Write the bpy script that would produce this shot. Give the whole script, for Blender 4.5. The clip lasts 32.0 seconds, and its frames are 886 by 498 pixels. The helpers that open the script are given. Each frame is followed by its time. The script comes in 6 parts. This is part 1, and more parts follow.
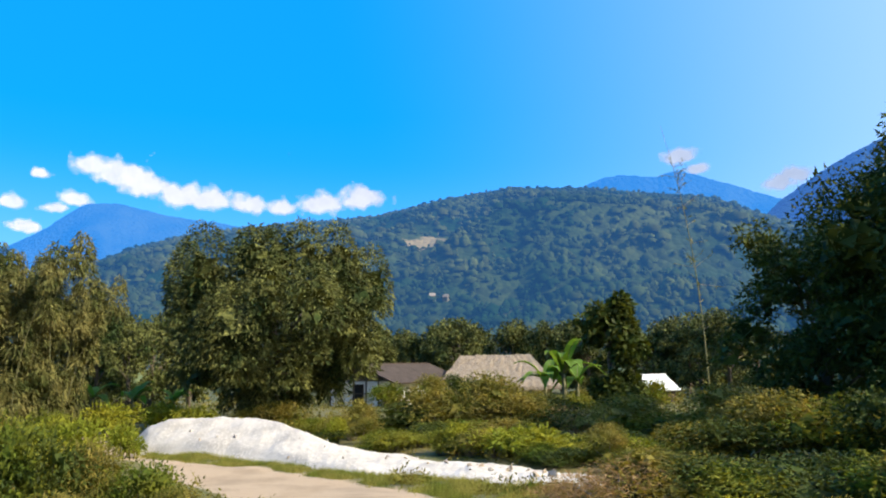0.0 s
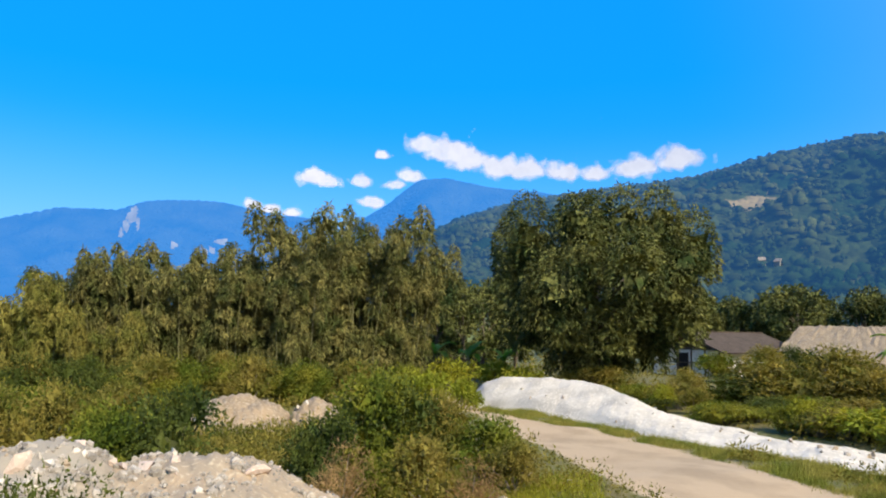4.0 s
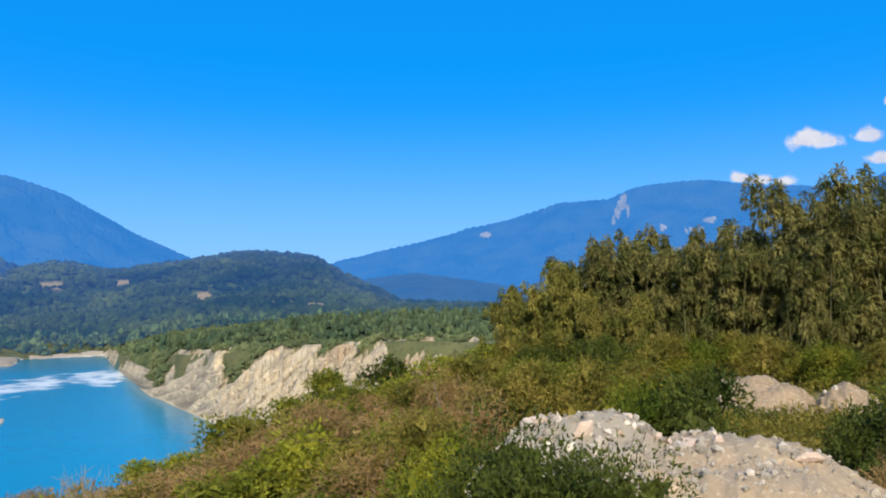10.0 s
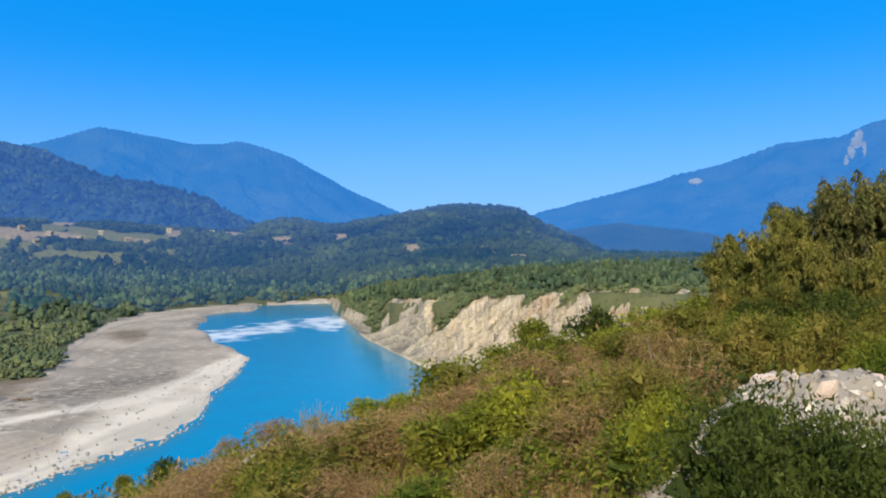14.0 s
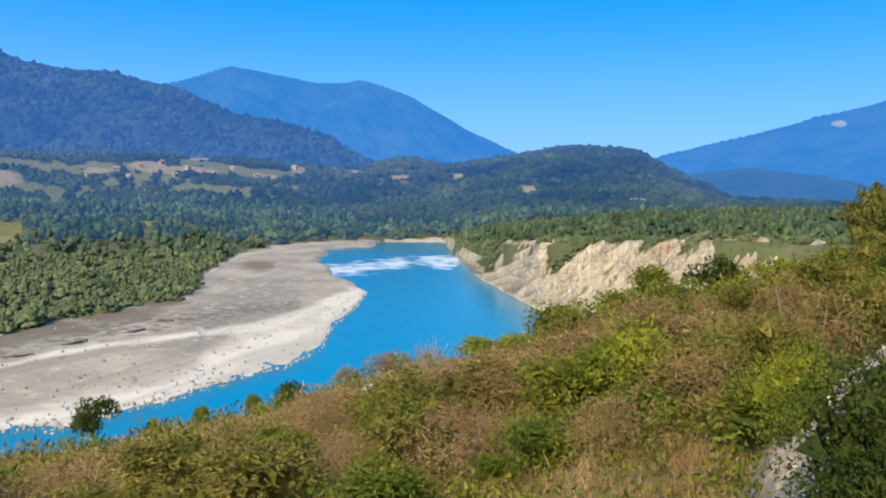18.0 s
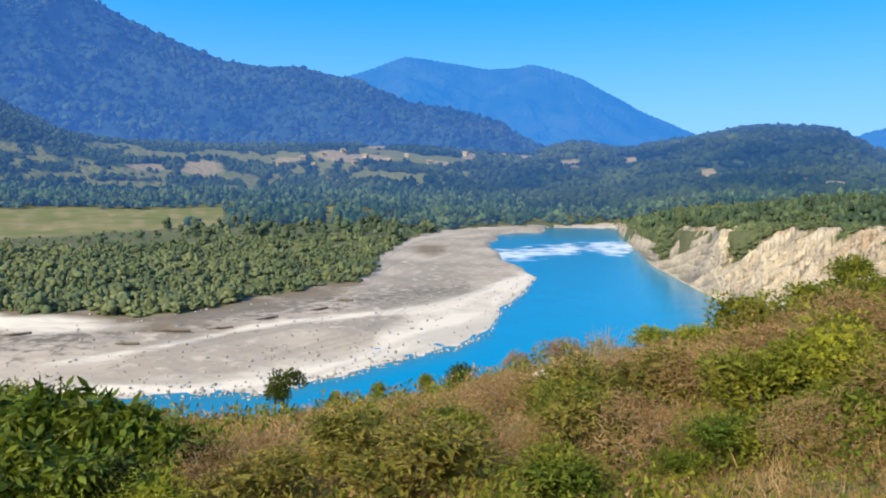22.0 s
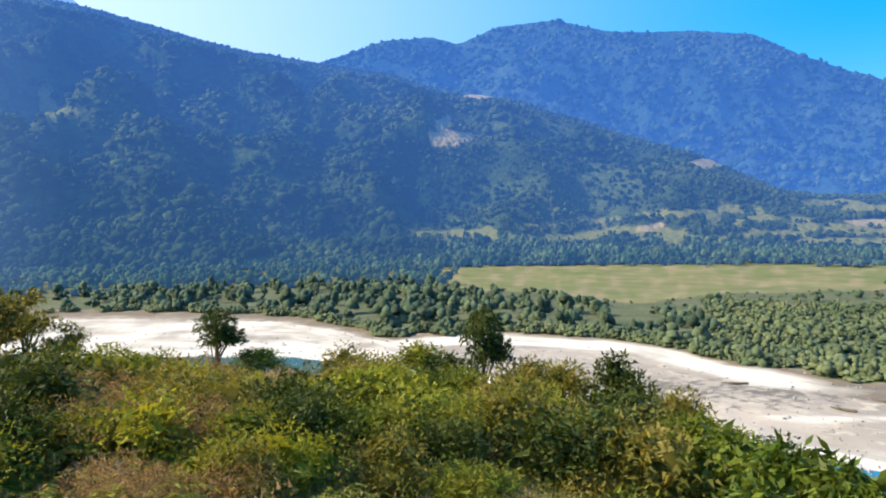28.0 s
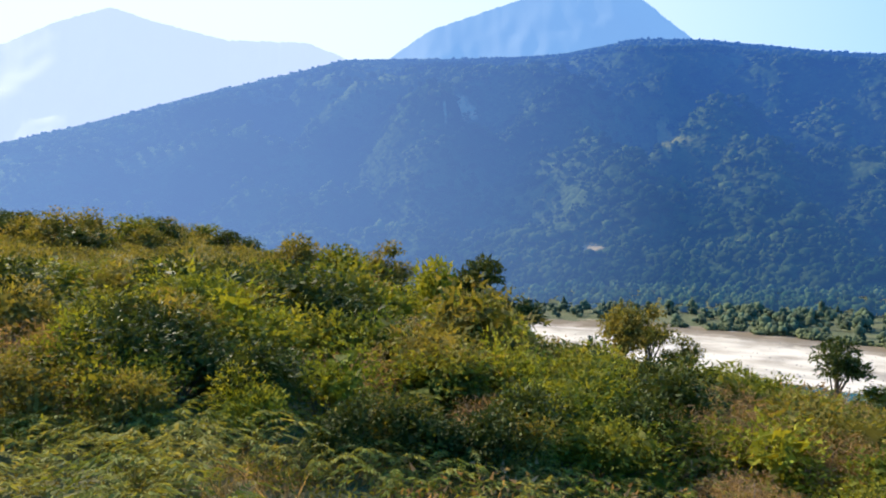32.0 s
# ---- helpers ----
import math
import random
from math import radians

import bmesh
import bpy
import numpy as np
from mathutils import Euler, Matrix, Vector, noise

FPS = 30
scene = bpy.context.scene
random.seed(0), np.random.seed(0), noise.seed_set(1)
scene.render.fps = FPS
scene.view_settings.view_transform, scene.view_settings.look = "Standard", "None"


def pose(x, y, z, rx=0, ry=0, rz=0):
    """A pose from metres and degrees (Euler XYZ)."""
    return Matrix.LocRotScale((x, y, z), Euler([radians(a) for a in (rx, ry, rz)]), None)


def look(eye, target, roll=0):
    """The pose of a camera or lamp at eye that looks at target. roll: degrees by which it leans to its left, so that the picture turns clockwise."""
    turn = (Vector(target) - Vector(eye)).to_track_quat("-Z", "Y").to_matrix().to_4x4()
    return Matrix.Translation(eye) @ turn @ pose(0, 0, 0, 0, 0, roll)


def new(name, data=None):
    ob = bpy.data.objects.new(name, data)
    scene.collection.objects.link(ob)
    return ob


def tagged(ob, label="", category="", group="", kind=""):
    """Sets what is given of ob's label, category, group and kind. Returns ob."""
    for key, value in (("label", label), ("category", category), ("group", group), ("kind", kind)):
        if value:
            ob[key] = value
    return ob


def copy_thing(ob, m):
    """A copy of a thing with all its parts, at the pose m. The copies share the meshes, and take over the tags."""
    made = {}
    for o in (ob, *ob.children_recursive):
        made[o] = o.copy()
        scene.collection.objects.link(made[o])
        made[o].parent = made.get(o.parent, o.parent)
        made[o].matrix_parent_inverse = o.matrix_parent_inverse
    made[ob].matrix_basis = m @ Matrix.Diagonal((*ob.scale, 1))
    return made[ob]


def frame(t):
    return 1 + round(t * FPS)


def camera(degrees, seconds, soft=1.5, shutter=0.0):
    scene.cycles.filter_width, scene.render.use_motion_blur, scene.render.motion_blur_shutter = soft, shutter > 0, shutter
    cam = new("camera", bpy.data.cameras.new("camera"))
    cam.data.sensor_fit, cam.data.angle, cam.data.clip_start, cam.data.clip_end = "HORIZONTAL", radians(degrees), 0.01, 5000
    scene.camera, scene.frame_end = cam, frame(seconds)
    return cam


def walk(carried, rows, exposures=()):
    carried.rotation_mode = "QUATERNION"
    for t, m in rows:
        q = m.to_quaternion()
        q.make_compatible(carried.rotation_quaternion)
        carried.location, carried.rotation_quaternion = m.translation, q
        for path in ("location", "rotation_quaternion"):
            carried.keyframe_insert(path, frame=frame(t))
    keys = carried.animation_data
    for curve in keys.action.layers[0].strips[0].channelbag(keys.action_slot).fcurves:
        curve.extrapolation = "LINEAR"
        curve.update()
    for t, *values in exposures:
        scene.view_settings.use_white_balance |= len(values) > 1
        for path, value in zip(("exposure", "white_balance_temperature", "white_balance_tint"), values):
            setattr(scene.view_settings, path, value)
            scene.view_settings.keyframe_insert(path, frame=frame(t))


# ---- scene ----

EYE = 2.8          # camera's height over the river terrace
ARM = 0.55         # the camera swings on a circle of this radius as its holder turns
ROWS = [
    (0.0, 0.0, 9.03, -0.96), (0.5, 2.49, 8.58, -0.37), (1.0, 4.77, 8.22, 0.07), (1.5, 7.94, 7.76, 0.51), (2.0, 11.4, 7.37, 0.94),
    (2.5, 14.75, 7.09, 1.07), (4.5, 27.48, 6.14, 0.77), (5.0, 30.13, 6.02, 0.58), (5.5, 33.98, 5.87, 0.5), (6.0, 38.05, 5.7, 0.37),
    (6.5, 41.33, 5.59, 0.06), (7.0, 43.77, 5.51, -0.15), (7.5, 47.09, 5.38, -0.39), (8.0, 50.66, 5.2, -0.38), (8.5, 53.82, 4.96, -0.43),
    (9.0, 56.35, 4.79, -0.44), (9.5, 59.34, 4.69, -0.44), (10.0, 62.12, 4.56, -0.34), (10.5, 65.31, 4.33, -0.26), (11.0, 67.45, 4.13, -0.29),
    (11.5, 69.41, 3.79, -0.44), (12.0, 71.67, 3.34, -0.6), (12.5, 73.57, 2.8, -0.6), (13.0, 74.93, 2.27, -0.56), (13.5, 76.48, 1.58, -0.57),
    (14.0, 77.96, 0.83, -0.55), (14.5, 79.32, 0.09, -0.51), (15.0, 80.37, -0.51, -0.44), (15.5, 81.58, -1.17, -0.29), (17.5, 85.85, -3.37, 0.67),
    (18.0, 86.99, -3.86, 0.9), (18.5, 88.19, -4.33, 0.95), (19.0, 89.26, -4.67, 1.04), (19.5, 90.63, -5.03, 0.97), (20.0, 92.69, -5.27, 0.82),
    (20.5, 94.87, -5.32, 0.66), (21.0, 96.56, -5.34, 0.57), (21.5, 98.31, -5.3, 0.47), (22.0, 100.28, -5.17, 0.46), (22.5, 103.33, -5.02, 0.29),
    (23.0, 106.34, -4.82, 0.15), (23.5, 111.52, -4.43, -0.05), (24.0, 117.03, -3.94, -0.24), (24.5, 122.85, -3.36, -0.46), (25.0, 126.73, -2.97, -0.53),
    (25.5, 131.16, -2.42, -0.6), (27.5, 147.15, -0.77, -0.84), (28.0, 152.73, -0.53, -0.66), (28.5, 159.05, -0.19, -0.49), (29.0, 163.46, 0.11, -0.28),
    (29.5, 168.46, 0.48, 0.06), (30.0, 174.1, 0.74, 0.26), (30.5, 180.13, 0.9, 0.45), (31.0, 184.77, 0.98, 0.55), (31.5, 190.86, 1.07, 0.61),
    (32.0, 198.02, 1.06, 0.81)]


def view(yaw, pitch, roll):
    a, e = radians(yaw), radians(pitch)
    eye = Vector((ARM * math.cos(a), ARM * math.sin(a), EYE))
    return look(eye, eye + 100 * Vector((math.cos(e) * math.cos(a), math.cos(e) * math.sin(a), math.sin(e))), roll)


cam = camera(62.8, 32.0, soft=2.0)
walk(cam, [(t, view(y, p, r)) for t, y, p, r in ROWS], [(0, 0.62), (3, 0.5), (6, 0.3), (10, 0.15), (15, 0.12), (20, 0.35), (24.5, 0.42), (28, 0.76), (32, 0.62)])

# ---- light ----
SUN_AZ, SUN_EL = 243.0, 38.0
world = bpy.data.worlds.new("sky")
scene.world = world
world.use_nodes = True
nt = world.node_tree
sky = nt.nodes.new("ShaderNodeTexSky")
sky.sky_type, sky.sun_disc = "NISHITA", False
sky.sun_elevation, sky.sun_rotation = radians(SUN_EL), radians(90 - SUN_AZ)
sky.altitude, sky.air_density, sky.dust_density, sky.ozone_density = 100, 0.9, 0.5, 3.0
hue = nt.nodes.new("ShaderNodeHueSaturation")
hue.inputs["Saturation"].default_value = 1.48
hue.inputs["Hue"].default_value = 0.507
nt.links.new(sky.outputs[0], hue.inputs["Color"])
clear = nt.nodes.new("ShaderNodeMix")
clear.data_type = "RGBA"
clear.inputs["Factor"].default_value, clear.inputs[7].default_value = 0.68, (0.03, 1.75, 5.2, 1)
nt.links.new(hue.outputs[0], clear.inputs[6])
# the whitish glare of the air round the sun
way, dot, near_sun, glare = (nt.nodes.new(k) for k in ("ShaderNodeTexCoord", "ShaderNodeVectorMath", "ShaderNodeMapRange", "ShaderNodeMix"))
dot.operation, near_sun.interpolation_type, glare.data_type = "DOT_PRODUCT", "SMOOTHSTEP", "RGBA"
dot.inputs[1].default_value = (math.cos(radians(SUN_AZ)), math.sin(radians(SUN_AZ)), 0.0)
near_sun.inputs["From Min"].default_value, near_sun.inputs["From Max"].default_value = -0.54, 0.97
near_sun.inputs["To Max"].default_value = 0.95
nt.links.new(way.outputs["Generated"], dot.inputs[0])
nt.links.new(dot.outputs["Value"], near_sun.inputs["Value"])
nt.links.new(near_sun.outputs[0], glare.inputs["Factor"])
# paler air towards the horizon
low, band, pale_air = nt.nodes.new("ShaderNodeSeparateXYZ"), nt.nodes.new("ShaderNodeMapRange"), nt.nodes.new("ShaderNodeMix")
band.interpolation_type, pale_air.data_type = "SMOOTHSTEP", "RGBA"
band.inputs["From Min"].default_value, band.inputs["From Max"].default_value = 0.0, 0.28
band.inputs["To Min"].default_value, band.inputs["To Max"].default_value = 0.72, 0.0
nt.links.new(way.outputs["Generated"], low.inputs[0])
nt.links.new(low.outputs["Z"], band.inputs["Value"])
nt.links.new(band.outputs[0], pale_air.inputs["Factor"])
nt.links.new(clear.outputs[2], pale_air.inputs[6])
pale_air.inputs[7].default_value = (1.35, 2.85, 5.1, 1)
nt.links.new(pale_air.outputs[2], glare.inputs[6])
glare.inputs[7].default_value = (3.7, 4.3, 4.9, 1)
nt.links.new(glare.outputs[2], nt.nodes["Background"].inputs["Color"])
nt.nodes["Background"].inputs["Strength"].default_value = 0.175
sun = new("sun", bpy.data.lights.new("sun", "SUN"))
sun.data.energy, sun.data.angle, sun.data.color = 5.0, radians(0.5), (1.0, 0.87, 0.65)
sa, se = radians(SUN_AZ), radians(SUN_EL)
sun.matrix_world = look((0, 0, 60), Vector((0, 0, 60)) - Vector((math.cos(se) * math.cos(sa), math.cos(se) * math.sin(sa), math.sin(se))))

# ---- materials ----


def surface(name, c1, c2, scale=1.0, rough=0.9, bump=0.3, detail=6.0, c3=None, spec=0.3, glow=None, islands=0.0, trans=0.0, dist=0.05, each=0.0):
    """A procedural surface: c1 to c2 by coarse noise, c3 in fine flecks; islands: each piece differs by so much."""
    m = bpy.data.materials.new(name)
    m.use_nodes = True
    n, l = m.node_tree.nodes, m.node_tree.links
    b = n["Principled BSDF"]
    geo = n.new("ShaderNodeNewGeometry")
    big = n.new("ShaderNodeTexNoise")
    big.inputs["Scale"].default_value, big.inputs["Detail"].default_value = scale, detail
    l.new(geo.outputs["Position"], big.inputs["Vector"])
    ramp = n.new("ShaderNodeValToRGB")
    ramp.color_ramp.elements[0].position, ramp.color_ramp.elements[1].position = 0.36, 0.64
    ramp.color_ramp.elements[0].color, ramp.color_ramp.elements[1].color = (*c1, 1), (*c2, 1)
    l.new(big.outputs["Fac"], ramp.inputs["Fac"])
    col = ramp.outputs["Color"]
    fine = n.new("ShaderNodeTexNoise")
    fine.inputs["Scale"].default_value, fine.inputs["Detail"].default_value = scale * 9, 4
    l.new(geo.outputs["Position"], fine.inputs["Vector"])
    if c3:
        r2 = n.new("ShaderNodeValToRGB")
        r2.color_ramp.elements[0].position, r2.color_ramp.elements[1].position = 0.54, 0.66
        l.new(fine.outputs["Fac"], r2.inputs["Fac"])
        mix = n.new("ShaderNodeMix")
        mix.data_type = "RGBA"
        l.new(r2.outputs["Color"], mix.inputs["Factor"])
        l.new(col, mix.inputs[6])
        mix.inputs[7].default_value = (*c3, 1)
        col = mix.outputs[2]
    if islands:
        hs = n.new("ShaderNodeHueSaturation")
        mp = n.new("ShaderNodeMapRange")
        mp.inputs["To Min"].default_value, mp.inputs["To Max"].default_value = 1 - islands, 1 + islands
        l.new(geo.outputs["Random Per Island"], mp.inputs["Value"])
        l.new(mp.outputs[0], hs.inputs["Value"])
        l.new(col, hs.inputs["Color"])
        col = hs.outputs[0]
    if each:
        he, me_, oi = n.new("ShaderNodeHueSaturation"), n.new("ShaderNodeMapRange"), n.new("ShaderNodeObjectInfo")
        me_.inputs["To Min"].default_value, me_.inputs["To Max"].default_value = 1 - each, 1 + each
        l.new(oi.outputs["Random"], me_.inputs["Value"])
        l.new(me_.outputs[0], he.inputs["Value"])
        l.new(col, he.inputs["Color"])
        col = he.outputs[0]
    l.new(col, b.inputs["Base Color"])
    b.inputs["Roughness"].default_value, b.inputs["Specular IOR Level"].default_value = rough, spec
    if bump:
        bp = n.new("ShaderNodeBump")
        bp.inputs["Strength"].default_value, bp.inputs["Distance"].default_value = bump, dist
        l.new(fine.outputs["Fac"], bp.inputs["Height"])
        l.new(bp.outputs[0], b.inputs["Normal"])
    if glow:
        b.inputs["Emission Color"].default_value, b.inputs["Emission Strength"].default_value = (*glow, 1), 1.0
    if trans:
        t = n.new("ShaderNodeBsdfTranslucent")
        warm = n.new("ShaderNodeMix")          # light that has passed through a leaf is yellower
        warm.data_type, warm.blend_type = "RGBA", "MULTIPLY"
        warm.inputs["Factor"].default_value, warm.inputs[7].default_value = 1.0, (1.4, 1.16, 0.5, 1)
        l.new(col, warm.inputs[6])
        l.new(warm.outputs[2], t.inputs["Color"])
        ms = n.new("ShaderNodeMixShader")
        ms.inputs[0].default_value = trans
        l.new(b.outputs[0], ms.inputs[1])
        l.new(t.outputs[0], ms.inputs[2])
        l.new(ms.outputs[0], n["Material Output"].inputs["Surface"])
    return m


M_SOIL = surface("grassy_soil", (0.15, 0.125, 0.05), (0.10, 0.11, 0.03), 0.8, c3=(0.21, 0.17, 0.08))
M_GRAVEL = surface("river_gravel", (0.40, 0.335, 0.262), (0.25, 0.212, 0.168), 0.035, c3=(0.44, 0.375, 0.29), bump=0.8, dist=0.5)


def blend_attribute(mat, key, colour, lo, hi, scale=0.09):
    """Lays a second colour over a surface where the mesh says so, with a frayed edge."""
    n, l = mat.node_tree.nodes, mat.node_tree.links
    b = n["Principled BSDF"]
    old = b.inputs["Base Color"].links[0].from_socket
    at, nz, add, mr, mix, geo = (n.new(k) for k in ("ShaderNodeAttribute", "ShaderNodeTexNoise", "ShaderNodeMath", "ShaderNodeMapRange", "ShaderNodeMix", "ShaderNodeNewGeometry"))
    at.attribute_name = key
    nz.inputs["Scale"].default_value, nz.inputs["Detail"].default_value = scale, 8
    l.new(geo.outputs["Position"], nz.inputs["Vector"])
    l.new(at.outputs["Fac"], add.inputs[0])
    l.new(nz.outputs["Fac"], add.inputs[1])
    l.new(add.outputs[0], mr.inputs["Value"])
    mr.inputs["From Min"].default_value, mr.inputs["From Max"].default_value = lo, hi
    mix.data_type = "RGBA"
    l.new(mr.outputs[0], mix.inputs["Factor"])
    l.new(old, mix.inputs[6])
    mix.inputs[7].default_value = (*colour, 1)
    l.new(mix.outputs[2], b.inputs["Base Color"])


blend_attribute(M_SOIL, "track", (0.42, 0.31, 0.20), 0.85, 1.15, 1.3)
blend_attribute(M_SOIL, "track", (0.32, 0.235, 0.15), 1.48, 1.66, 0.8)
blend_attribute(M_GRAVEL, "tan", (0.16, 0.12, 0.075), 0.85, 1.3)
blend_attribute(M_GRAVEL, "rubble", (0.14, 0.12, 0.095), 0.56, 0.72, 0.5)
blend_attribute(M_GRAVEL, "pale", (0.62, 0.55, 0.45), 0.75, 1.25)


def streaks(mat, colour, strength):
    """Long streaks of another gravel, laid down by the current along the bank."""
    n, l = mat.node_tree.nodes, mat.node_tree.links
    b = n["Principled BSDF"]
    old = b.inputs["Base Color"].links[0].from_socket
    at, geo, ln, cmb, nz, mr, mix = (n.new(k) for k in ("ShaderNodeAttribute", "ShaderNodeNewGeometry", "ShaderNodeSeparateXYZ", "ShaderNodeCombineXYZ", "ShaderNodeTexNoise", "ShaderNodeMapRange", "ShaderNodeMix"))
    at.attribute_name = "flow"
    l.new(geo.outputs["Position"], ln.inputs[0])
    sx = n.new("ShaderNodeMath")
    sx.operation, sx.inputs[1].default_value = "MULTIPLY", 0.018
    l.new(ln.outputs["X"], sx.inputs[0])
    l.new(sx.outputs[0], cmb.inputs["X"])
    l.new(at.outputs["Fac"], cmb.inputs["Y"])
    nz.inputs["Scale"].default_value, nz.inputs["Detail"].default_value = 2.2, 9
    l.new(cmb.outputs[0], nz.inputs["Vector"])
    l.new(nz.outputs["Fac"], mr.inputs["Value"])
    mr.inputs["From Min"].default_value, mr.inputs["From Max"].default_value, mr.inputs["To Max"].default_value = 0.5, 0.62, strength
    mix.data_type = "RGBA"
    l.new(mr.outputs[0], mix.inputs["Factor"])
    l.new(old, mix.inputs[6])
    mix.inputs[7].default_value = (*colour, 1)
    l.new(mix.outputs[2], b.inputs["Base Color"])


streaks(M_GRAVEL, (0.19, 0.165, 0.13), 0.4)
M_SAND = surface("white_building_sand", (0.60, 0.54, 0.46), (0.46, 0.41, 0.345), 1.3, c3=(0.66, 0.60, 0.52), bump=0.4, dist=0.03)
M_TERRACE = surface("tan_cleared_ground", (0.28, 0.22, 0.14), (0.18, 0.18, 0.10), 0.03, c3=(0.34, 0.27, 0.19))
M_CLIFF = surface("eroded_earth", (0.62, 0.53, 0.39), (0.38, 0.325, 0.25), 0.11, c3=(0.64, 0.55, 0.43), bump=1.0, dist=2.0)
blend_attribute(M_CLIFF, "ochre", (0.42, 0.30, 0.185), 1.15, 1.6, 0.12)
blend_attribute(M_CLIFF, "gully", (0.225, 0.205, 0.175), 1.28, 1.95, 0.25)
blend_attribute(M_CLIFF, "grown", (0.10, 0.105, 0.04), 0.95, 1.12, 0.16)
M_FLOOR = surface("woodland_floor", (0.075, 0.09, 0.036), (0.12, 0.12, 0.055), 0.09, c3=(0.055, 0.066, 0.03), bump=1, dist=0.6)
M_FIELD = surface("dry_meadow", (0.105, 0.128, 0.030), (0.18, 0.16, 0.062), 0.03, c3=(0.15, 0.13, 0.055))

blend_attribute(M_FIELD, "hay", (0.24, 0.19, 0.10), 0.95, 1.5, 0.06)


def canopy(mat, cell, depth):
    """Closed woodland seen from afar: a dome for every treetop."""
    n, l = mat.node_tree.nodes, mat.node_tree.links
    b = n["Principled BSDF"]
    geo, vo, bp, hs, mr = (n.new(k) for k in ("ShaderNodeNewGeometry", "ShaderNodeTexVoronoi", "ShaderNodeBump", "ShaderNodeHueSaturation", "ShaderNodeMapRange"))
    vo.inputs["Scale"].default_value = 1 / cell
    l.new(geo.outputs["Position"], vo.inputs["Vector"])
    bp.invert = True
    bp.inputs["Strength"].default_value, bp.inputs["Distance"].default_value = 1.0, depth
    l.new(vo.outputs["Distance"], bp.inputs["Height"])
    l.new(bp.outputs[0], b.inputs["Normal"])
    old = b.inputs["Base Color"].links[0].from_socket
    l.new(vo.outputs["Color"], mr.inputs["Value"])
    mr.inputs["To Min"].default_value, mr.inputs["To Max"].default_value = 0.7, 1.35
    l.new(mr.outputs[0], hs.inputs["Value"])
    l.new(old, hs.inputs["Color"])
    l.new(hs.outputs[0], b.inputs["Base Color"])
    return mat


def haze_glow(mat, near, far):
    """Haze of the air painted as emission on the far hills, a backdrop: little at their feet, more with distance, most
    below the sun.
    """
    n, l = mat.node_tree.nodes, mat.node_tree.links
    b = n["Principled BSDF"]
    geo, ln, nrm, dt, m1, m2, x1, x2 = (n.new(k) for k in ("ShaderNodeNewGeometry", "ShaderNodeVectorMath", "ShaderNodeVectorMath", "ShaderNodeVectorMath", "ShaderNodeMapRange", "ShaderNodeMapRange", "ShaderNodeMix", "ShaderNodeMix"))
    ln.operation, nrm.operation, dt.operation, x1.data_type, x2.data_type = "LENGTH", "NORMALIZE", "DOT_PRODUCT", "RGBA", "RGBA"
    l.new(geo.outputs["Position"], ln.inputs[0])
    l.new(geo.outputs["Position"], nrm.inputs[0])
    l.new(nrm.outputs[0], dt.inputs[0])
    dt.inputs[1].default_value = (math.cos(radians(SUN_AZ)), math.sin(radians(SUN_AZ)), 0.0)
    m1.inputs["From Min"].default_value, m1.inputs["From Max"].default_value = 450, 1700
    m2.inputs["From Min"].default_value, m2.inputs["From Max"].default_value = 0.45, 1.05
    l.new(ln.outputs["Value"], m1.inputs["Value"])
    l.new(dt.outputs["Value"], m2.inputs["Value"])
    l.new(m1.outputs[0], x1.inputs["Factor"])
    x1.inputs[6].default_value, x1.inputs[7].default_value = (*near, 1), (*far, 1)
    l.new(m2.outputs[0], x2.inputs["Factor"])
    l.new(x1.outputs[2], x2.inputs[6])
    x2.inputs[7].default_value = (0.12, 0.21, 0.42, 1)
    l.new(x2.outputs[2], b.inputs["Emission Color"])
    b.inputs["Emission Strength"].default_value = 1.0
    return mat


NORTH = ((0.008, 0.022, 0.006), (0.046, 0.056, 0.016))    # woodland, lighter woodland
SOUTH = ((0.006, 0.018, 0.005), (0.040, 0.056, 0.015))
# haze colours, near and far, that the hills and their trees emit
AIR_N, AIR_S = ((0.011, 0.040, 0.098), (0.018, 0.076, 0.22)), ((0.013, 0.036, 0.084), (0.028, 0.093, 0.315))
M_HILL = haze_glow(canopy(surface("wooded_hillside", *SOUTH, 0.006, bump=0, spec=0), 7, 2.0), *AIR_S)
M_HILL_N = haze_glow(canopy(surface("north_wooded_hillside", *NORTH, 0.006, bump=0, spec=0), 7, 2.0), *AIR_N)
for hm in (M_HILL, M_HILL_N):
    blend_attribute(hm, "glade", (0.105, 0.104, 0.026), 0.95, 1.35)
    blend_attribute(hm, "cleared", (0.20, 0.155, 0.075), 0.95, 1.35)
M_BED = surface("river_bed", (0.03, 0.09, 0.10), (0.04, 0.11, 0.12), 0.1)

# ---- helpers ----


def data(name, verts, faces, mat, smooth=False, idx=None):
    """A mesh from arrays of vertices and of triangles or quads."""
    verts, faces = np.asarray(verts, np.float32).reshape(-1, 3), np.asarray(faces, np.int32)
    me = bpy.data.meshes.new(name)
    me.vertices.add(len(verts))
    me.vertices.foreach_set("co", verts.ravel())
    k = faces.shape[1]
    me.loops.add(faces.size)
    me.loops.foreach_set("vertex_index", faces.ravel())
    me.polygons.add(len(faces))
    me.polygons.foreach_set("loop_start", np.arange(len(faces), dtype=np.int32) * k)
    for m in (mat if isinstance(mat, (list, tuple)) else [mat]):
        me.materials.append(m)
    if idx is not None:
        me.polygons.foreach_set("material_index", np.asarray(idx, np.int32))
    me.polygons.foreach_set("use_smooth", np.full(len(faces), smooth))
    me.update(calc_edges=True)
    return me


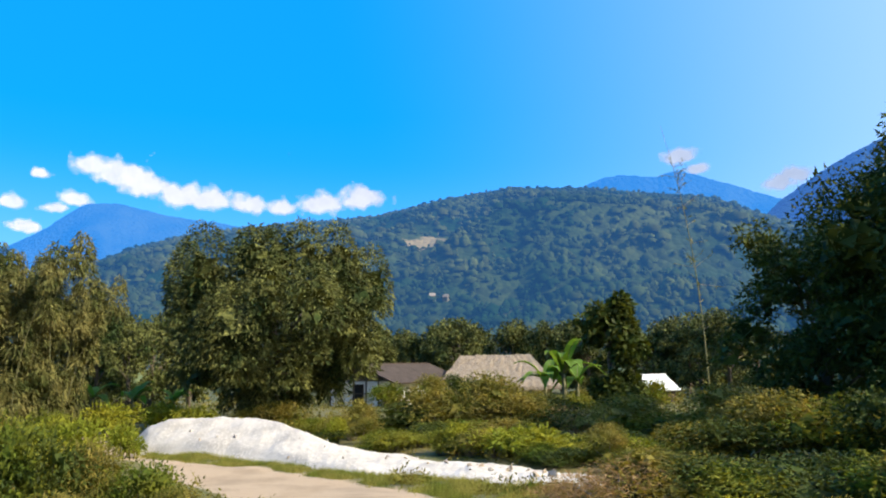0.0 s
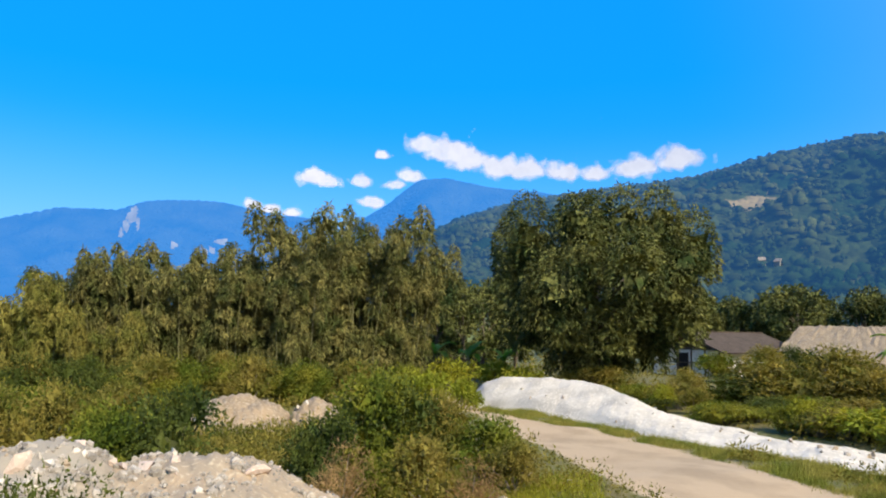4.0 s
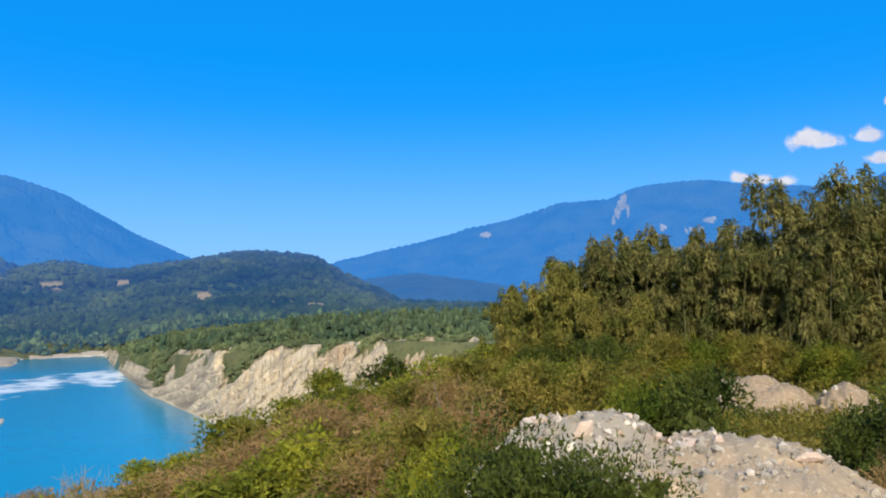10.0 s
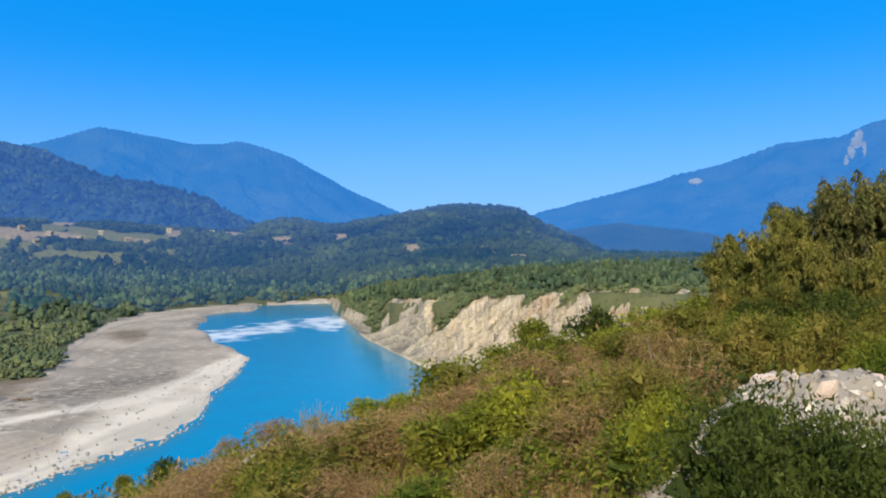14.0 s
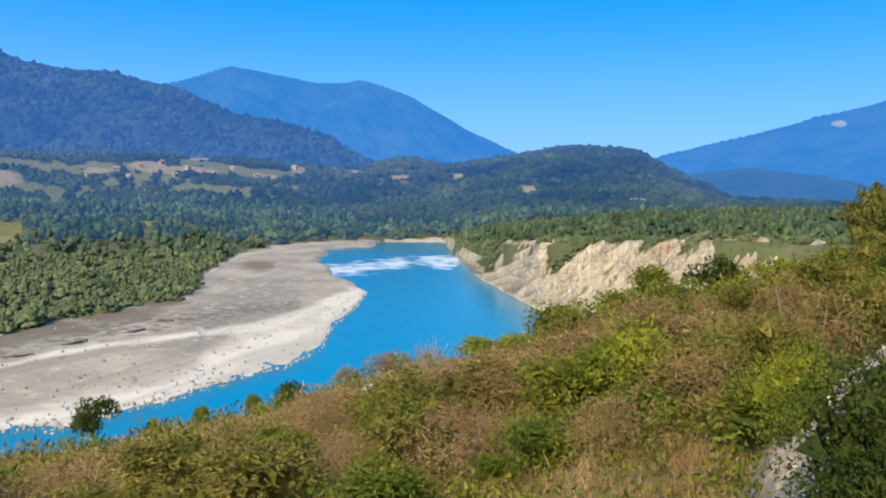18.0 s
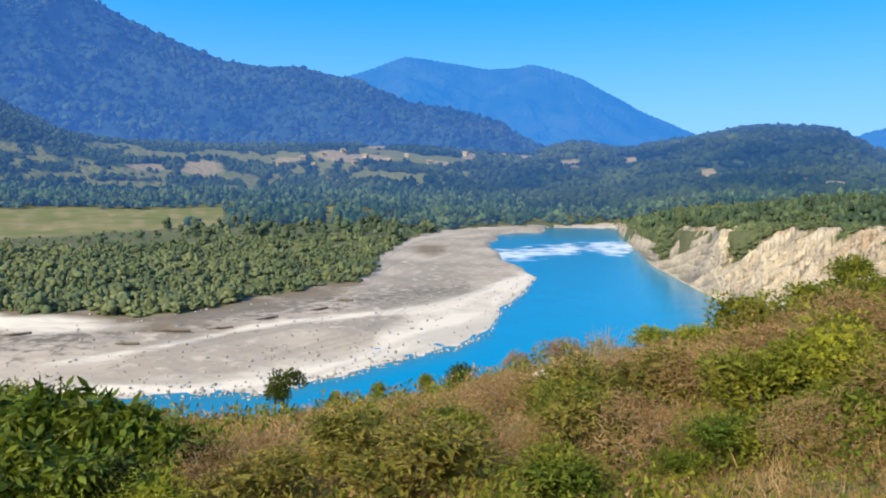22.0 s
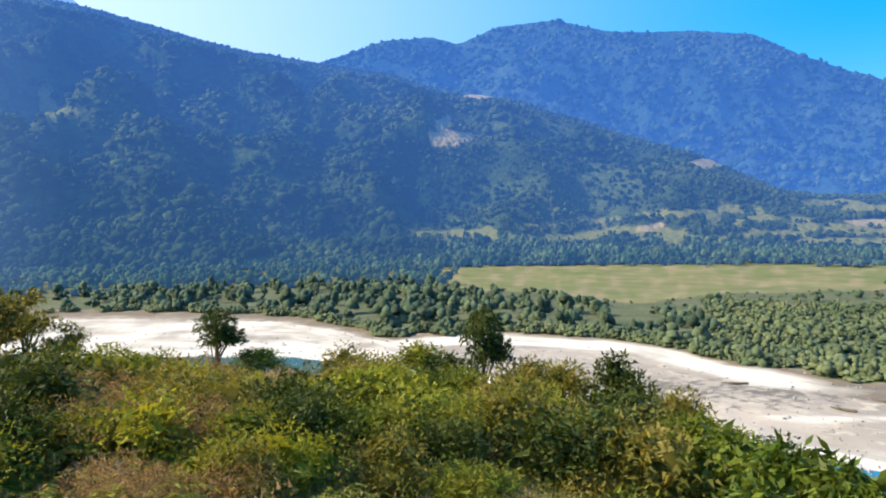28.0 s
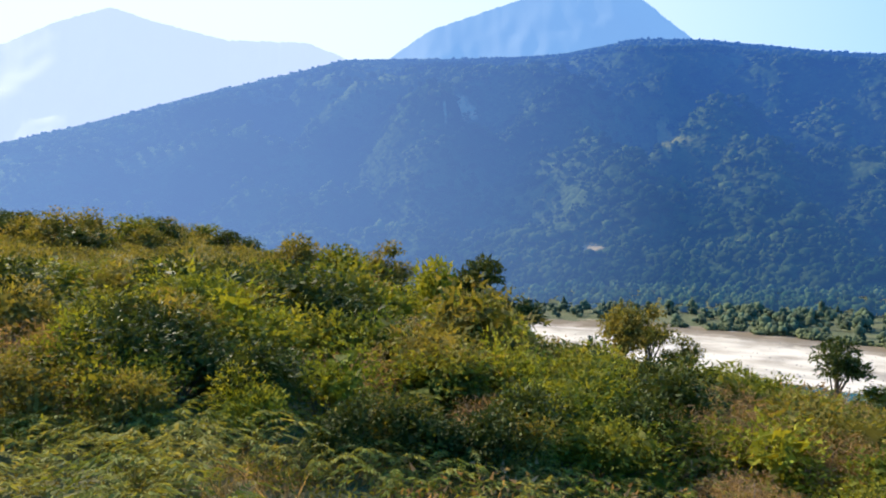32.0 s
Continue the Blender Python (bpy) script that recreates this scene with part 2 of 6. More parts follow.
def polar(az, r, z=0.0):
    a = np.radians(az)
    return np.stack([r * np.cos(a), r * np.sin(a), z + 0 * r], -1)


def lut(x, table, soft=0.0):
    """A table read between its rows; soft: the degrees over which its corners are rounded."""
    t = np.array(table)
    if not soft:
        return np.interp(x, t[:, 0], t[:, 1])
    return sum(w * np.interp(np.asarray(x) + d * soft, t[:, 0], t[:, 1]) for d, w in ((-1, 0.1), (-0.6, 0.2), (-0.2, 0.2), (0.2, 0.2), (0.6, 0.2), (1, 0.1)))


def wave(x, y, scale, seed=0, octaves=4):
    """Smooth noise of two arrays, about -1 to 1."""
    rs, out, amp = np.random.RandomState(seed), 0.0, 1.0
    for k in range(octaves):
        s = 0.0
        for j in range(5):
            a, ph = rs.uniform(0, 2 * math.pi), rs.uniform(0, 2 * math.pi)
            f = rs.uniform(0.7, 1.4) * 2 ** k * 2 * math.pi / scale
            s = s + np.sin((x * math.cos(a) + y * math.sin(a)) * f + ph)
        out, amp = out + amp * s / 2.6, amp * 0.5
    return out / 1.9


# ---- the ground: one sheet from the terrace over the river to the hills ----
ZW = EYE - 29.0    # river level
BROW_R = [(-40, 60), (40, 60), (58, 40), (66, 42), (73, 42), (80, 46), (87, 50), (93, 54), (99, 60), (106, 60), (114, 56), (121, 50), (131, 38), (148, 42), (180, 42), (188, 45), (198, 50), (208, 60), (217, 95), (240, 100)]
BROW_Z = [(-40, 0), (40, 0), (50, -0.2), (58, -0.7), (66, -2.0), (73, -3.3), (77.5, -4.7), (81, -7.2), (87, -8.4), (93, -10.4), (99, -14.8), (106, -15.8), (114, -15.8), (121, -13), (131, -9.2), (148, -6.8), (165, -4.3), (174, -4.1), (180, -3.6), (188, -2.8), (198, -0.9), (208, 0.4), (217, 5.4), (240, 5.4)]
NEAR_SHORE = [(60, 115), (79, 100), (87, 95), (93, 88), (99, 82), (106, 80), (121, 74), (131, 75), (148, 92), (165, 108), (180, 130), (192, 150), (210, 190)]
FAR_SHORE = [(60, 150), (66, 150), (72, 165), (77.6, 182), (79.4, 196), (81.6, 224), (84.3, 274), (86.0, 368), (86.6, 440), (87, 500), (92.2, 490), (92.9, 225), (93.6, 196), (95.6, 161), (96.5, 139), (99, 126), (108, 108), (114, 100), (121, 102), (131, 108), (148, 140), (165, 190), (180, 205), (200, 260), (240, 300)]
GRAVEL_R = [(60, 186), (70, 194), (77, 208), (80, 230), (84, 302), (86, 400), (87, 520), (92, 500), (97, 460), (99.2, 437), (102.6, 366), (105.1, 280), (106, 215), (112, 186), (121, 156), (131, 172), (138, 206), (148.5, 218), (156.6, 209), (165, 286), (180, 350), (195, 375), (240, 420)]
PLAIN_Z = [(50, -4), (60, -6.5), (65, -5.8), (70, -7.5), (74, -8), (80, -10), (84, -15.5), (86, -21.5), (92, -22.5), (240, -22.5)]
FOOT_R = [(-40, 420), (30, 420), (60, 560), (87, 640), (105, 720), (121, 680), (140, 660), (152, 640), (170, 600), (240, 600)]
RIDGE_R = [(-40, 1300), (30, 1300), (60, 1500), (80, 1500), (93, 1400), (100, 1150), (118, 1100), (124, 1080), (128, 1050), (140, 1250), (160, 1500), (240, 1700)]
RIDGE_EL = [(-40, 8), (-26, 9.8), (-20.8, 12.2), (-11.6, 13.6), (-5.4, 13.9), (-0.3, 13.2), (5.6, 11.8), (11.4, 11.3), (19.4, 10.2), (23.3, 9.0), (30, 6), (40, 3), (52, 0.9), (58, 0.3), (65.4, 0.4), (67, 1.3), (69.8, 2.7), (72, 4.2), (77.3, 4.6), (81.3, 3.8), (86.6, 2.9), (90.4, 3.5), (92.8, 2.8)]
RIDGE_EL2 = [(92.8, 2.4), (96, 2.5), (102, 2.9), (108, 3.1), (114, 3.0), (120, 2.9), (125, 3.0), (127.5, 3.5), (129, 4.2), (132.9, 6.3), (137.8, 7.9), (141.6, 9.3), (144.8, 10.4), (147.8, 11.3), (153, 12.0), (156.6, 13.2), (162.8, 14.0), (167.9, 14.6), (173.5, 15.7), (178, 16.6), (183, 17.1), (188.6, 16.2), (199, 15.9), (206, 15.6), (215, 12.9), (221, 10.8), (230, 7.6), (240, 5)]


def height(az, r):
    """The ground's height at an azimuth in degrees and a distance from the camera's holder."""
    az = np.clip(np.asarray(az, float), -40, 240)
    r = np.asarray(r, float)
    az, r = np.broadcast_arrays(az, r)
    p = polar(az, r)
    x, y = p[..., 0], p[..., 1]
    rb, zb = lut(az, BROW_R, 6), lut(az, BROW_Z, 5)
    edge = 1 + 0.05 * wave(x, y, 60, 3)
    r1, r2, r3 = lut(az, NEAR_SHORE), lut(az, FAR_SHORE) * (1 + 0.012 * wave(x, y, 30, 4)), lut(az, GRAVEL_R) * edge
    r3 = np.maximum(r3, r2 + 14)
    zp = lut(az, PLAIN_Z, 2)
    r4, r5 = np.maximum(lut(az, FOOT_R), r3 + 40), lut(az, RIDGE_R)
    el = np.where(az < 92.8, lut(az, RIDGE_EL, 0.7), lut(az, RIDGE_EL2, 0.7))
    zr = EYE + r5 * np.tan(np.radians(el)) - 4
    wet = np.clip((az - 52) / 4, 0, 1) * np.clip((214 - az) / 8, 0, 1)   # where the river runs
    zg = np.where(az < 86.5, 0.0, 1.0)                                   # gravel bank, else cliff
    z = np.full(r.shape, 1.2)
    s = np.clip(r / rb, 0, 1)
    sag = np.clip(r / 7.0, 0, 1)
    z = 1.2 * (1 - sag * sag * (3 - 2 * sag)) + zb * (0.72 * s + 0.28 * s * s)
    # down to the water, over the bed, up the other side
    t = np.clip((r - rb) / np.maximum(r1 - rb, 1), 0, 1)
    down = zb + (ZW - 1.0 - zb) * t
    zp = zp + 7.0 * np.clip((r - 420) / 220, 0, 1) * np.clip((az - 98) / 8, 0, 1)
    land = np.where(az < 100, zb + (zp - zb) * np.clip((r - rb) / 160, 0, 1), zb)
    z = np.where(r > rb, wet * down + (1 - wet) * land, z)
    shelf = np.where(az > 92.4, np.maximum(ZW - 1.2, ZW - 0.1 + (r - r2) * 0.12), ZW - 1.2)
    bed = shelf * wet + land * (1 - wet)
    z = np.where(r > r1, bed, z)
    t = np.clip((r - r2) / (r3 - r2), 0, 1)
    bank = (ZW - 0.1) + 1.8 * t ** 0.7 + 0.35 * wave(x, y, 28, 8) * np.clip(t * 6, 0, 1)
    cliff = ZW - 0.6 + (zp - ZW) * t ** 0.9 - 5.0 * np.sin(math.pi * t)
    z = np.where(r > r2, wet * (zg * bank + (1 - zg) * cliff) + (1 - wet) * land, z)
    az_end = 96.7 - 2.2 * ((r - 350) / 100) ** 2 + 0.5 * wave(x, y, 50, 27)
    cove = np.clip((r - 215 - (az - 92) * 12) / 25, 0, 1) * np.clip((445 - r) / 20, 0, 1) * np.clip((az - 91.5) / 0.4, 0, 1) * np.clip((az_end - az) / 0.5, 0, 1)
    z = z - 3.2 * cove
    t = np.clip((r - r3) / (r4 - r3), 0, 1)
    edge_z = wet * (zg * (ZW + 1.7) + (1 - zg) * zp) + (1 - wet) * land
    z = np.where(r > r3, edge_z + (zp - edge_z) * np.clip(t * 3, 0, 1) + 0.8 * wave(x, y, 90, 6), z)
    t = np.clip((r - r4) / (r5 - r4), 0, 1)
    bulge = np.sin(t * math.pi / 2) * 0.45 + (t * t * (3 - 2 * t)) * 0.55
    rough = (wave(x, y, 420, 7) * 0.10 + wave(x, y, 150, 17) * 0.055 - 0.15 * np.abs(wave(x, y, 330, 19, 2))) * (zr - zp) * np.sin(t * math.pi) * (1 + 0.4 * np.clip((az - 150) / 15, 0, 1))
    # no spur rises above the crest behind it
    lid = EYE + r * np.tan(np.radians(el - (0.12 + 2.0 * (1 - t)) * np.clip(el / 5, 0, 1)))
    hill = zp + (zr - zp) * bulge + rough
    z = np.where(r > r4, np.where(el > 1.5, np.minimum(hill, lid + 0.25 * np.maximum(lid - hill, -12)), hill), z)
    t = np.clip((r - r5) / 900, 0, 1)
    z = np.where(r > r5, zr + (-26 - zr) * t * t * (3 - 2 * t), z)
    return z + 0.12 * wave(x, y, 9, 9) * np.clip(r / 6, 0, 1) * (r < 130)


def ground_at(az, r):
    return float(height(az, r))


TRACK_FAR = [(-40, 9), (-12, 13.5), (0, 16.3), (7, 19.5), (12, 22), (20.7, 25.5), (27, 38), (30, 45)]
TRACK_NEAR = [(-40, 6), (-12, 8.5), (0, 10.5), (12, 14.5), (16, 17.5), (20, 21.5), (27, 33), (30, 41)]
CLEARINGS = [(107.2, 1.9, 3.0, 0.32), (137, 1.0, 2.2, 0.22), (122.5, 1.0, 1.6, 0.3), (90.5, 1.6, 1.0, 0.25), (86.5, 1.9, 1.3, 0.2), (74.5, 0.4, 1.0, 0.25), (72, 0.2, 1.6, 0.2), (152.2, 8.2, 2.7, 0.5), (152.6, 9.2, 0.9, 0.5), (149, 11.3, 2.2, 0.25), (132.5, 5.6, 1.6, 0.4), (196.6, 11.8, 1.8, 0.45), (186.7, 1.2, 1.4, 0.3), (98.3, 2.1, 0.7, 0.3),
             (94.3, 2.0, 1.2, 0.25), (105.5, 3.1, 1.3, 0.5), (109, 2.2, 1.5, 0.3), (118.5, 1.0, 1.6, 0.6), (80.5, 0.8, 1.0, 0.4), (100.5, 1.5, 1.2, 0.2), (112, 1.6, 1.5, 0.2), (1.4, 9.6, 1.9, 0.4)]
GLADES = [(152.6, 0.7, 2.6, 0.35), (180.6, 9.4, 1.6, 0.3), (135, -0.2, 3.5, 0.3), (128, 0.3, 3, 0.25), (124, -0.3, 4, 0.3), (143, 0.2, 2.2, 0.3), (116, -0.6, 3, 0.3)]


def terraces(az, r, el):
    """Strips of field between hedges on the gentle foot hills across the river."""
    n = 0.12 + wave(az * 10, el * 34, 44, 15, 3) + 0.35 * wave(az * 30, el * 30, 40, 16, 2)
    return n * np.clip((az - 96) / 6, 0, 1) * np.clip((156 - az) / 5, 0, 1) * np.clip((el + 0.4) / 0.5, 0, 1) * np.clip((2.9 - el - 0.05 * np.maximum(az - 128, 0)) / 0.7, 0, 1) * (r > lut(az, FOOT_R) - 30)


def spots(az, el, table, jag):
    hit = np.zeros(az.shape, bool)
    for a, e, wa, we in table:
        hit |= ((az - a) / wa) ** 2 + ((el - e) / we) ** 2 < 1 + 0.5 * jag
    return hit


def zone(az, r):
    """Which surface lies there: an index into GROUND_MATS."""
    p = polar(az, r)
    x, y = p[..., 0], p[..., 1]
    jag = wave(x, y, 22, 12)
    slope = np.degrees(np.arctan2(height(az, r) - EYE, r))
    r1, r2, r3, r4 = lut(az, NEAR_SHORE), lut(az, FAR_SHORE), lut(az, GRAVEL_R), lut(az, FOOT_R)
    wet = (az + 1.0 * jag > 55.5) & (az < 212)
    out = np.zeros(az.shape, int)
    out = np.where(wet & (r > r1) & (r <= r2 * 0.99), 8, out)
    bar = wet & (r > r2 * 0.99) & (r <= r3 * (1 + 0.03 * jag))
    t = (r - r2) / np.maximum(r3 - r2, 1)
    out = np.where(bar, np.where(az < 86.5, 4, 2), out)
    beyond = (r > r3 * (1 + 0.03 * jag)) & wet | ~wet & (r > 75)
    out = np.where(beyond, 5, out)
    mead = (r > 306 + np.abs(az - 138) * 6.5 + 9 * jag) & (r < 585 + 25 * jag) & (az > 117) & (az < 153 + 2 * jag)
    strip = (r > 548 + 8 * jag) & (r < 588 + 8 * jag) & (az > 107) & (az < 120)
    out = np.where(beyond & (mead | strip), 6, out)
    terr = terraces(az, r, slope) > 0.18
    out = np.where(r > r4, np.where(terr, 6, np.where(az < 64.5, 10, 7)), out)
    out = np.where((r > r4 - 60) & spots(az, slope, GLADES, jag), 6, out)
    out = np.where((r > r4 - 60) & spots(az, slope, CLEARINGS, jag), 9, out)
    return out


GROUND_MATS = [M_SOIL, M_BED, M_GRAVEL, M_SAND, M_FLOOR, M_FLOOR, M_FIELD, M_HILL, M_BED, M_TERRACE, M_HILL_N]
az_in, az_out = np.arange(-40, 240.01, 0.35), np.arange(244, 320, 4.0)
azs = np.concatenate([az_in, az_out])
rs_ = np.concatenate([np.arange(0.0, 12, 0.6), np.geomspace(12, 90, 100), np.geomspace(92, 600, 160), np.geomspace(610, 2600, 64), [2900, 3400, 4000, 4800]])
AZ, RR = np.meshgrid(azs, rs_, indexing="ij")
far_side = np.where(AZ > 240, np.minimum((AZ - 240) / 80, 1), 0)
Z = height(np.where(AZ > 240, 240, AZ), RR) * (1 - far_side) + height(np.full_like(AZ, -40.0), RR) * far_side
gv = polar(AZ, RR, Z)
nA, nR = AZ.shape
ii, jj = np.meshgrid(np.arange(nA), np.arange(nR - 1), indexing="ij")
i2 = (ii + 1) % nA
gf = np.stack([ii * nR + jj, ii * nR + jj + 1, i2 * nR + jj + 1, i2 * nR + jj], -1).reshape(-1, 4)
zc_az, zc_r = np.clip(AZ[:, :-1] + 0.17, -40, 240), (RR[:, :-1] + RR[:, 1:]) / 2
zc = zone(np.clip(AZ[:, :-1] + 0.17, -40, 240), (RR[:, :-1] + RR[:, 1:]) / 2).reshape(-1)
zc = np.where((zc_r.reshape(-1) > lut(zc_az, FOOT_R).reshape(-1)) & np.isin(zc, (6, 9)), np.where(zc_az.reshape(-1) < 64.5, 10, 7), zc)
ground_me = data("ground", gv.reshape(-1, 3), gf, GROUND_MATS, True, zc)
bar_t = (RR - lut(AZ, FAR_SHORE)) / np.maximum(lut(AZ, GRAVEL_R) - lut(AZ, FAR_SHORE), 1)
strand = RR - lut(np.clip(AZ, -40, 240), [(92, 235), (95, 214), (99, 175), (103, 163), (110, 149), (116, 140), (121, 133), (126, 127), (130, 125)], 1.0)
pale = np.exp(-(bar_t / 0.16) ** 2) + (0.75 + 0.3 * wave(gv[..., 0], gv[..., 1], 50, 35)) * np.exp(-((strand + 2 * wave(gv[..., 0], gv[..., 1], 40, 33)) / 3.2) ** 2) * np.clip((132 - AZ) / 4, 0, 1) + 0.3 * np.exp(-((strand + 2) / 9) ** 2) * (AZ < 103) + np.exp(-((bar_t - 0.82) / 0.13) ** 2) * np.clip((AZ - 121) / 8, 0, 1) * np.clip((160 - AZ) / 6, 0, 1) + 0.55 * np.clip((AZ - 152) / 6, 0, 1) * (bar_t < 0.75) * (1 + 0.6 * wave(gv[..., 0], gv[..., 1], 40, 34))
tan = np.exp(-((bar_t - 0.92) / 0.24) ** 2) * np.clip((AZ - 103) / 6, 0.12, 1) * (0.85 + 0.3 * wave(gv[..., 0], gv[..., 1], 30, 36))
tan = tan + 0.9 * np.exp(-((AZ - 101.2) / 1.7) ** 2 - ((RR - 305) / 30) ** 2)
AZc = np.clip(AZ, -40, 240)
seen = np.degrees(np.arctan2(Z - EYE, RR))


def soft_spots(table):
    out = np.zeros(AZ.shape)
    for a0, e0, wa_, we_ in table:
        out = np.maximum(out, 1.6 - ((AZc - a0) / wa_) ** 2 - ((seen - e0) / we_) ** 2)
    return np.clip(out, 0, 1.6) * (RR > lut(AZc, FOOT_R) - 60)


fields = np.clip((terraces(AZc, RR, seen) - 0.06) * 6, 0, 1.3)
track = np.clip(0.5 + np.minimum(RR - lut(AZc, TRACK_NEAR), lut(AZc, TRACK_FAR) - RR) / 1.4, 0, 1) * (AZc < 32) * (AZ < 241)
for key, val in (("track", track), ("pale", pale), ("tan", tan), ("cleared", soft_spots(CLEARINGS)), ("flow", bar_t * 6), ("rubble", 0.20 * np.exp(-((strand - 20) / 13) ** 2) * (AZ > 98) - 0.06), ("hay", 0.5 + 0.5 * wave(AZ * 14, RR * 0.22, 26, 37, 3)), ("glade", np.maximum(soft_spots(GLADES), fields))):
    ground_me.attributes.new(key, "FLOAT", "POINT").data.foreach_set("value", np.asarray(val, np.float32).ravel())
tagged(new("ground", ground_me), "grassy river terrace, gravel banks, meadows and wooded hills", "ground", kind="structure")

# ---- the eroded cliff of the outer bank ----


def make_cliff():
    """A raw slope above the water: slanting ribs and gullies, scree at its foot, scrub holding on above."""
    a, u = np.meshgrid(np.arange(55.0, 86.7, 0.05), np.linspace(0, 1, 64), indexing="ij")
    r1 = lut(a, FAR_SHORE, 0.5) * (1 + 0.01 * wave(a * 10, a * 0, 14, 401)) - 3
    r2 = lut(a, GRAVEL_R, 0.8) + 3 + 4 * wave(a * 10, a * 0, 34, 402) - 2.5 * np.abs(wave(a * 10, a * 0, 13, 403))
    zt = lut(a, PLAIN_Z, 1.5) + 0.6 * wave(a * 10, a * 0, 24, 404) + 0.9
    s = a + 6.5 * u                       # the ribs lean with the beds
    ribs = -np.abs(wave(s * 10, u * 5, 17, 405, 3)) + 0.5 * wave(s * 10, u * 16, 8, 406, 3)
    rise = np.where(u < 0.10, 0.6 * u, 0.06 + 0.94 * ((u - 0.10) / 0.9) ** 0.85)
    hgt = zt - ZW
    z = ZW - 0.4 + (hgt + 0.4) * rise + hgt * 0.19 * ribs * np.clip((u - 0.06) * 6, 0, 1) * np.clip((1.0 - u) * 4, 0.08, 1)
    r = r1 + (r2 - r1) * u + 1.5 * wave(s * 10, u * 20, 9, 407, 3) * np.sin(math.pi * u)
    n, m = a.shape
    i, j = np.meshgrid(np.arange(n - 1), np.arange(m - 1), indexing="ij")
    f = np.stack([i * m + j, i * m + j + 1, (i + 1) * m + j + 1, (i + 1) * m + j], -1).reshape(-1, 4)
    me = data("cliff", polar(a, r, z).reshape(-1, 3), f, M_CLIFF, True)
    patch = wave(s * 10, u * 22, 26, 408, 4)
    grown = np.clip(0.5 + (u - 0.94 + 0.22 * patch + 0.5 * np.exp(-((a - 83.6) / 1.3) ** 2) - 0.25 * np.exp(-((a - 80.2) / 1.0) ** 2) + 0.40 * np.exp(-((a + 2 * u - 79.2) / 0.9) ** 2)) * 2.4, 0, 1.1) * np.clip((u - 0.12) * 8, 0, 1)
    # greyer where the ribs dip, paler at the foot with a grey band above
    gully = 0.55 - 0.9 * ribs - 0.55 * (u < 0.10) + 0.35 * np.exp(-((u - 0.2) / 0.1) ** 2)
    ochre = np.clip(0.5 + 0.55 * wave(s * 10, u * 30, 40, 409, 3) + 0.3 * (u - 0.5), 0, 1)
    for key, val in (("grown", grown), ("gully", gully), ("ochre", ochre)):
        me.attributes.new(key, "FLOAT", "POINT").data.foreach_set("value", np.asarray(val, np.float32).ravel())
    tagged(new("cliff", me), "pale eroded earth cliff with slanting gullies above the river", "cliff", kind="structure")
    return a, u, r, z, grown


CLIFF = make_cliff()

# ---- the river ----
M_WATER = bpy.data.materials.new("turquoise_river_water")
M_WATER.use_nodes = True
wn, wl = M_WATER.node_tree.nodes, M_WATER.node_tree.links
wb = wn["Principled BSDF"]
wb.inputs["Base Color"].default_value = (0.0, 0.16, 0.33, 1)
wb.inputs["Roughness"].default_value, wb.inputs["Specular IOR Level"].default_value = 0.18, 0.28
wno, wbp, wge = wn.new("ShaderNodeTexNoise"), wn.new("ShaderNodeBump"), wn.new("ShaderNodeNewGeometry")
wno.inputs["Scale"].default_value, wno.inputs["Detail"].default_value = 0.5, 5
wbp.inputs["Strength"].default_value, wbp.inputs["Distance"].default_value = 0.25, 0.3
wl.new(wge.outputs["Position"], wno.inputs["Vector"])
wl.new(wno.outputs["Fac"], wbp.inputs["Height"])
wl.new(wbp.outputs[0], wb.inputs["Normal"])
wan, wat, wmr, wmix, wn2 = (wn.new(q) for q in ("ShaderNodeMath", "ShaderNodeAttribute", "ShaderNodeMapRange", "ShaderNodeMix", "ShaderNodeTexNoise"))
wat.attribute_name = "foam"
wn2.inputs["Scale"].default_value, wn2.inputs["Detail"].default_value = 0.11, 10
wl.new(wge.outputs["Position"], wn2.inputs["Vector"])
wl.new(wat.outputs["Fac"], wan.inputs[0])
wl.new(wn2.outputs["Fac"], wan.inputs[1])
wl.new(wan.outputs[0], wmr.inputs["Value"])
wmr.inputs["From Min"].default_value, wmr.inputs["From Max"].default_value = 0.88, 1.12
wmix.data_type = "RGBA"
wmix.inputs[6].default_value, wmix.inputs[7].default_value = (0.0, 0.20, 0.36, 1), (0.82, 0.86, 0.88, 1)
wl.new(wmr.outputs[0], wmix.inputs["Factor"])
wsh, wteal = wn.new("ShaderNodeAttribute"), wn.new("ShaderNodeMix")
wsh.attribute_name, wteal.data_type = "teal_water", "RGBA"
wteal.inputs[6].default_value, wteal.inputs[7].default_value = (0.0, 0.20, 0.36, 1), (0.05, 0.125, 0.105, 1)
wl.new(wsh.outputs["Fac"], wteal.inputs["Factor"])
wl.new(wteal.outputs[2], wmix.inputs[6])
wl.new(wmix.outputs[2], wb.inputs["Base Color"])
wa, wr = np.meshgrid(np.arange(54, 214, 0.5), np.geomspace(62, 640, 90), indexing="ij")
wz = ZW + 0.06 * wave(*polar(wa, wr)[..., :2].transpose(2, 0, 1), 14, 90)
wf = np.array([[i * 90 + j, i * 90 + j + 1, (i + 1) * 90 + j + 1, (i + 1) * 90 + j] for i in range(wa.shape[0] - 1) for j in range(89)])
water_me = data("water", polar(wa, wr, wz).reshape(-1, 3), wf, M_WATER, True)
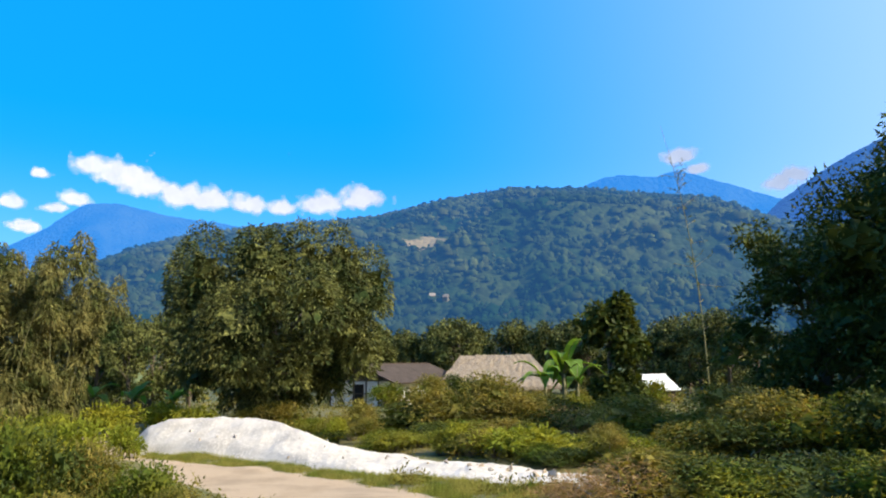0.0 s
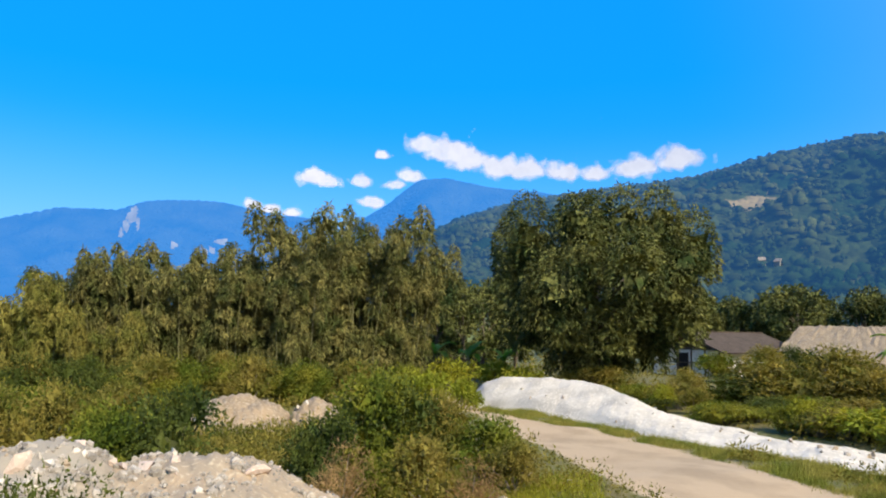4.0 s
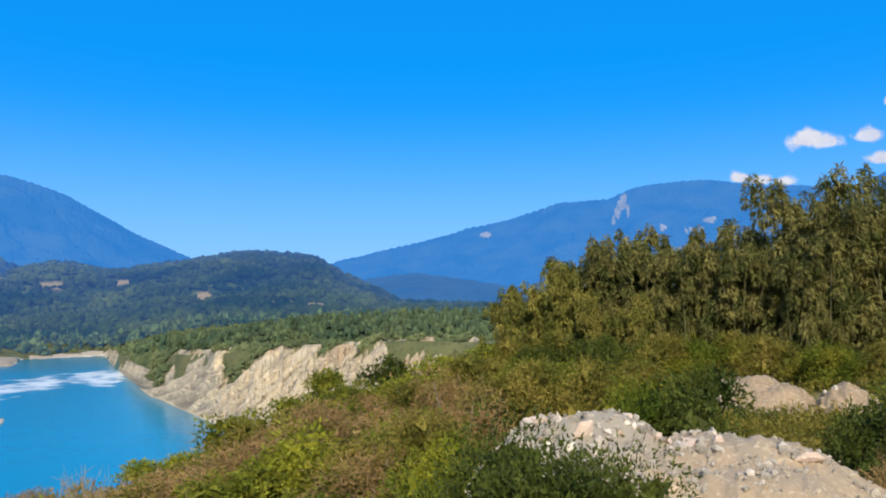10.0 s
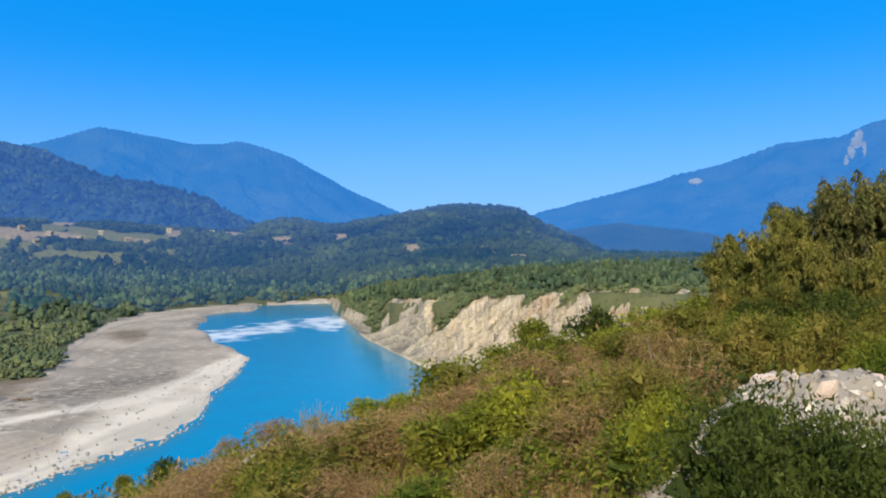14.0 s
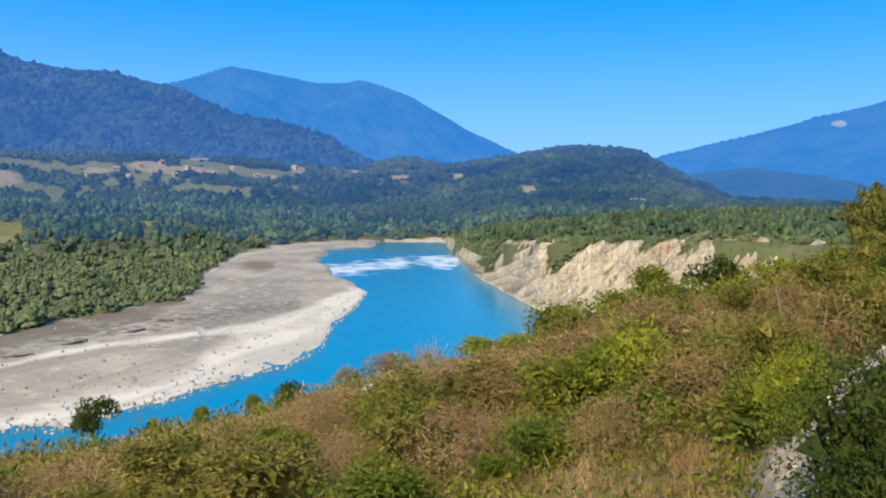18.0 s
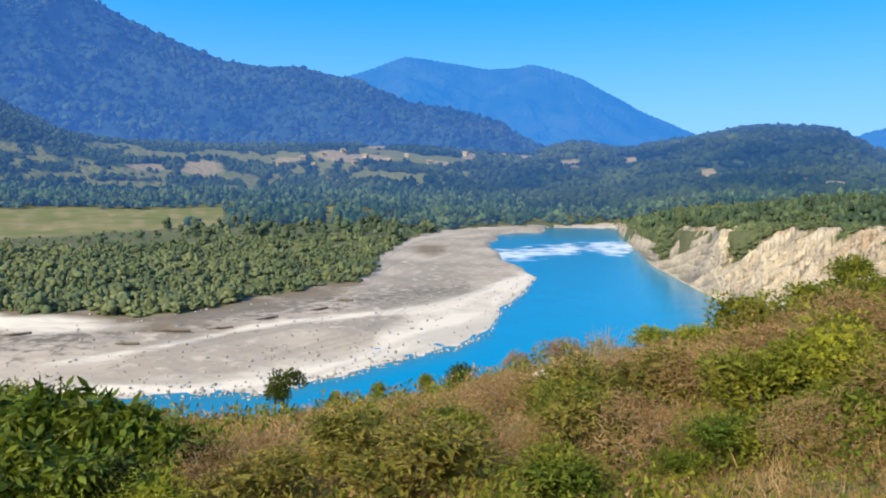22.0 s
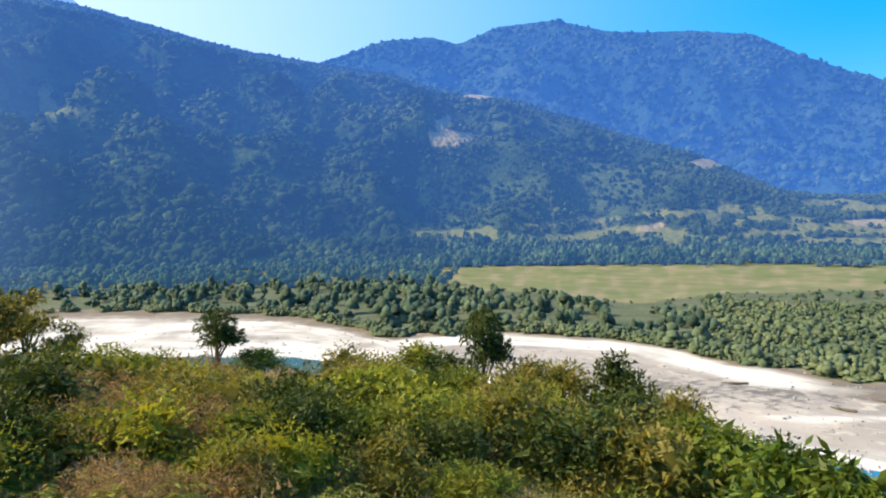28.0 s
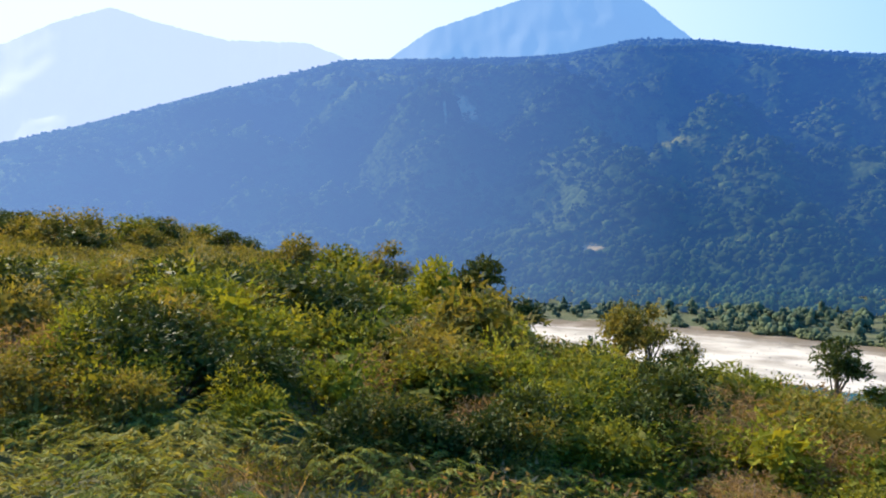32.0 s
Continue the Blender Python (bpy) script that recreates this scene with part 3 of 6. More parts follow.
rapid = np.exp(-((wr - 335 + (wa - 90) * 7) / 48) ** 2) * np.clip((wa - 84) / 2, 0, 1) * np.clip((98 - wa) / 2, 0, 1) + 0.7 * np.exp(-((wr - 330) / 45) ** 2) * np.exp(-((wa - 86.6) / 0.9) ** 2)
water_me.attributes.new("foam", "FLOAT", "POINT").data.foreach_set("value", np.asarray(0.56 * np.minimum(rapid, 1), np.float32).ravel())
# teal past azimuth 128, in the far pool and over shallows along the shore
teal_water = np.clip((wa - 128) / 30, 0, 1) * 0.9 + 0.6 * np.clip((wr - 385) / 30, 0, 1) * (wa < 98) + 0.5 * np.exp(-((wr - lut(wa, FAR_SHORE)) / 5) ** 2) * (wa > 93) + 0.35 * np.exp(-((wr - lut(wa, FAR_SHORE)) / 14) ** 2) * (wa < 85)
water_me.attributes.new("teal_water", "FLOAT", "POINT").data.foreach_set("value", np.asarray(np.clip(teal_water, 0, 0.95), np.float32).ravel())
tagged(new("water", water_me), "bright turquoise river with white rapids", "river", kind="structure")

# ---- mountains behind ----


def ridge(name, label, table, dist, mat, depth=0.35, seed=1, rough=0.02, base=-30.0, step=0.25, rows=40, scars=(), relief=0.13):
    """A mountain seen over the hills: az and elevation of its crest, its distance, and a slope towards the river."""
    t = np.array(table)
    a = np.arange(t[0, 0], t[-1, 0] + 0.01, step)
    e = lut(a, table, 0.3)
    crest = EYE + dist * np.tan(np.radians(e))
    crest = crest + rough * 0.35 * dist * 0.05 * wave(a * 30, a * 0, 60, seed)
    u = np.linspace(0, 1, rows)
    A, U = np.meshgrid(a, u, indexing="ij")
    C = crest[:, None]
    teeth = dist * 0.0012 * wave(a * 30, a * 0, 16, seed + 2, 4)[:, None] * U ** 10
    r = dist * (1 - depth * (1 - U))
    p = polar(A, r)
    z = teeth + base + (C - base) * (U ** 1.15) + (C - base) * relief * (wave(p[..., 0], p[..., 1], dist * 0.16, seed + 5, 5) - 0.9 * np.abs(wave(p[..., 0], p[..., 1], dist * 0.11, seed + 6, 3))) * np.sin(U * math.pi)
    v = polar(A, r, z)
    n, m = v.shape[:2]
    i, j = np.meshgrid(np.arange(n - 1), np.arange(m - 1), indexing="ij")
    f = np.stack([i * m + j, (i + 1) * m + j, (i + 1) * m + j + 1, i * m + j + 1], -1).reshape(-1, 4)
    mid = v.reshape(-1, 3)[f].mean(1)
    fa, fe = np.degrees(np.arctan2(mid[:, 1], mid[:, 0])), np.degrees(np.arctan2(mid[:, 2] - EYE, np.hypot(mid[:, 0], mid[:, 1])))
    idx = spots(fa, fe, scars, wave(fa * 8, fe * 8, 3, 41)).astype(int) if scars else None
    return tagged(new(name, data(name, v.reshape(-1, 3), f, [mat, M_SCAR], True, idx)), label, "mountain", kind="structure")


# each glow paints the blue or pale haze of distance onto the mountain
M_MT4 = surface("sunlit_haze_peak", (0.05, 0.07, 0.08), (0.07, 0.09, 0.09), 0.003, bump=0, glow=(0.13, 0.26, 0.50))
M_MT1 = canopy(surface("wooded_mountain_haze_glow", (0.006, 0.018, 0.010), (0.022, 0.038, 0.018), 0.005, bump=0, spec=0, glow=(0.028, 0.098, 0.325)), 9, 3)
M_MT2 = surface("far_mountain_haze_glow", (0.012, 0.022, 0.016), (0.026, 0.036, 0.022), 0.006, bump=0.6, dist=30, spec=0, glow=(0.016, 0.168, 0.54))
M_MT5 = surface("low_hill_haze_glow", (0.01, 0.02, 0.014), (0.02, 0.03, 0.018), 0.006, bump=0.6, dist=30, glow=(0.006, 0.098, 0.33))
M_SCAR = surface("landslide_haze_glow", (0.14, 0.14, 0.14), (0.08, 0.08, 0.09), 0.02, glow=(0.06, 0.16, 0.37))
M_MT3 = surface("pale_mountain_haze_glow", (0.10, 0.12, 0.14), (0.12, 0.14, 0.16), 0.002, bump=0, glow=(0.40, 0.47, 0.60))
ridge("backdrop_mountain_1", "haze-blue mountain with pale landslide scars", [(30, 6), (35, 8.4), (37.8, 8.6), (41.9, 9.3), (44.5, 9.3), (47.3, 9.0), (49.1, 8.2), (52.9, 8.05), (56.9, 6.8), (60, 6.2), (62.7, 5.4), (67.1, 4.4), (70, 3.7), (76, 2)], 4000, M_MT2, seed=11, step=0.08, rows=90, scars=[(48.0, 8.2, 0.22, 0.4), (48.2, 7.7, 0.35, 0.4), (48.5, 7.1, 0.22, 0.45), (48.8, 6.5, 0.14, 0.4), (47.7, 7.3, 0.12, 0.5), (58.7, 5.65, 0.45, 0.22), (41.8, 6.3, 0.5, 0.2), (45.2, 5.9, 0.3, 0.2), (43, 5.6, 0.8, 0.15)])
ridge("backdrop_mountain_2", "haze-blue twin-peaked mountain", [(76, 2.5), (78.5, 2.9), (81.4, 3.8), (85.3, 5.5), (87.4, 6.7), (89.6, 7.9), (91.5, 8.6), (93.6, 9.1), (95.2, 8.8), (97, 8.75), (99.3, 9.1), (101.3, 9.4), (103.4, 9.65), (106.4, 8.5), (112, 7), (120, 5)], 3900, M_MT2, seed=12, relief=0.10, step=0.12, rows=60)
ridge("backdrop_mountain_3", "low hill in dark blue haze", [(54, 0.5), (57.5, 1.7), (60.6, 2.2), (64.3, 2.7), (67.8, 2.3), (72, 1)], 2500, M_MT5, seed=13)
ridge("backdrop_mountain_4", "steep haze-blue peak under clouds", [(14, 10.4), (18, 10.9), (21, 11.2), (24.5, 11.9), (26.8, 11.7), (29.1, 9.8), (32, 8), (36, 6)], 3700, M_MT2, seed=14)
ridge("backdrop_mountain_5", "haze-blue ridge behind the wooded hill", [(-30, 10), (-25.4, 11.4), (-22.1, 12.8), (-18.5, 14.2), (-16.8, 13.8), (-14.3, 14.2), (-12.5, 14), (-8, 12), (-4, 9)], 2700, M_MT2, seed=15)
ridge("backdrop_mountain_6", "steep wooded mountain flank in blue haze", [(-60, 20), (-45, 19), (-36, 16), (-30.4, 14), (-28.5, 13.1), (-25.4, 11.2), (-23, 9)], 2000, M_MT1, seed=16, step=0.15, rows=60, relief=0.12)
WOODED = ridge("backdrop_mountain_7", "large wooded mountain in blue haze", [(82, 0.4), (88, 1.8), (92.3, 2.8), (94.3, 3.65), (95.8, 4.7), (99.7, 5.85), (102.8, 6.2), (105, 7.0), (106.8, 7.9), (108.5, 8.1), (111.6, 8.7), (114.2, 8.6), (117, 8.9), (120, 10.0), (123, 11.1), (126.7, 12.9), (129.5, 14.5), (133.8, 15.2), (137.5, 15.4), (140, 15.7), (143.8, 16.7), (148.2, 16.4), (151.3, 15.2), (153.5, 15.75), (157, 15.5), (161, 14.2), (170, 11)], 1950, M_MT1, depth=0.42, seed=17, step=0.12, rows=90, relief=0.11, base=-10.0)
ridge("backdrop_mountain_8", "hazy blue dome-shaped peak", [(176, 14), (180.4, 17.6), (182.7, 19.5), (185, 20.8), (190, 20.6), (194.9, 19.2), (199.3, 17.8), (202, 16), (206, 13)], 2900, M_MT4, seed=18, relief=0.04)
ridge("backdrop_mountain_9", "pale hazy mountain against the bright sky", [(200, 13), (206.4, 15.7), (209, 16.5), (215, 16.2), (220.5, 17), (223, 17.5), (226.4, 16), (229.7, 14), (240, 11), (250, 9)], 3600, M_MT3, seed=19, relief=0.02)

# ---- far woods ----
# its glow repeats the painted haze of the mountain below the trees
M_WOOD_FAR = surface("far_treetops_haze_glow", (0.006, 0.018, 0.010), (0.026, 0.042, 0.020), 0.007, bump=0, islands=0.5, spec=0, glow=(0.025, 0.090, 0.30))
# the hill and belt treetops emit the same painted haze as their slopes
M_WOOD_NORTH = haze_glow(surface("north_hill_treetops", *NORTH, 0.009, bump=0, islands=0.35, spec=0), *AIR_N)
M_WOOD_SOUTH = haze_glow(surface("south_hill_treetops", *SOUTH, 0.009, bump=0, islands=0.35, spec=0), *AIR_S)
# darker c3 flecks imitate shaded gaps between the leaves
M_WOOD_FLAT = surface("valley_treetops", (0.034, 0.062, 0.034), (0.086, 0.112, 0.056), 0.05, bump=1, dist=0.6, islands=0.4, c3=(0.030, 0.045, 0.022))
M_PLATEAU = surface("sunny_scrub", (0.050, 0.076, 0.032), (0.104, 0.120, 0.050), 0.05, bump=1, dist=0.5, islands=0.25, c3=(0.09, 0.12, 0.04))
# base colours shifted bluish to paint a slight haze; c3 imitates leaf gaps
M_WOOD_EDGE = surface("plateau_treetops", (0.028, 0.054, 0.030), (0.074, 0.104, 0.046), 0.05, bump=1, dist=0.5, islands=0.4, c3=(0.028, 0.05, 0.022))
M_WOOD_BELT = haze_glow(surface("belt_treetops", (0.012, 0.032, 0.012), (0.06, 0.085, 0.03), 0.04, bump=0, islands=0.5, spec=0), *AIR_S)
# c3 paints the shade between leaves as dark flecks here too
M_SCRUB = surface("riverside_scrub", (0.058, 0.086, 0.040), (0.122, 0.142, 0.062), 0.07, bump=1, dist=0.5, islands=0.28, c3=(0.045, 0.06, 0.025))


def blob(seed, lumps):
    """A treetop of one or more lumps, without an underside."""
    r = random.Random(seed)
    vs, fs, base = [], [], 0
    for k in range(lumps):
        bm = bmesh.new()
        bmesh.ops.create_icosphere(bm, subdivisions=1, radius=1)
        bmesh.ops.delete(bm, geom=[f for f in bm.faces if f.calc_center_median().z < -0.5], context="FACES")
        bm.verts.index_update()
        sz = 1.0 if lumps == 1 else r.uniform(0.28, 0.60)
        a, d = r.uniform(0, 6.28), (0 if lumps == 1 else r.uniform(0.25, 0.6))
        o = (d * math.cos(a), d * math.sin(a), 0 if lumps == 1 else r.uniform(-0.35, 0.75))
        vs.append(np.array([[c * sz * r.uniform(0.62, 1.28) + q for c, q in zip(w.co, o)] for w in bm.verts]))
        fs.append(np.array([[w.index + base for w in q.verts] for q in bm.faces]))
        base += len(bm.verts)
        bm.free()
    return np.concatenate(vs), np.concatenate(fs)


FAR_TOPS = [blob(s, 1 + 2 * (s % 2)) for s in range(12)]
NEAR_TOPS = [blob(50 + s, 6) for s in range(12)]


def scatter(name, label, az, r, size, tall, mat, seed, tops, category="trees", z=None, plain=None):
    """Many treetops in one mesh."""
    rs = np.random.RandomState(seed)
    p = polar(az, r, height(az, r) if z is None else z)
    vs, fs, base = [], [], 0
    kinds = rs.randint(0, len(tops), len(az))
    if plain is not None:        # single round crowns there
        kinds = np.where(plain, kinds - kinds % 2, kinds)
    for k, (bv, bf) in enumerate(tops):
        m = np.where(kinds == k)[0]
        th = rs.uniform(0, 2 * math.pi, len(m))
        c, s = np.cos(th)[:, None], np.sin(th)[:, None]
        sz, tl = size[m][:, None], tall[m][:, None]
        v = np.stack([(bv[:, 0] * c - bv[:, 1] * s) * sz, (bv[:, 0] * s + bv[:, 1] * c) * sz, bv[:, 2] * tl * 0.5 + tl * 0.3], -1) + p[m][:, None, :]
        f = bf[None] + (np.arange(len(m)) * len(bv))[:, None, None] + base
        vs.append(v.reshape(-1, 3)), fs.append(f.reshape(-1, 3))
        base += v.shape[0] * v.shape[1]
    return tagged(new(name, data(name, np.concatenate(vs), np.concatenate(fs), mat, True)), label, category, kind="stuff")


def hill_woods(name, label, a0, a1, n, mat, seed, fade=None):
    rs = np.random.RandomState(seed)
    a = rs.uniform(a0, a1, n)
    if fade:
        a = a[rs.uniform(0, 1, n) < np.interp(a, fade[0], fade[1])]
        n = len(a)
    r = lut(a, FOOT_R) + rs.uniform(0, 1, n) ** 1.25 * (lut(a, RIDGE_R) * 0.985 - lut(a, FOOT_R))
    p = polar(a, r)
    keep = np.isin(zone(a, r), (7, 10)) & (wave(p[:, 0], p[:, 1], 90, 51) > -0.95) & (r < 0.99 * lut(a, RIDGE_R))
    a, r = a[keep], r[keep]
    big = 1 + 0.35 * wave(*polar(a, r)[:, :2].T, 160, 52)
    scatter(name, label, a, r, (3.6 + 6.4 * rs.uniform(0, 1, len(a)) ** 2) * (0.62 + r / 2400) * big * np.where(r > 0.84 * lut(a, RIDGE_R), 0.6, 1.0) * np.where((a > 94) & (a < 156) & (r < 1000), 0.6, 1.0), rs.uniform(4.5, 11.5, len(a)) * big * np.where((a > 94) & (a < 156) & (r < 1000), 0.7, 1.0) * np.where(r > 0.84 * lut(a, RIDGE_R), 0.55, 1.0), mat, seed + 1, FAR_TOPS, plain=r > 0.8 * lut(a, RIDGE_R))


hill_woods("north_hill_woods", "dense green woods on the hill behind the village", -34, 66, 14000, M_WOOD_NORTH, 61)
hill_woods("south_hill_woods", "dense green woods in blue haze on the hills across the river", 64, 232, 30000, M_WOOD_SOUTH, 62)
co = np.empty(len(WOODED.data.vertices) * 3, np.float32)
WOODED.data.vertices.foreach_get("co", co)
co = co.reshape(-1, 3)
q = np.random.RandomState(64)
co = co[q.randint(0, len(co), 12000)] + q.uniform(-4, 4, (12000, 3)) * np.array((1, 1, 0))
far_r = np.hypot(co[:, 0], co[:, 1])
co, far_r = co[far_r < 1940], far_r[far_r < 1940]
scatter("far_mountain_woods", "dense green forest in blue haze on the large mountain", np.degrees(np.arctan2(co[:, 1], co[:, 0])), far_r, 5.5 + 8.0 * q.uniform(0, 1, len(co)) ** 2, q.uniform(8, 17, len(co)), M_WOOD_FAR, 65, FAR_TOPS, z=co[:, 2] - 3, plain=far_r > 1780)
rs = np.random.RandomState(5)
n = 12000
a = rs.uniform(-40, 225, n)
r = np.sqrt(rs.uniform(0, 1, n)) * 600 + 90
keep = (zone(a, r) == 5) & (r < lut(a, FOOT_R) + 25) & ~((a > 104) & (a < 132) & (r < 330)) & ((a > 58) | (r > 95)) & ((a < 204) | (r > 280)) & ~((a > 56) & (a < 91) & (r < 470))
a, r = a[keep], r[keep]
low_el = lut(a, [(100, -2.4), (107, -2.5), (121, -3.3), (127, -3.8), (133, -4.5), (138, -4.7), (144, -3.6), (149, -3.2), (153, -2.6), (160, -1.0)])
room = np.where((a > 104) & (a < 156) & (r < 400), np.maximum(EYE + r * np.tan(np.radians(low_el)) - height(a, r), 1.5), 12)
tall = np.minimum(rs.uniform(3.5, 10, len(a)), room * rs.uniform(0.75, 1.05, len(a)))
wide = np.minimum(rs.uniform(1.8, 5.2, len(a)), tall * 0.6)
far = r > 420
scatter("valley_woods", "dark green woods on the valley floor", a[~far], r[~far], wide[~far], tall[~far], M_WOOD_FLAT, 7, NEAR_TOPS)
scatter("far_valley_woods", "green woods in blue haze at the far end of the valley", a[far], r[far], wide[far] * 1.2, tall[far] * 1.1, M_WOOD_BELT, 96, NEAR_TOPS)
n = 10500
a = rs.uniform(92, 200, n)
r = lut(a, GRAVEL_R) * 0.97 + rs.uniform(0, 1, n) ** 1.4 * np.where(a < 133, 160, 14)
keep = np.isin(zone(a, r), (5, 6)) & (r < 345)
a, r = a[keep], r[keep]
scatter("riverside_scrub", "olive-green scrub behind the gravel bank", a, r, 0.9 + 2.0 * rs.uniform(0, 1, len(a)) ** 2, rs.uniform(0.9, 1.8, len(a)) + 2.8 * rs.uniform(0, 1, len(a)) ** 2.5, M_SCRUB, 8, NEAR_TOPS, "scrub")
n = 2600                  # the dark belt of trees behind the meadow
a = rs.uniform(94, 153, n)
r = lut(a, FOOT_R) - 55 + rs.uniform(0, 1, n) ** 1.3 * 110
keep = ~np.isin(zone(a, r), (9,)) & (wave(a * 9, r * 0.3, 30, 91) > -0.25)
a, r = a[keep], r[keep]
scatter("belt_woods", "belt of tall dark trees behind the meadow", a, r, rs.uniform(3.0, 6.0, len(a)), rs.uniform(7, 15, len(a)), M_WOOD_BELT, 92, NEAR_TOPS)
n = 7200
a = rs.uniform(52, 91, n)
r = 160 * (620 / 160) ** rs.uniform(0, 1, n)
edge_r = np.where(a < 86.5, lut(a, GRAVEL_R) + 2, lut(a, GRAVEL_R))
keep = (r > edge_r) & np.isin(zone(a, r), (4, 5, 6))
a, r = a[keep], r[keep]
scatter("plateau_scrub", "light green scrub above the cliff", a, r, rs.uniform(0.9, 2.2, len(a)) * np.clip(r / 420, 0.65, 1.1), rs.uniform(1.2, 3.6, len(a)) * np.clip(r / 420, 0.6, 1.0), M_PLATEAU, 9, NEAR_TOPS, "scrub")
n = 3000
a = rs.uniform(52, 91, n)
r = 165 * (620 / 165) ** rs.uniform(0, 1, n)
edge_r = np.where(a < 86.5, lut(a, GRAVEL_R) + 4, lut(a, GRAVEL_R))
p = polar(a, r)
keep = (r > edge_r) & np.isin(zone(a, r), (4, 5, 6)) & (wave(p[:, 0], p[:, 1], 55, 93, 3) > -0.35 + 0.5 * (r < 190))
a, r = a[keep], r[keep]
room = np.maximum(EYE + r * np.tan(np.radians(lut(a, [(52, 0.6), (58, 0.6), (62, 0.5), (66, 0.0), (70.6, -0.2), (74.6, -0.5), (79, -1.45), (83.4, -1.7), (86, -2.7), (91, -2.6)]))) - height(a, r), 1.2)
tall = np.minimum(rs.uniform(3.0, 9.5, len(a)) * np.clip(r / 330, 0.55, 1.1), room)
scatter("plateau_woods", "dark green trees above the cliff", a, r, np.clip(tall * rs.uniform(0.22, 0.42, len(a)), 0.6, 3), tall, M_WOOD_EDGE, 94, NEAR_TOPS)
ca, cu, cr, cz, cg = (w.ravel() for w in CLIFF)
hold = np.where((cg > 0.62) & (cu > 0.2) & (ca > 55.5))[0]
hold = hold[rs.randint(0, len(hold), 1700)]
scatter("cliff_scrub", "low scrub clinging to the eroded cliff", ca[hold], cr[hold], rs.uniform(0.5, 1.6, 1700), rs.uniform(0.6, 2.2, 1700), M_SCRUB, 95, NEAR_TOPS, "scrub", z=cz[hold] - 0.2)

# ---- plants: builders ----


def part(name, me, parent, label=""):
    """Links a mesh as one object under a thing or a part."""
    ob = new(name, me)
    ob.parent = parent
    if label:
        ob["label"] = label
    return ob


def thing(name, label, category, m=None, group="", kind=""):
    ob = new(name)
    ob.empty_display_size = 0.2
    if m is not None:
        ob.matrix_basis = m
    return tagged(ob, label, category, group, kind)


def on_ground(az, r, dz=0.0, turn=0.0, scale=1.0):
    p = polar(np.array(float(az)), np.array(float(r)))
    return Matrix.Translation((p[0], p[1], ground_at(az, r) + dz)) @ Matrix.Rotation(radians(turn), 4, "Z") @ Matrix.Diagonal((scale, scale, scale, 1))


def tube(points, radii, sides=5):
    """Vertices and quads of a tapering tube along points."""
    pts, v, f = [Vector(p) for p in points], [], []
    for i, p in enumerate(pts):
        d = (pts[min(i + 1, len(pts) - 1)] - pts[max(i - 1, 0)]).normalized()
        q = d.to_track_quat("Z", "Y")
        for k in range(sides):
            a = 2 * math.pi * k / sides
            v.append(p + q @ Vector((math.cos(a) * radii[i], math.sin(a) * radii[i], 0)))
        if i:
            o = (i - 1) * sides
            f += [[o + k, o + (k + 1) % sides, o + sides + (k + 1) % sides, o + sides + k] for k in range(sides)]
    o = (len(pts) - 1) * sides
    f.append([o, o + 1, o + 2, o + min(3, sides - 1)])
    return np.array([tuple(p) for p in v]), np.array(f)


def join(pieces):
    vs, fs, base = [], [], 0
    for v, f in pieces:
        vs.append(v), fs.append(np.asarray(f) + base)
        base += len(v)
    return np.concatenate(vs), np.concatenate(fs)


def leaves(rs, p, d, length, width, three=None):
    """Leaves from their bases p in the directions d."""
    n = len(p)
    d = d / np.linalg.norm(d, axis=1)[:, None]
    s = np.cross(d, rs.normal(size=(n, 3)))
    s = s / np.linalg.norm(s, axis=1)[:, None]
    ln = (length * rs.uniform(0.6, 1.3, n))[:, None]
    wd = ln * width / 2
    if (np.max(length) < 0.28 if three is None else three):    # small leaves have three corners
        return np.stack([p + s * wd, p + d * ln, p - s * wd], 1).reshape(-1, 3), np.arange(3 * n).reshape(-1, 3)
    v = np.stack([p, p + d * ln * 0.45 + s * wd, p + d * ln, p + d * ln * 0.45 - s * wd], 1).reshape(-1, 3)
    return v, np.arange(4 * n).reshape(-1, 4)


def ball(rs, n, up=-0.4):
    u = rs.normal(size=(n * 3, 3))
    u = u / np.linalg.norm(u, axis=1)[:, None]
    return u[u[:, 2] > up][:n]


def crown(rs, lumps, n, length, width, droop=0.2, spread=0.8, shell=0.6, core=16):
    """Leaves over a set of lumps (centre, radii)."""
    w = np.array([max(q) ** 2 for c, q in lumps])
    ps, ds = [], []
    for (c, q), m in zip(lumps, np.round(n * w / w.sum()).astype(int)):
        u = ball(rs, max(m, 4))
        k = rs.uniform(shell, 1.05, len(u))[:, None]
        ps.append(np.array(c) + u * np.array(q) * k)
        ds.append(u + rs.normal(size=u.shape) * spread + np.array((0, 0, -droop)))
    outer = leaves(rs, np.concatenate(ps), np.concatenate(ds), length, width)
    if not core or width < 0.2:
        return outer
    # oversized hidden leaves, added to block light and darken each lump's gaps
    u = [ball(rs, core, -0.6) for c, q in lumps]
    pi = np.concatenate([np.array(c) + w_ * np.array(q) * 0.4 for (c, q), w_ in zip(lumps, u)])
    li = np.concatenate([np.full(len(w_), 0.5 * max(q)) for (c, q), w_ in zip(lumps, u)])
    di = np.cross(np.concatenate(u), rs.normal(size=pi.shape))
    inner = leaves(rs, pi - di / np.linalg.norm(di, axis=1)[:, None] * li[:, None] * 0.5, di, li, 0.75, length < 0.28)
    return join([outer, inner])


def stems(rs, lumps, base=0.05, n=8):
    out = []
    for k in range(n):
        c, q = lumps[k % len(lumps)]
        e = np.array(c) + rs.uniform(-0.3, 0.3, 3) * np.array(q)
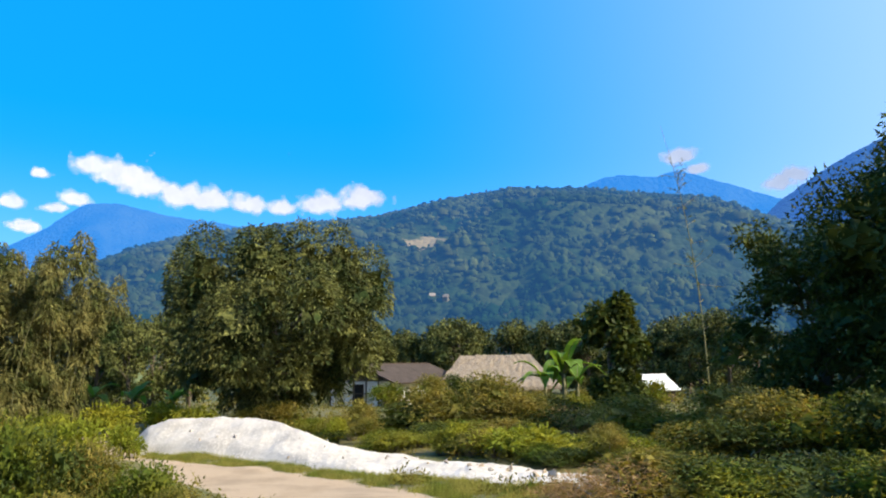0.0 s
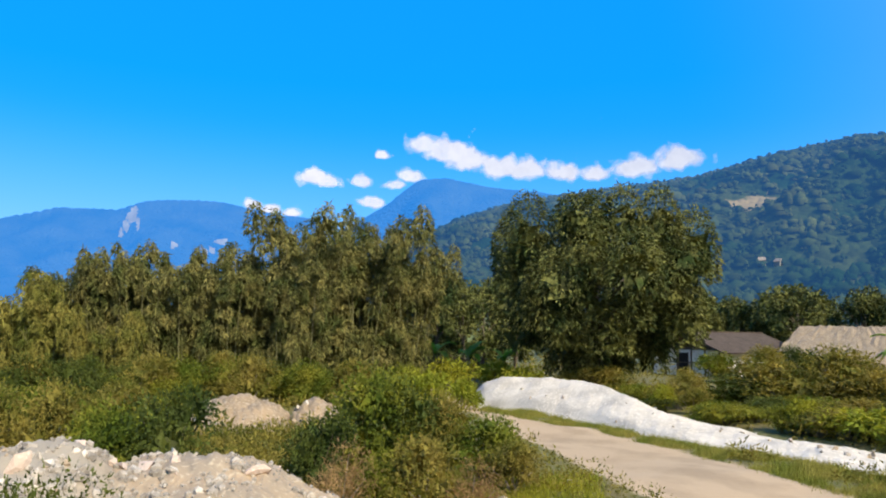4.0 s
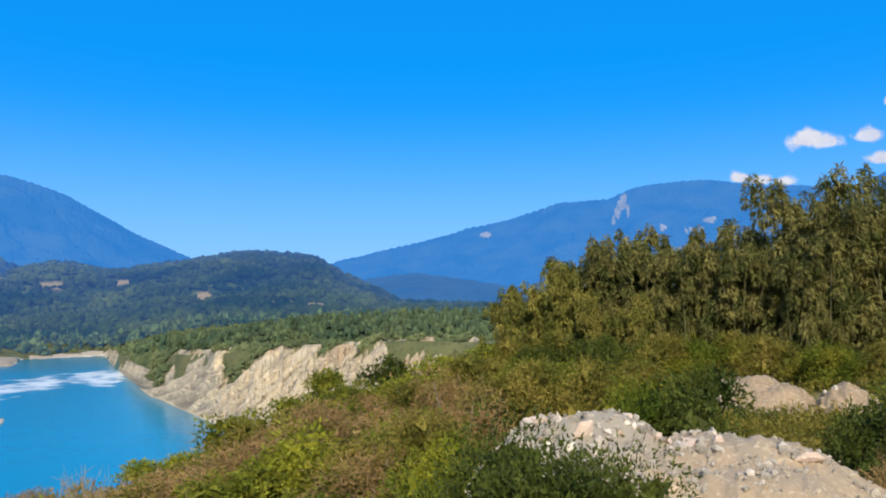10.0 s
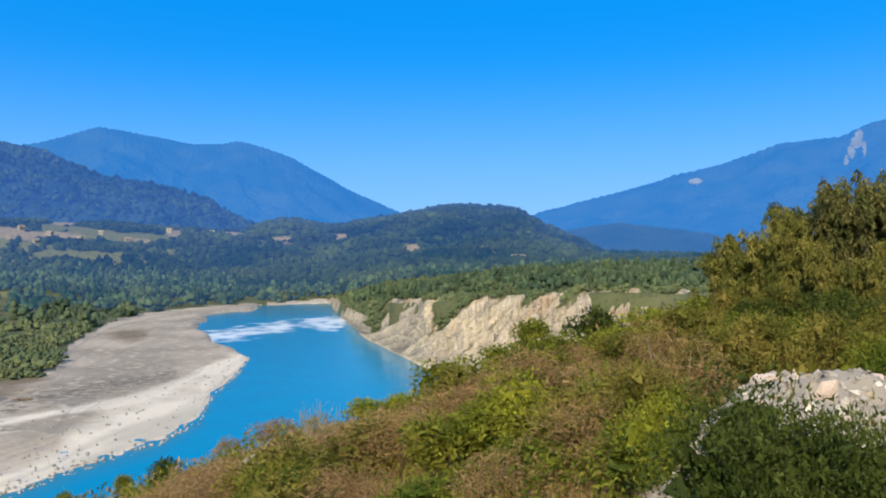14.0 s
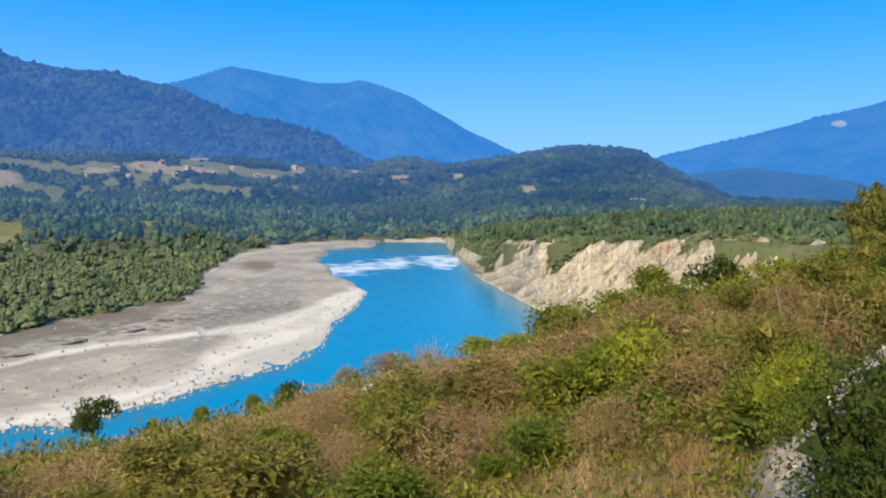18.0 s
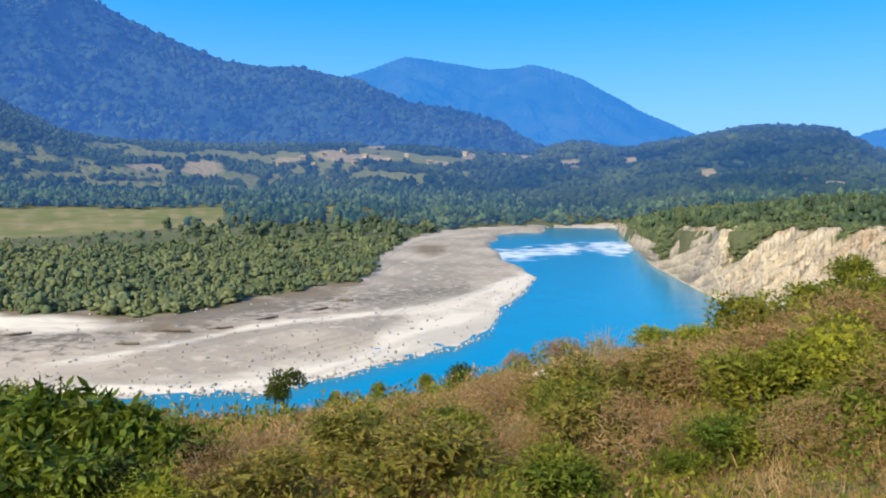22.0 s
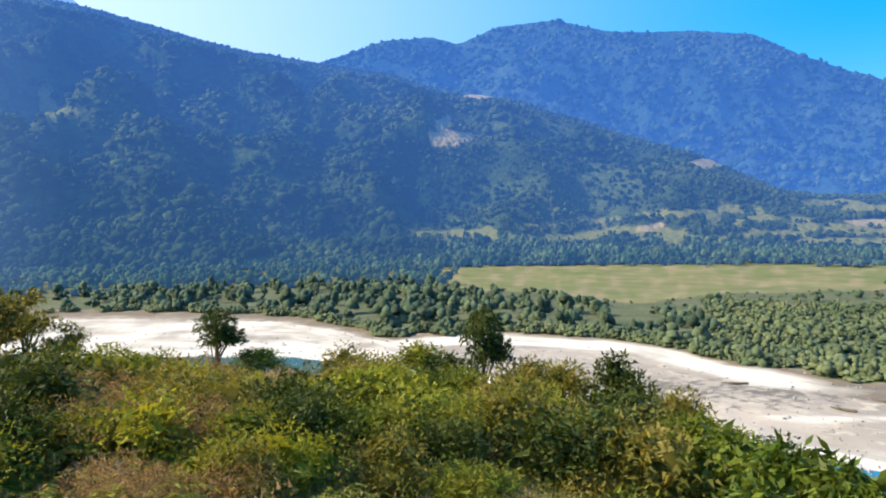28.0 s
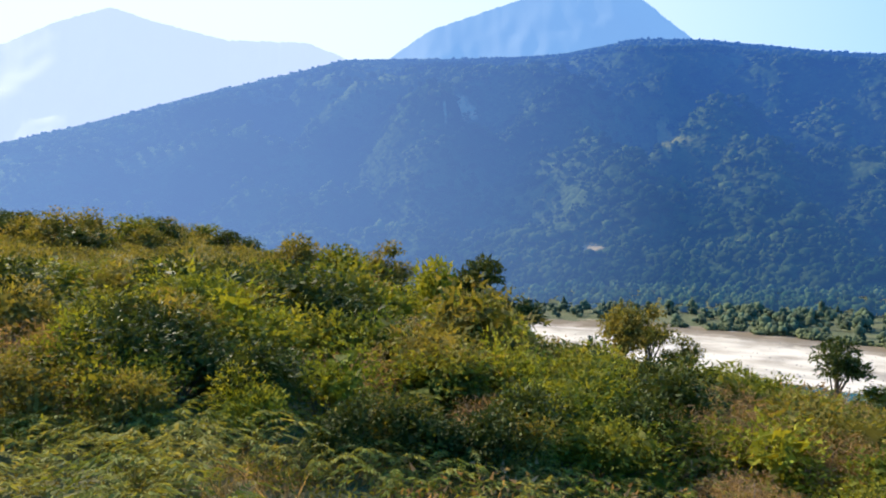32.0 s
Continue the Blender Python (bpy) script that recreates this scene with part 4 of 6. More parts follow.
        mid = e * np.array((0.35, 0.35, 0.5)) + rs.uniform(-0.05, 0.05, 3)
        out.append(tube([(rs.uniform(-0.05, 0.05), rs.uniform(-0.05, 0.05), -0.3), tuple(mid), tuple(e)], [base, base * 0.7, base * 0.25], 4))
    return join(out)


def leaf_mat(name, c1, c2, islands=0.45, trans=0.38, scale=1.2, rough=0.7):
    return surface(name, c1, c2, scale, rough, 0, islands=islands, trans=trans, spec=0.15)


L_GREEN = leaf_mat("green_leaves", (0.085, 0.125, 0.015), (0.215, 0.212, 0.028))
L_DARK = leaf_mat("dark_glossy_leaves", (0.034, 0.056, 0.011), (0.078, 0.094, 0.017), rough=0.6, trans=0.26)
L_OLIVE = leaf_mat("olive_leaves", (0.11, 0.12, 0.02), (0.255, 0.208, 0.05))
L_LIME = leaf_mat("yellow_green_leaves", (0.16, 0.20, 0.02), (0.29, 0.285, 0.03))
L_DRY = leaf_mat("dry_brown_stalks", (0.30, 0.20, 0.09), (0.43, 0.31, 0.155), rough=0.8)
L_RUST = leaf_mat("withered_leaves", (0.25, 0.155, 0.07), (0.36, 0.245, 0.125), rough=0.8)
L_BAMBOO = leaf_mat("bamboo_leaves", (0.058, 0.074, 0.02), (0.198, 0.182, 0.062), islands=0.6, trans=0.2)
L_BAMBOO2 = leaf_mat("yellowing_bamboo_leaves", (0.088, 0.106, 0.02), (0.225, 0.205, 0.05), islands=0.6, trans=0.25)
L_FERN = leaf_mat("fern_fronds", (0.15, 0.185, 0.03), (0.30, 0.28, 0.075))
L_BANANA = leaf_mat("banana_leaf", (0.10, 0.20, 0.03), (0.16, 0.26, 0.05), trans=0.45)
M_BARK = surface("grey_brown_bark", (0.11, 0.085, 0.06), (0.17, 0.14, 0.10), 6, c3=(0.07, 0.055, 0.04), bump=0.6, dist=0.02)
M_CULM = surface("bamboo_culm", (0.12, 0.125, 0.05), (0.18, 0.165, 0.08), 4, 0.5, 0.2)
M_TWIG = surface("pale_dry_twigs", (0.30, 0.25, 0.19), (0.22, 0.18, 0.13), 5, bump=0.2)


def lumps_for(rs, w, h, n, low=0.25):
    out = []
    for k in range(n):
        a, d = rs.uniform(0, 6.28), math.sqrt(rs.uniform(0, 1)) * 0.32 * w
        q = rs.uniform(0.2, 0.34) * w
        z = h * rs.uniform(low, 0.86) * (1 - 0.5 * (d / (0.5 * w)) ** 2)
        out.append(((d * math.cos(a), d * math.sin(a), z), (q, q, min(q * rs.uniform(0.7, 1.0), h * 0.4))))
    return out


def make_bush(name, label, category, w, h, n_lumps, n_leaves, length, width, mat, seed, droop=0.2, low=0.25, group="", spread=0.8, trunk=0.0, bare=None):
    rs = np.random.RandomState(seed)
    ob = thing(name, label, category, group=group)
    lp = lumps_for(rs, w, h, n_lumps, low)
    v, f = stems(rs, lp, 0.02 + 0.012 * h, 8)
    if trunk:
        tv, tf = tube([(0, 0, -0.4), (0.03 * h, 0.02 * h, h * 0.25), (-0.02 * h, 0.03 * h, h * 0.55), (0, 0, h * 0.8)], [trunk, trunk * 0.8, trunk * 0.5, trunk * 0.15], 7)
        part("trunk", data("trunk", tv, tf, M_BARK, True), ob)
    part("branch", data("branch", v, f, bare or M_BARK), ob)["kind"] = "stuff"
    v, f = crown(rs, lp, n_leaves, length, width, droop, spread)
    part("foliage", data("foliage", v, f, mat), ob)
    return ob


PLACED = []


TALL = {}


def stand(kind, az, r, width, top_el):
    """A plant that is so many metres wide and whose top shows at that elevation."""
    proto = KIND[kind]
    w, h = TALL[kind]
    tall = max(EYE + r * math.tan(radians(top_el)) - ground_at(az, r), 0.5)
    sc = max(width / w, tall / (h * 1.3))
    return plant(proto, az, r, sc, 1.08 * tall / (h * sc))


def plant(proto, az, r, scale=1.0, tall=1.0, turn=None, label=""):
    """A plant of this kind on the ground; the first one placed is the pattern itself."""
    turn = (az * 37.7 + r * 11.3) % 360 if turn is None else turn
    m = on_ground(az, r, 0, turn) @ Matrix.Diagonal((scale, scale, scale * tall, 1))
    if proto.name in PLACED:
        ob = copy_thing(proto, m)
        ob.matrix_basis = m
    else:
        PLACED.append(proto.name)
        ob = proto
        ob.matrix_basis = m
    if label:
        ob["label"] = label
    return ob


G1, G2, G3 = "shrubs on the river slope", "bamboo clumps of the grove", "shrubs on the terrace"
shrub_a = make_bush("shrub", "leafy green shrub growing on the grassy slope", "shrub", 3.0, 2.6, 9, 1700, 0.20, 0.5, L_GREEN, 101, group=G1)
shrub_b = make_bush("shrub", "dense dark green shrub with glossy leaves", "shrub", 3.0, 2.8, 8, 1800, 0.20, 0.55, L_DARK, 102, group=G1)
shrub_c = make_bush("shrub", "olive-green shrub with sparse small leaves", "shrub", 3.0, 2.4, 9, 1700, 0.17, 0.45, L_OLIVE, 103, group=G1)
shrub_d = make_bush("shrub", "bright yellow-green shrub among the grass", "shrub", 2.4, 1.9, 8, 1300, 0.19, 0.5, L_LIME, 104, group=G1)
shrub_e = make_bush("dry_shrub", "withered brown shrub in dry grass", "shrub", 2.6, 1.8, 8, 1500, 0.24, 0.16, L_RUST, 105, group=G1, spread=1.2, bare=M_TWIG)
low_a = make_bush("low_shrub", "low leafy green bush on the slope", "shrub", 3.0, 2.2, 9, 1500, 0.18, 0.5, L_GREEN, 111, group=G1)
low_b = make_bush("low_shrub", "low dark green bush on the slope", "shrub", 3.0, 2.2, 9, 1500, 0.18, 0.5, L_DARK, 114, group=G1)
low_c = make_bush("low_shrub", "low olive bush with fading leaves", "shrub", 3.0, 2.0, 9, 1500, 0.18, 0.45, L_OLIVE, 112, group=G1)
low_d = make_bush("low_shrub", "low yellow-green bush among weeds", "shrub", 2.6, 1.9, 9, 1400, 0.18, 0.5, L_LIME, 115, group=G1)
low_e = make_bush("low_dry_shrub", "low withered brown bush in dry grass", "shrub", 2.8, 1.7, 9, 1700, 0.24, 0.13, L_RUST, 113, group=G1, spread=1.2, bare=M_TWIG)
L_SAPLING = leaf_mat("glossy_long_leaves", (0.055, 0.095, 0.012), (0.14, 0.175, 0.022), rough=0.45, trans=0.3)
sapling = make_bush("sapling", "leafy sapling with long drooping leaves", "sapling", 2.4, 2.9, 9, 950, 0.46, 0.34, L_SAPLING, 106, droop=1.1, group=G1, trunk=0.05)
small_tree = make_bush("small_tree", "small tree with a thin trunk and dark round crown", "tree", 3.2, 4.6, 8, 1900, 0.24, 0.5, L_DARK, 107, low=0.5, trunk=0.10, group="small trees on the bank")
olive_tree = make_bush("small_tree", "small olive-green tree with an open crown", "tree", 3.6, 4.6, 9, 1800, 0.22, 0.45, L_OLIVE, 108, low=0.42, trunk=0.10, group="small trees on the bank")

# stuff: weeds, grass, ferns joined over the slope


def tuft(rs, n, length, width, lean):
    p = rs.normal(size=(n, 3)) * np.array((0.16, 0.16, 0.0))
    d = rs.normal(size=(n, 3)) * lean + np.array((0, 0, 1.0))
    return leaves(rs, p, d, length, width)


def weed(rs, n, w, h, length, width):
    u = ball(rs, n, -0.2)
    k = rs.uniform(0.3, 1.0, len(u))[:, None]
    return leaves(rs, u * k * np.array((w, w, h)) + np.array((0, 0, h * 0.35)), u + rs.normal(size=u.shape) * 0.7, length, width)


def fern(rs, n=9):
    """Arching fronds with paired leaflets."""
    ps, ds = [], []
    for k in range(n):
        a = 2 * math.pi * k / n + rs.uniform(-0.3, 0.3)
        o = np.array((math.cos(a), math.sin(a)))
        side = np.array((-o[1], o[0], 0))
        ln = rs.uniform(0.7, 1.15)
        for t in np.linspace(0.1, 1, 18):
            c = np.array((*(o * ln * t), 0.75 * math.sin(t * 2.2) * ln * 0.8))
            for sgn in (-1, 1):
                ps.append(c), ds.append(side * sgn * (1.15 - t) + np.array((*o * 0.35, -0.15)))
    v, f = leaves(rs, np.array(ps), np.array(ds), 0.11, 0.3)
    return v, f


def cover(name, label, az, r, size, protos, mat, seed, category, sink=0.02):
    """Many small plants joined into one mesh."""
    rs = np.random.RandomState(seed)
    p = polar(az, r, height(az, r) - sink)
    kinds = rs.randint(0, len(protos), len(az))
    if protos is WEEDS:          # finer leaves close by
        protos = WEEDS + FINE
        kinds = kinds + len(WEEDS) * (r < 15)
    vs, fs, base = [], [], 0
    for k, (bv, bf) in enumerate(protos):
        m = np.where(kinds == k)[0]
        if not len(m):
            continue
        th = rs.uniform(0, 2 * math.pi, len(m))
        c, s, sz = np.cos(th)[:, None], np.sin(th)[:, None], size[m][:, None]
        v = np.stack([(bv[:, 0] * c - bv[:, 1] * s) * sz, (bv[:, 0] * s + bv[:, 1] * c) * sz, bv[:, 2] * sz], -1) + p[m][:, None, :]
        f = bf[None] + (np.arange(len(m)) * len(bv))[:, None, None] + base
        vs.append(v.reshape(-1, 3)), fs.append(f.reshape(-1, bf.shape[1]))
        base += v.shape[0] * v.shape[1]
    return tagged(new(name, data(name, np.concatenate(vs), np.concatenate(fs), mat)), label, category, kind="stuff")


rs = np.random.RandomState(77)
TUFTS = [tuft(rs, 26, 0.27, 0.07, 0.8) for k in range(6)]
FINE = [weed(rs, 48, 0.42, 0.46, 0.09, 0.5) for k in range(6)]
WEEDS = [weed(rs, 34, 0.40, 0.44, 0.14, 0.45) for k in range(6)]
FERNS = [fern(rs) for k in range(4)]


def spread_out(n, a0, a1, r0, r1, seed, power=1.0):
    """Places between two azimuths and distances, as dense to the eye near as far."""
    q = np.random.RandomState(seed)
    a = q.uniform(a0, a1, n)
    r = r0 * (r1 / r0) ** (q.uniform(0, 1, n) ** power)
    return a, r, q


def patchy(a, r, scale, seed, lo):
    p = polar(a, r)
    return wave(p[:, 0], p[:, 1], scale, seed) > lo


SAND_NEAR = [(-13, 16.8), (-4.7, 17.6), (7.3, 20.6), (15.6, 24.4), (20, 26.6), (23.6, 28.6)]
SAND_FAR = [(-13, 19.8), (0, 22.4), (9, 26.5), (15, 31), (23.6, 32)]
TR = lambda a, r: (a < 30) & (r > lut(a, TRACK_NEAR) * 0.97) & (r < lut(a, TRACK_FAR) * 1.03) | (a > -12) & (a < 23.6) & (r > lut(a, SAND_NEAR) * 0.99) & (r < lut(a, SAND_FAR))

# the river slope: brown grass with green weeds
a, r, q = spread_out(11000, 58, 138, 3.0, 62, 201)
k = (r < lut(a, BROW_R) * 1.15) & (patchy(a, r, 9, 71, -0.55) | (q.uniform(0, 1, len(a)) < 0.3))
cover("dry_grass", "dry brown grass covering the river slope", a[k], r[k], q.uniform(0.7, 1.5, k.sum()) * (0.55 + r[k] / 45), TUFTS, L_DRY, 202, "grass")
a, r, q = spread_out(5200, 56, 140, 3.0, 62, 203)
k = (r < lut(a, BROW_R) * 1.12) & (patchy(a, r, 8, 72, 0.05) | (q.uniform(0, 1, len(a)) < 0.25)) & (q.uniform(0, 1, len(a)) < np.where((a > 82) & (a < 122) & (r > 14), 0.35, 1.0))
cover("green_weeds", "low green weeds scattered over the slope", a[k], r[k], q.uniform(0.7, 1.5, k.sum()) * (0.55 + r[k] / 38), WEEDS, L_GREEN, 204, "weeds")
a, r, q = spread_out(3000, 56, 232, 3.0, 60, 205)
k = (r < lut(a, BROW_R) * 1.1) & patchy(a, r, 7, 73, 0.3) & (q.uniform(0, 1, len(a)) < np.where((a > 82) & (a < 122) & (r > 14), 0.4, 1.0))
cover("yellow_weeds", "bright yellow-green weeds on the slope", a[k], r[k], q.uniform(0.6, 1.3, k.sum()) * (0.55 + r[k] / 45), WEEDS, L_LIME, 206, "weeds")
a, r, q = spread_out(3200, 60, 200, 3.5, 62, 207)
k = (r < lut(a, BROW_R) * 1.15) & patchy(a, r, 10, 74, 0.1)
cover("withered_weeds", "withered reddish-brown weeds in the grass", a[k], r[k], q.uniform(0.7, 1.4, k.sum()) * (0.55 + r[k] / 38), WEEDS, L_RUST, 208, "weeds")
# the overgrown bank further round
a, r, q = spread_out(2400, 134, 236, 3.5, 80, 209)
k = (r < lut(a, BROW_R) * 1.1)
cover("undergrowth", "dense green undergrowth on the bank", a[k], r[k], q.uniform(0.7, 1.4, k.sum()) * (0.5 + r[k] / 60), WEEDS, L_OLIVE, 210, "undergrowth")
a, r, q = spread_out(1700, 200, 239, 38, 104, 221, 0.7)
cover("field_weeds", "olive weeds and tall grass on the upper bank", a, r, q.uniform(0.8, 1.5, len(a)) * (0.5 + r / 60), WEEDS, L_OLIVE, 222, "weeds")
a, r, q = spread_out(640, 160, 236, 6.0, 32, 211)
k = patchy(a, r, 6, 75, -0.3)
cover("ferns", "arching fern fronds between the bushes", a[k], r[k], q.uniform(0.55, 0.95, k.sum()), FERNS, L_FERN, 212, "fern")
a, r, q = spread_out(2500, 138, 215, 4, 60, 213)
k = (r < lut(a, BROW_R) * 1.1) & patchy(a, r, 12, 76, 0.0)
cover("dry_grass", "patches of dry brown grass among the bushes", a[k], r[k], q.uniform(0.9, 1.6, k.sum()) * (0.55 + r[k] / 45), TUFTS, L_DRY, 214, "grass")
# the terrace
a, r, q = spread_out(3900, -40, 62, 4.0, 75, 215)
k = ~TR(a, r)
cover("terrace_weeds", "low green and yellow weeds on the terrace", a[k], r[k], q.uniform(0.5, 1.0, k.sum()) * (0.5 + r[k] / 42), WEEDS, L_OLIVE, 216, "weeds")
a, r, q = spread_out(6000, -40, 62, 4.0, 75, 217)
k = ~TR(a, r) | (a < 9) & (r > lut(a, TRACK_FAR)) & (q.uniform(0, 1, len(a)) < 0.25)
cover("terrace_grass", "short yellow-green grass on the terrace", a[k], r[k], q.uniform(0.3, 0.6, k.sum()) * (0.5 + r[k] / 40), TUFTS, L_FERN, 218, "grass")

q = np.random.RandomState(225)
a = q.uniform(-14, 22, 5200)
r = lut(a, TRACK_FAR) * 0.985 + q.uniform(0, 1, 5200) * (lut(a, SAND_NEAR) + 0.35 - lut(a, TRACK_FAR) * 0.985)
k = patchy(a, r, 2.5, 226, -0.2)
cover("verge_grass", "short trodden grass between the track and the sand", a[k], r[k], q.uniform(0.35, 0.75, k.sum()), TUFTS, L_FERN, 227, "grass")
a, r, q = spread_out(1500, 29, 47, 12, 21, 223)
cover("heap_weeds", "rough weeds round the dirt heaps", a, r, q.uniform(0.35, 0.8, len(a)), WEEDS, L_OLIVE, 224, "weeds")
a, r, q = spread_out(6500, 10, 38, 5.0, 15, 219)
k = ~TR(a, r) & (a > 8 + r * 0.35)
cover("lawn", "short bright green grass between the track and the rubble", a[k], r[k], q.uniform(0.4, 0.9, k.sum()), TUFTS, L_LIME, 220, "grass")

# ---- the overgrown bank: bushes and small trees ----
TALL = {"a": (3.0, 2.45), "b": (3.0, 2.6), "c": (3.0, 2.3), "d": (2.4, 1.85), "e": (2.6, 1.75), "s": (2.4, 2.8), "t": (3.2, 4.6), "o": (3.6, 4.6)}
KIND = {"a": shrub_a, "b": shrub_b, "c": shrub_c, "d": shrub_d, "e": shrub_e, "s": sapling, "t": small_tree, "o": olive_tree}
BANK = [(149.8, 40, 2.0, -5.0, "t"), (154.6, 38, 3.6, -8.3, "a"), (152.2, 37, 3.4, -8.9, "b"), (157.3, 37, 3.0, -10.2, "d"), (146.4, 39, 3.6, -9.0, "c"), (143.2, 38, 3.6, -9.2, "c"), (139.6, 39, 3.8, -9.0, "b"), (135, 36, 3.6, -11, "c"),
        (137, 33, 3.2, -12.4, "b"), (141, 33, 3.4, -12, "a"), (145, 32, 3.2, -12.4, "d"), (149, 31, 3.4, -12.4, "a"), (153, 31, 3.2, -12.6, "a"), (147, 28, 2.6, -15, "d"), (143, 28, 2.6, -15.5, "a"), (139, 28, 2.6, -16, "c")]
BANK2 = [(131.5, 16, 1.7, -14.2, "s"), (129, 15, 1.5, -14.6, "s"), (126.6, 15, 1.6, -14.9, "s"), (124.4, 14.5, 1.4, -15.6, "s"), (122.2, 14, 1.4, -16.3, "s"), (120.8, 13.6, 1.0, -18.0, "s"), (130.2, 13, 1.4, -17.6, "s"), (127.2, 12.6, 1.3, -18.4, "s"), (124.2, 12.4, 1.2, -19, "b"), (134, 20, 2.2, -13.2, "a"),
         (170, 38, 2.6, -4.7, "t"), (166.8, 38, 2.8, -8, "a"), (168.4, 36, 2.2, -9, "b"), (173.2, 37, 2.4, -8.6, "d"), (161.8, 36, 2.6, -11.6, "e"), (165.2, 35, 2.4, -12.5, "e"), (158.8, 36, 2.8, -10.2, "a"), (182.3, 41, 3.2, -3.1, "o")]
BANK3 = [(179.9, 40, 2.2, -5.3, "o"), (184.4, 42, 3.2, -3.0, "c"), (192.6, 36, 3.0, -2.4, "t"), (195.1, 38, 3.4, 0.7, "t"), (198.3, 37, 3.0, -0.2, "d"), (202.2, 42, 3.4, 1.4, "o"), (205.6, 41, 3.6, 0.6, "a"), (208.8, 44, 4.2, 1.8, "c"), (190.5, 33, 2.6, -6.8, "a"),
         (187.6, 33, 2.6, -8.0, "b"), (198.5, 23, 3.4, -7.6, "b"), (196.0, 22, 2.6, -10, "b"), (193.8, 26, 2.6, -8.5, "a"), (201.5, 28, 3.0, -5.0, "d"), (205.5, 30, 3.2, -3.5, "a"), (210, 31, 3.4, -2.6, "c")]
BANK4 = [(186, 28, 2.2, -10, "e"), (183, 26, 2.2, -11.5, "e"), (214.4, 70, 3.4, 2.2, "t"), (218.7, 82, 3.6, 3.0, "o"), (214, 36, 3.2, -2.0, "b"), (219, 40, 3.4, -0.8, "a"), (224, 40, 3.2, -1.0, "c"), (229, 40, 3.4, -0.6, "b")]
SLOPE = [(112.6, 55, 2.9, -14.0, "t"), (98.7, 59, 2.8, -14.1, "b"), (101.5, 58, 1.6, -15, "a"), (83.8, 48, 3.0, -10.8, "d"), (81.8, 47, 2.6, -10.9, "a"), (91.3, 50, 3.4, -11.7, "e"), (94.2, 52, 2.8, -13, "e"), (74.1, 21, 1.3, -10.4, "b"),
         (71.2, 42, 2.8, -5.0, "a"), (66.5, 44, 3.6, -4.0, "b"), (62.5, 36, 3.2, -4.0, "d"), (64.2, 31, 2.6, -5.4, "d"), (60.2, 30, 3.0, -4.2, "d"), (58.2, 34, 3.2, -3.2, "d"), (105.4, 58, 1.5, -15.6, "a"), (108.8, 57, 1.5, -16.2, "d")]
for az, r_, wd, top, kd in BANK + BANK2 + BANK3 + BANK4 + SLOPE:
    stand(kd, az, r_, wd, top)
rs = np.random.RandomState(31)
near_b = make_bush("near_shrub", "small-leaved dark green bush in the undergrowth", "shrub", 2.6, 1.9, 9, 2300, 0.13, 0.5, L_DARK, 124, group=G1)
near_a = make_bush("near_shrub", "small-leaved green bush in the undergrowth", "shrub", 2.6, 1.9, 10, 2200, 0.12, 0.5, L_GREEN, 121, group=G1)
near_c = make_bush("near_shrub", "small-leaved olive bush in the undergrowth", "shrub", 2.6, 1.8, 10, 2200, 0.12, 0.45, L_OLIVE, 122, group=G1)
near_d = make_bush("near_shrub", "small-leaved yellow-green bush in the undergrowth", "shrub", 2.6, 1.8, 10, 2200, 0.12, 0.45, L_LIME, 123, group=G1)
near_e = make_bush("near_dry_shrub", "fine-stalked withered brown bush on the slope", "shrub", 2.6, 1.7, 11, 2600, 0.16, 0.13, L_RUST, 125, group=G1, spread=1.2, bare=M_TWIG)
CLOSE = {"a": near_a, "b": near_b, "c": near_c, "d": near_d, "e": near_e}
LOW = {"a": low_a, "b": low_b, "c": low_c, "d": low_d, "e": low_e}
SKYLINE = [(130, -14.5), (136, -13), (150, -12), (158, -11), (166, -10), (172, -8.5), (182, -7.5), (190, -6.3), (195, -3.0), (202, -1.2), (215, -1.0), (240, -0.5)]
for k in range(300):      # the lush bank round to the last view: rounded bushes with dark gaps
    az, r_ = rs.uniform(150, 236), 10 * (70 / 10) ** rs.uniform(0.0, 1)
    if r_ > lut(az, BROW_R) * 1.05:
        continue
    room = EYE + r_ * math.tan(radians(float(lut(az, SKYLINE)))) - ground_at(az, r_)
    tall = min(rs.uniform(0.9, 2.6) * (0.75 + r_ / 70), room, 0.7 + max(r_ - 9, 0) * 0.17)
    if tall < 0.4:
        continue
    kd = "aabccddb"[rs.randint(8)] if rs.uniform(0, 1) < (0.6 if az < 182 else 0.9) else "e"
    sc = min(tall / 1.75, 1.45) * rs.uniform(0.85, 1.2)
    plant((CLOSE if r_ < 19 else LOW)[kd], az, r_, sc, 1.05 * tall / (1.9 * sc))
for k in range(24):       # the upper bank beyond the field
    az, r_ = rs.uniform(208, 239), rs.uniform(58, 98)
    plant(LOW["abbcca"[rs.randint(6)]], az, r_, rs.uniform(1.0, 1.7), rs.uniform(0.6, 0.95))
TOPLINE = [(60, -5.5), (66, -6.0), (72, -6.8), (78, -8.5), (84, -11.8), (90, -13.2), (96, -14.8), (104, -17.4), (114, -18.2), (122, -18), (134, -15)]
for k in range(170):      # rounded brown and olive bushes on the slope
    az, r_ = rs.uniform(60, 132), 9 * (52 / 9) ** rs.uniform(0.05, 1)
    if r_ > lut(az, BROW_R) * 0.97:
        continue
    room = EYE + r_ * math.tan(radians(float(lut(az, TOPLINE)))) - ground_at(az, r_)
    tall = min(rs.uniform(0.5, 1.5) * (0.6 + r_ / 45), room)
    if tall < 0.3:
        continue
    sc = min(tall / 1.5, 1.3) * rs.uniform(0.9, 1.4)
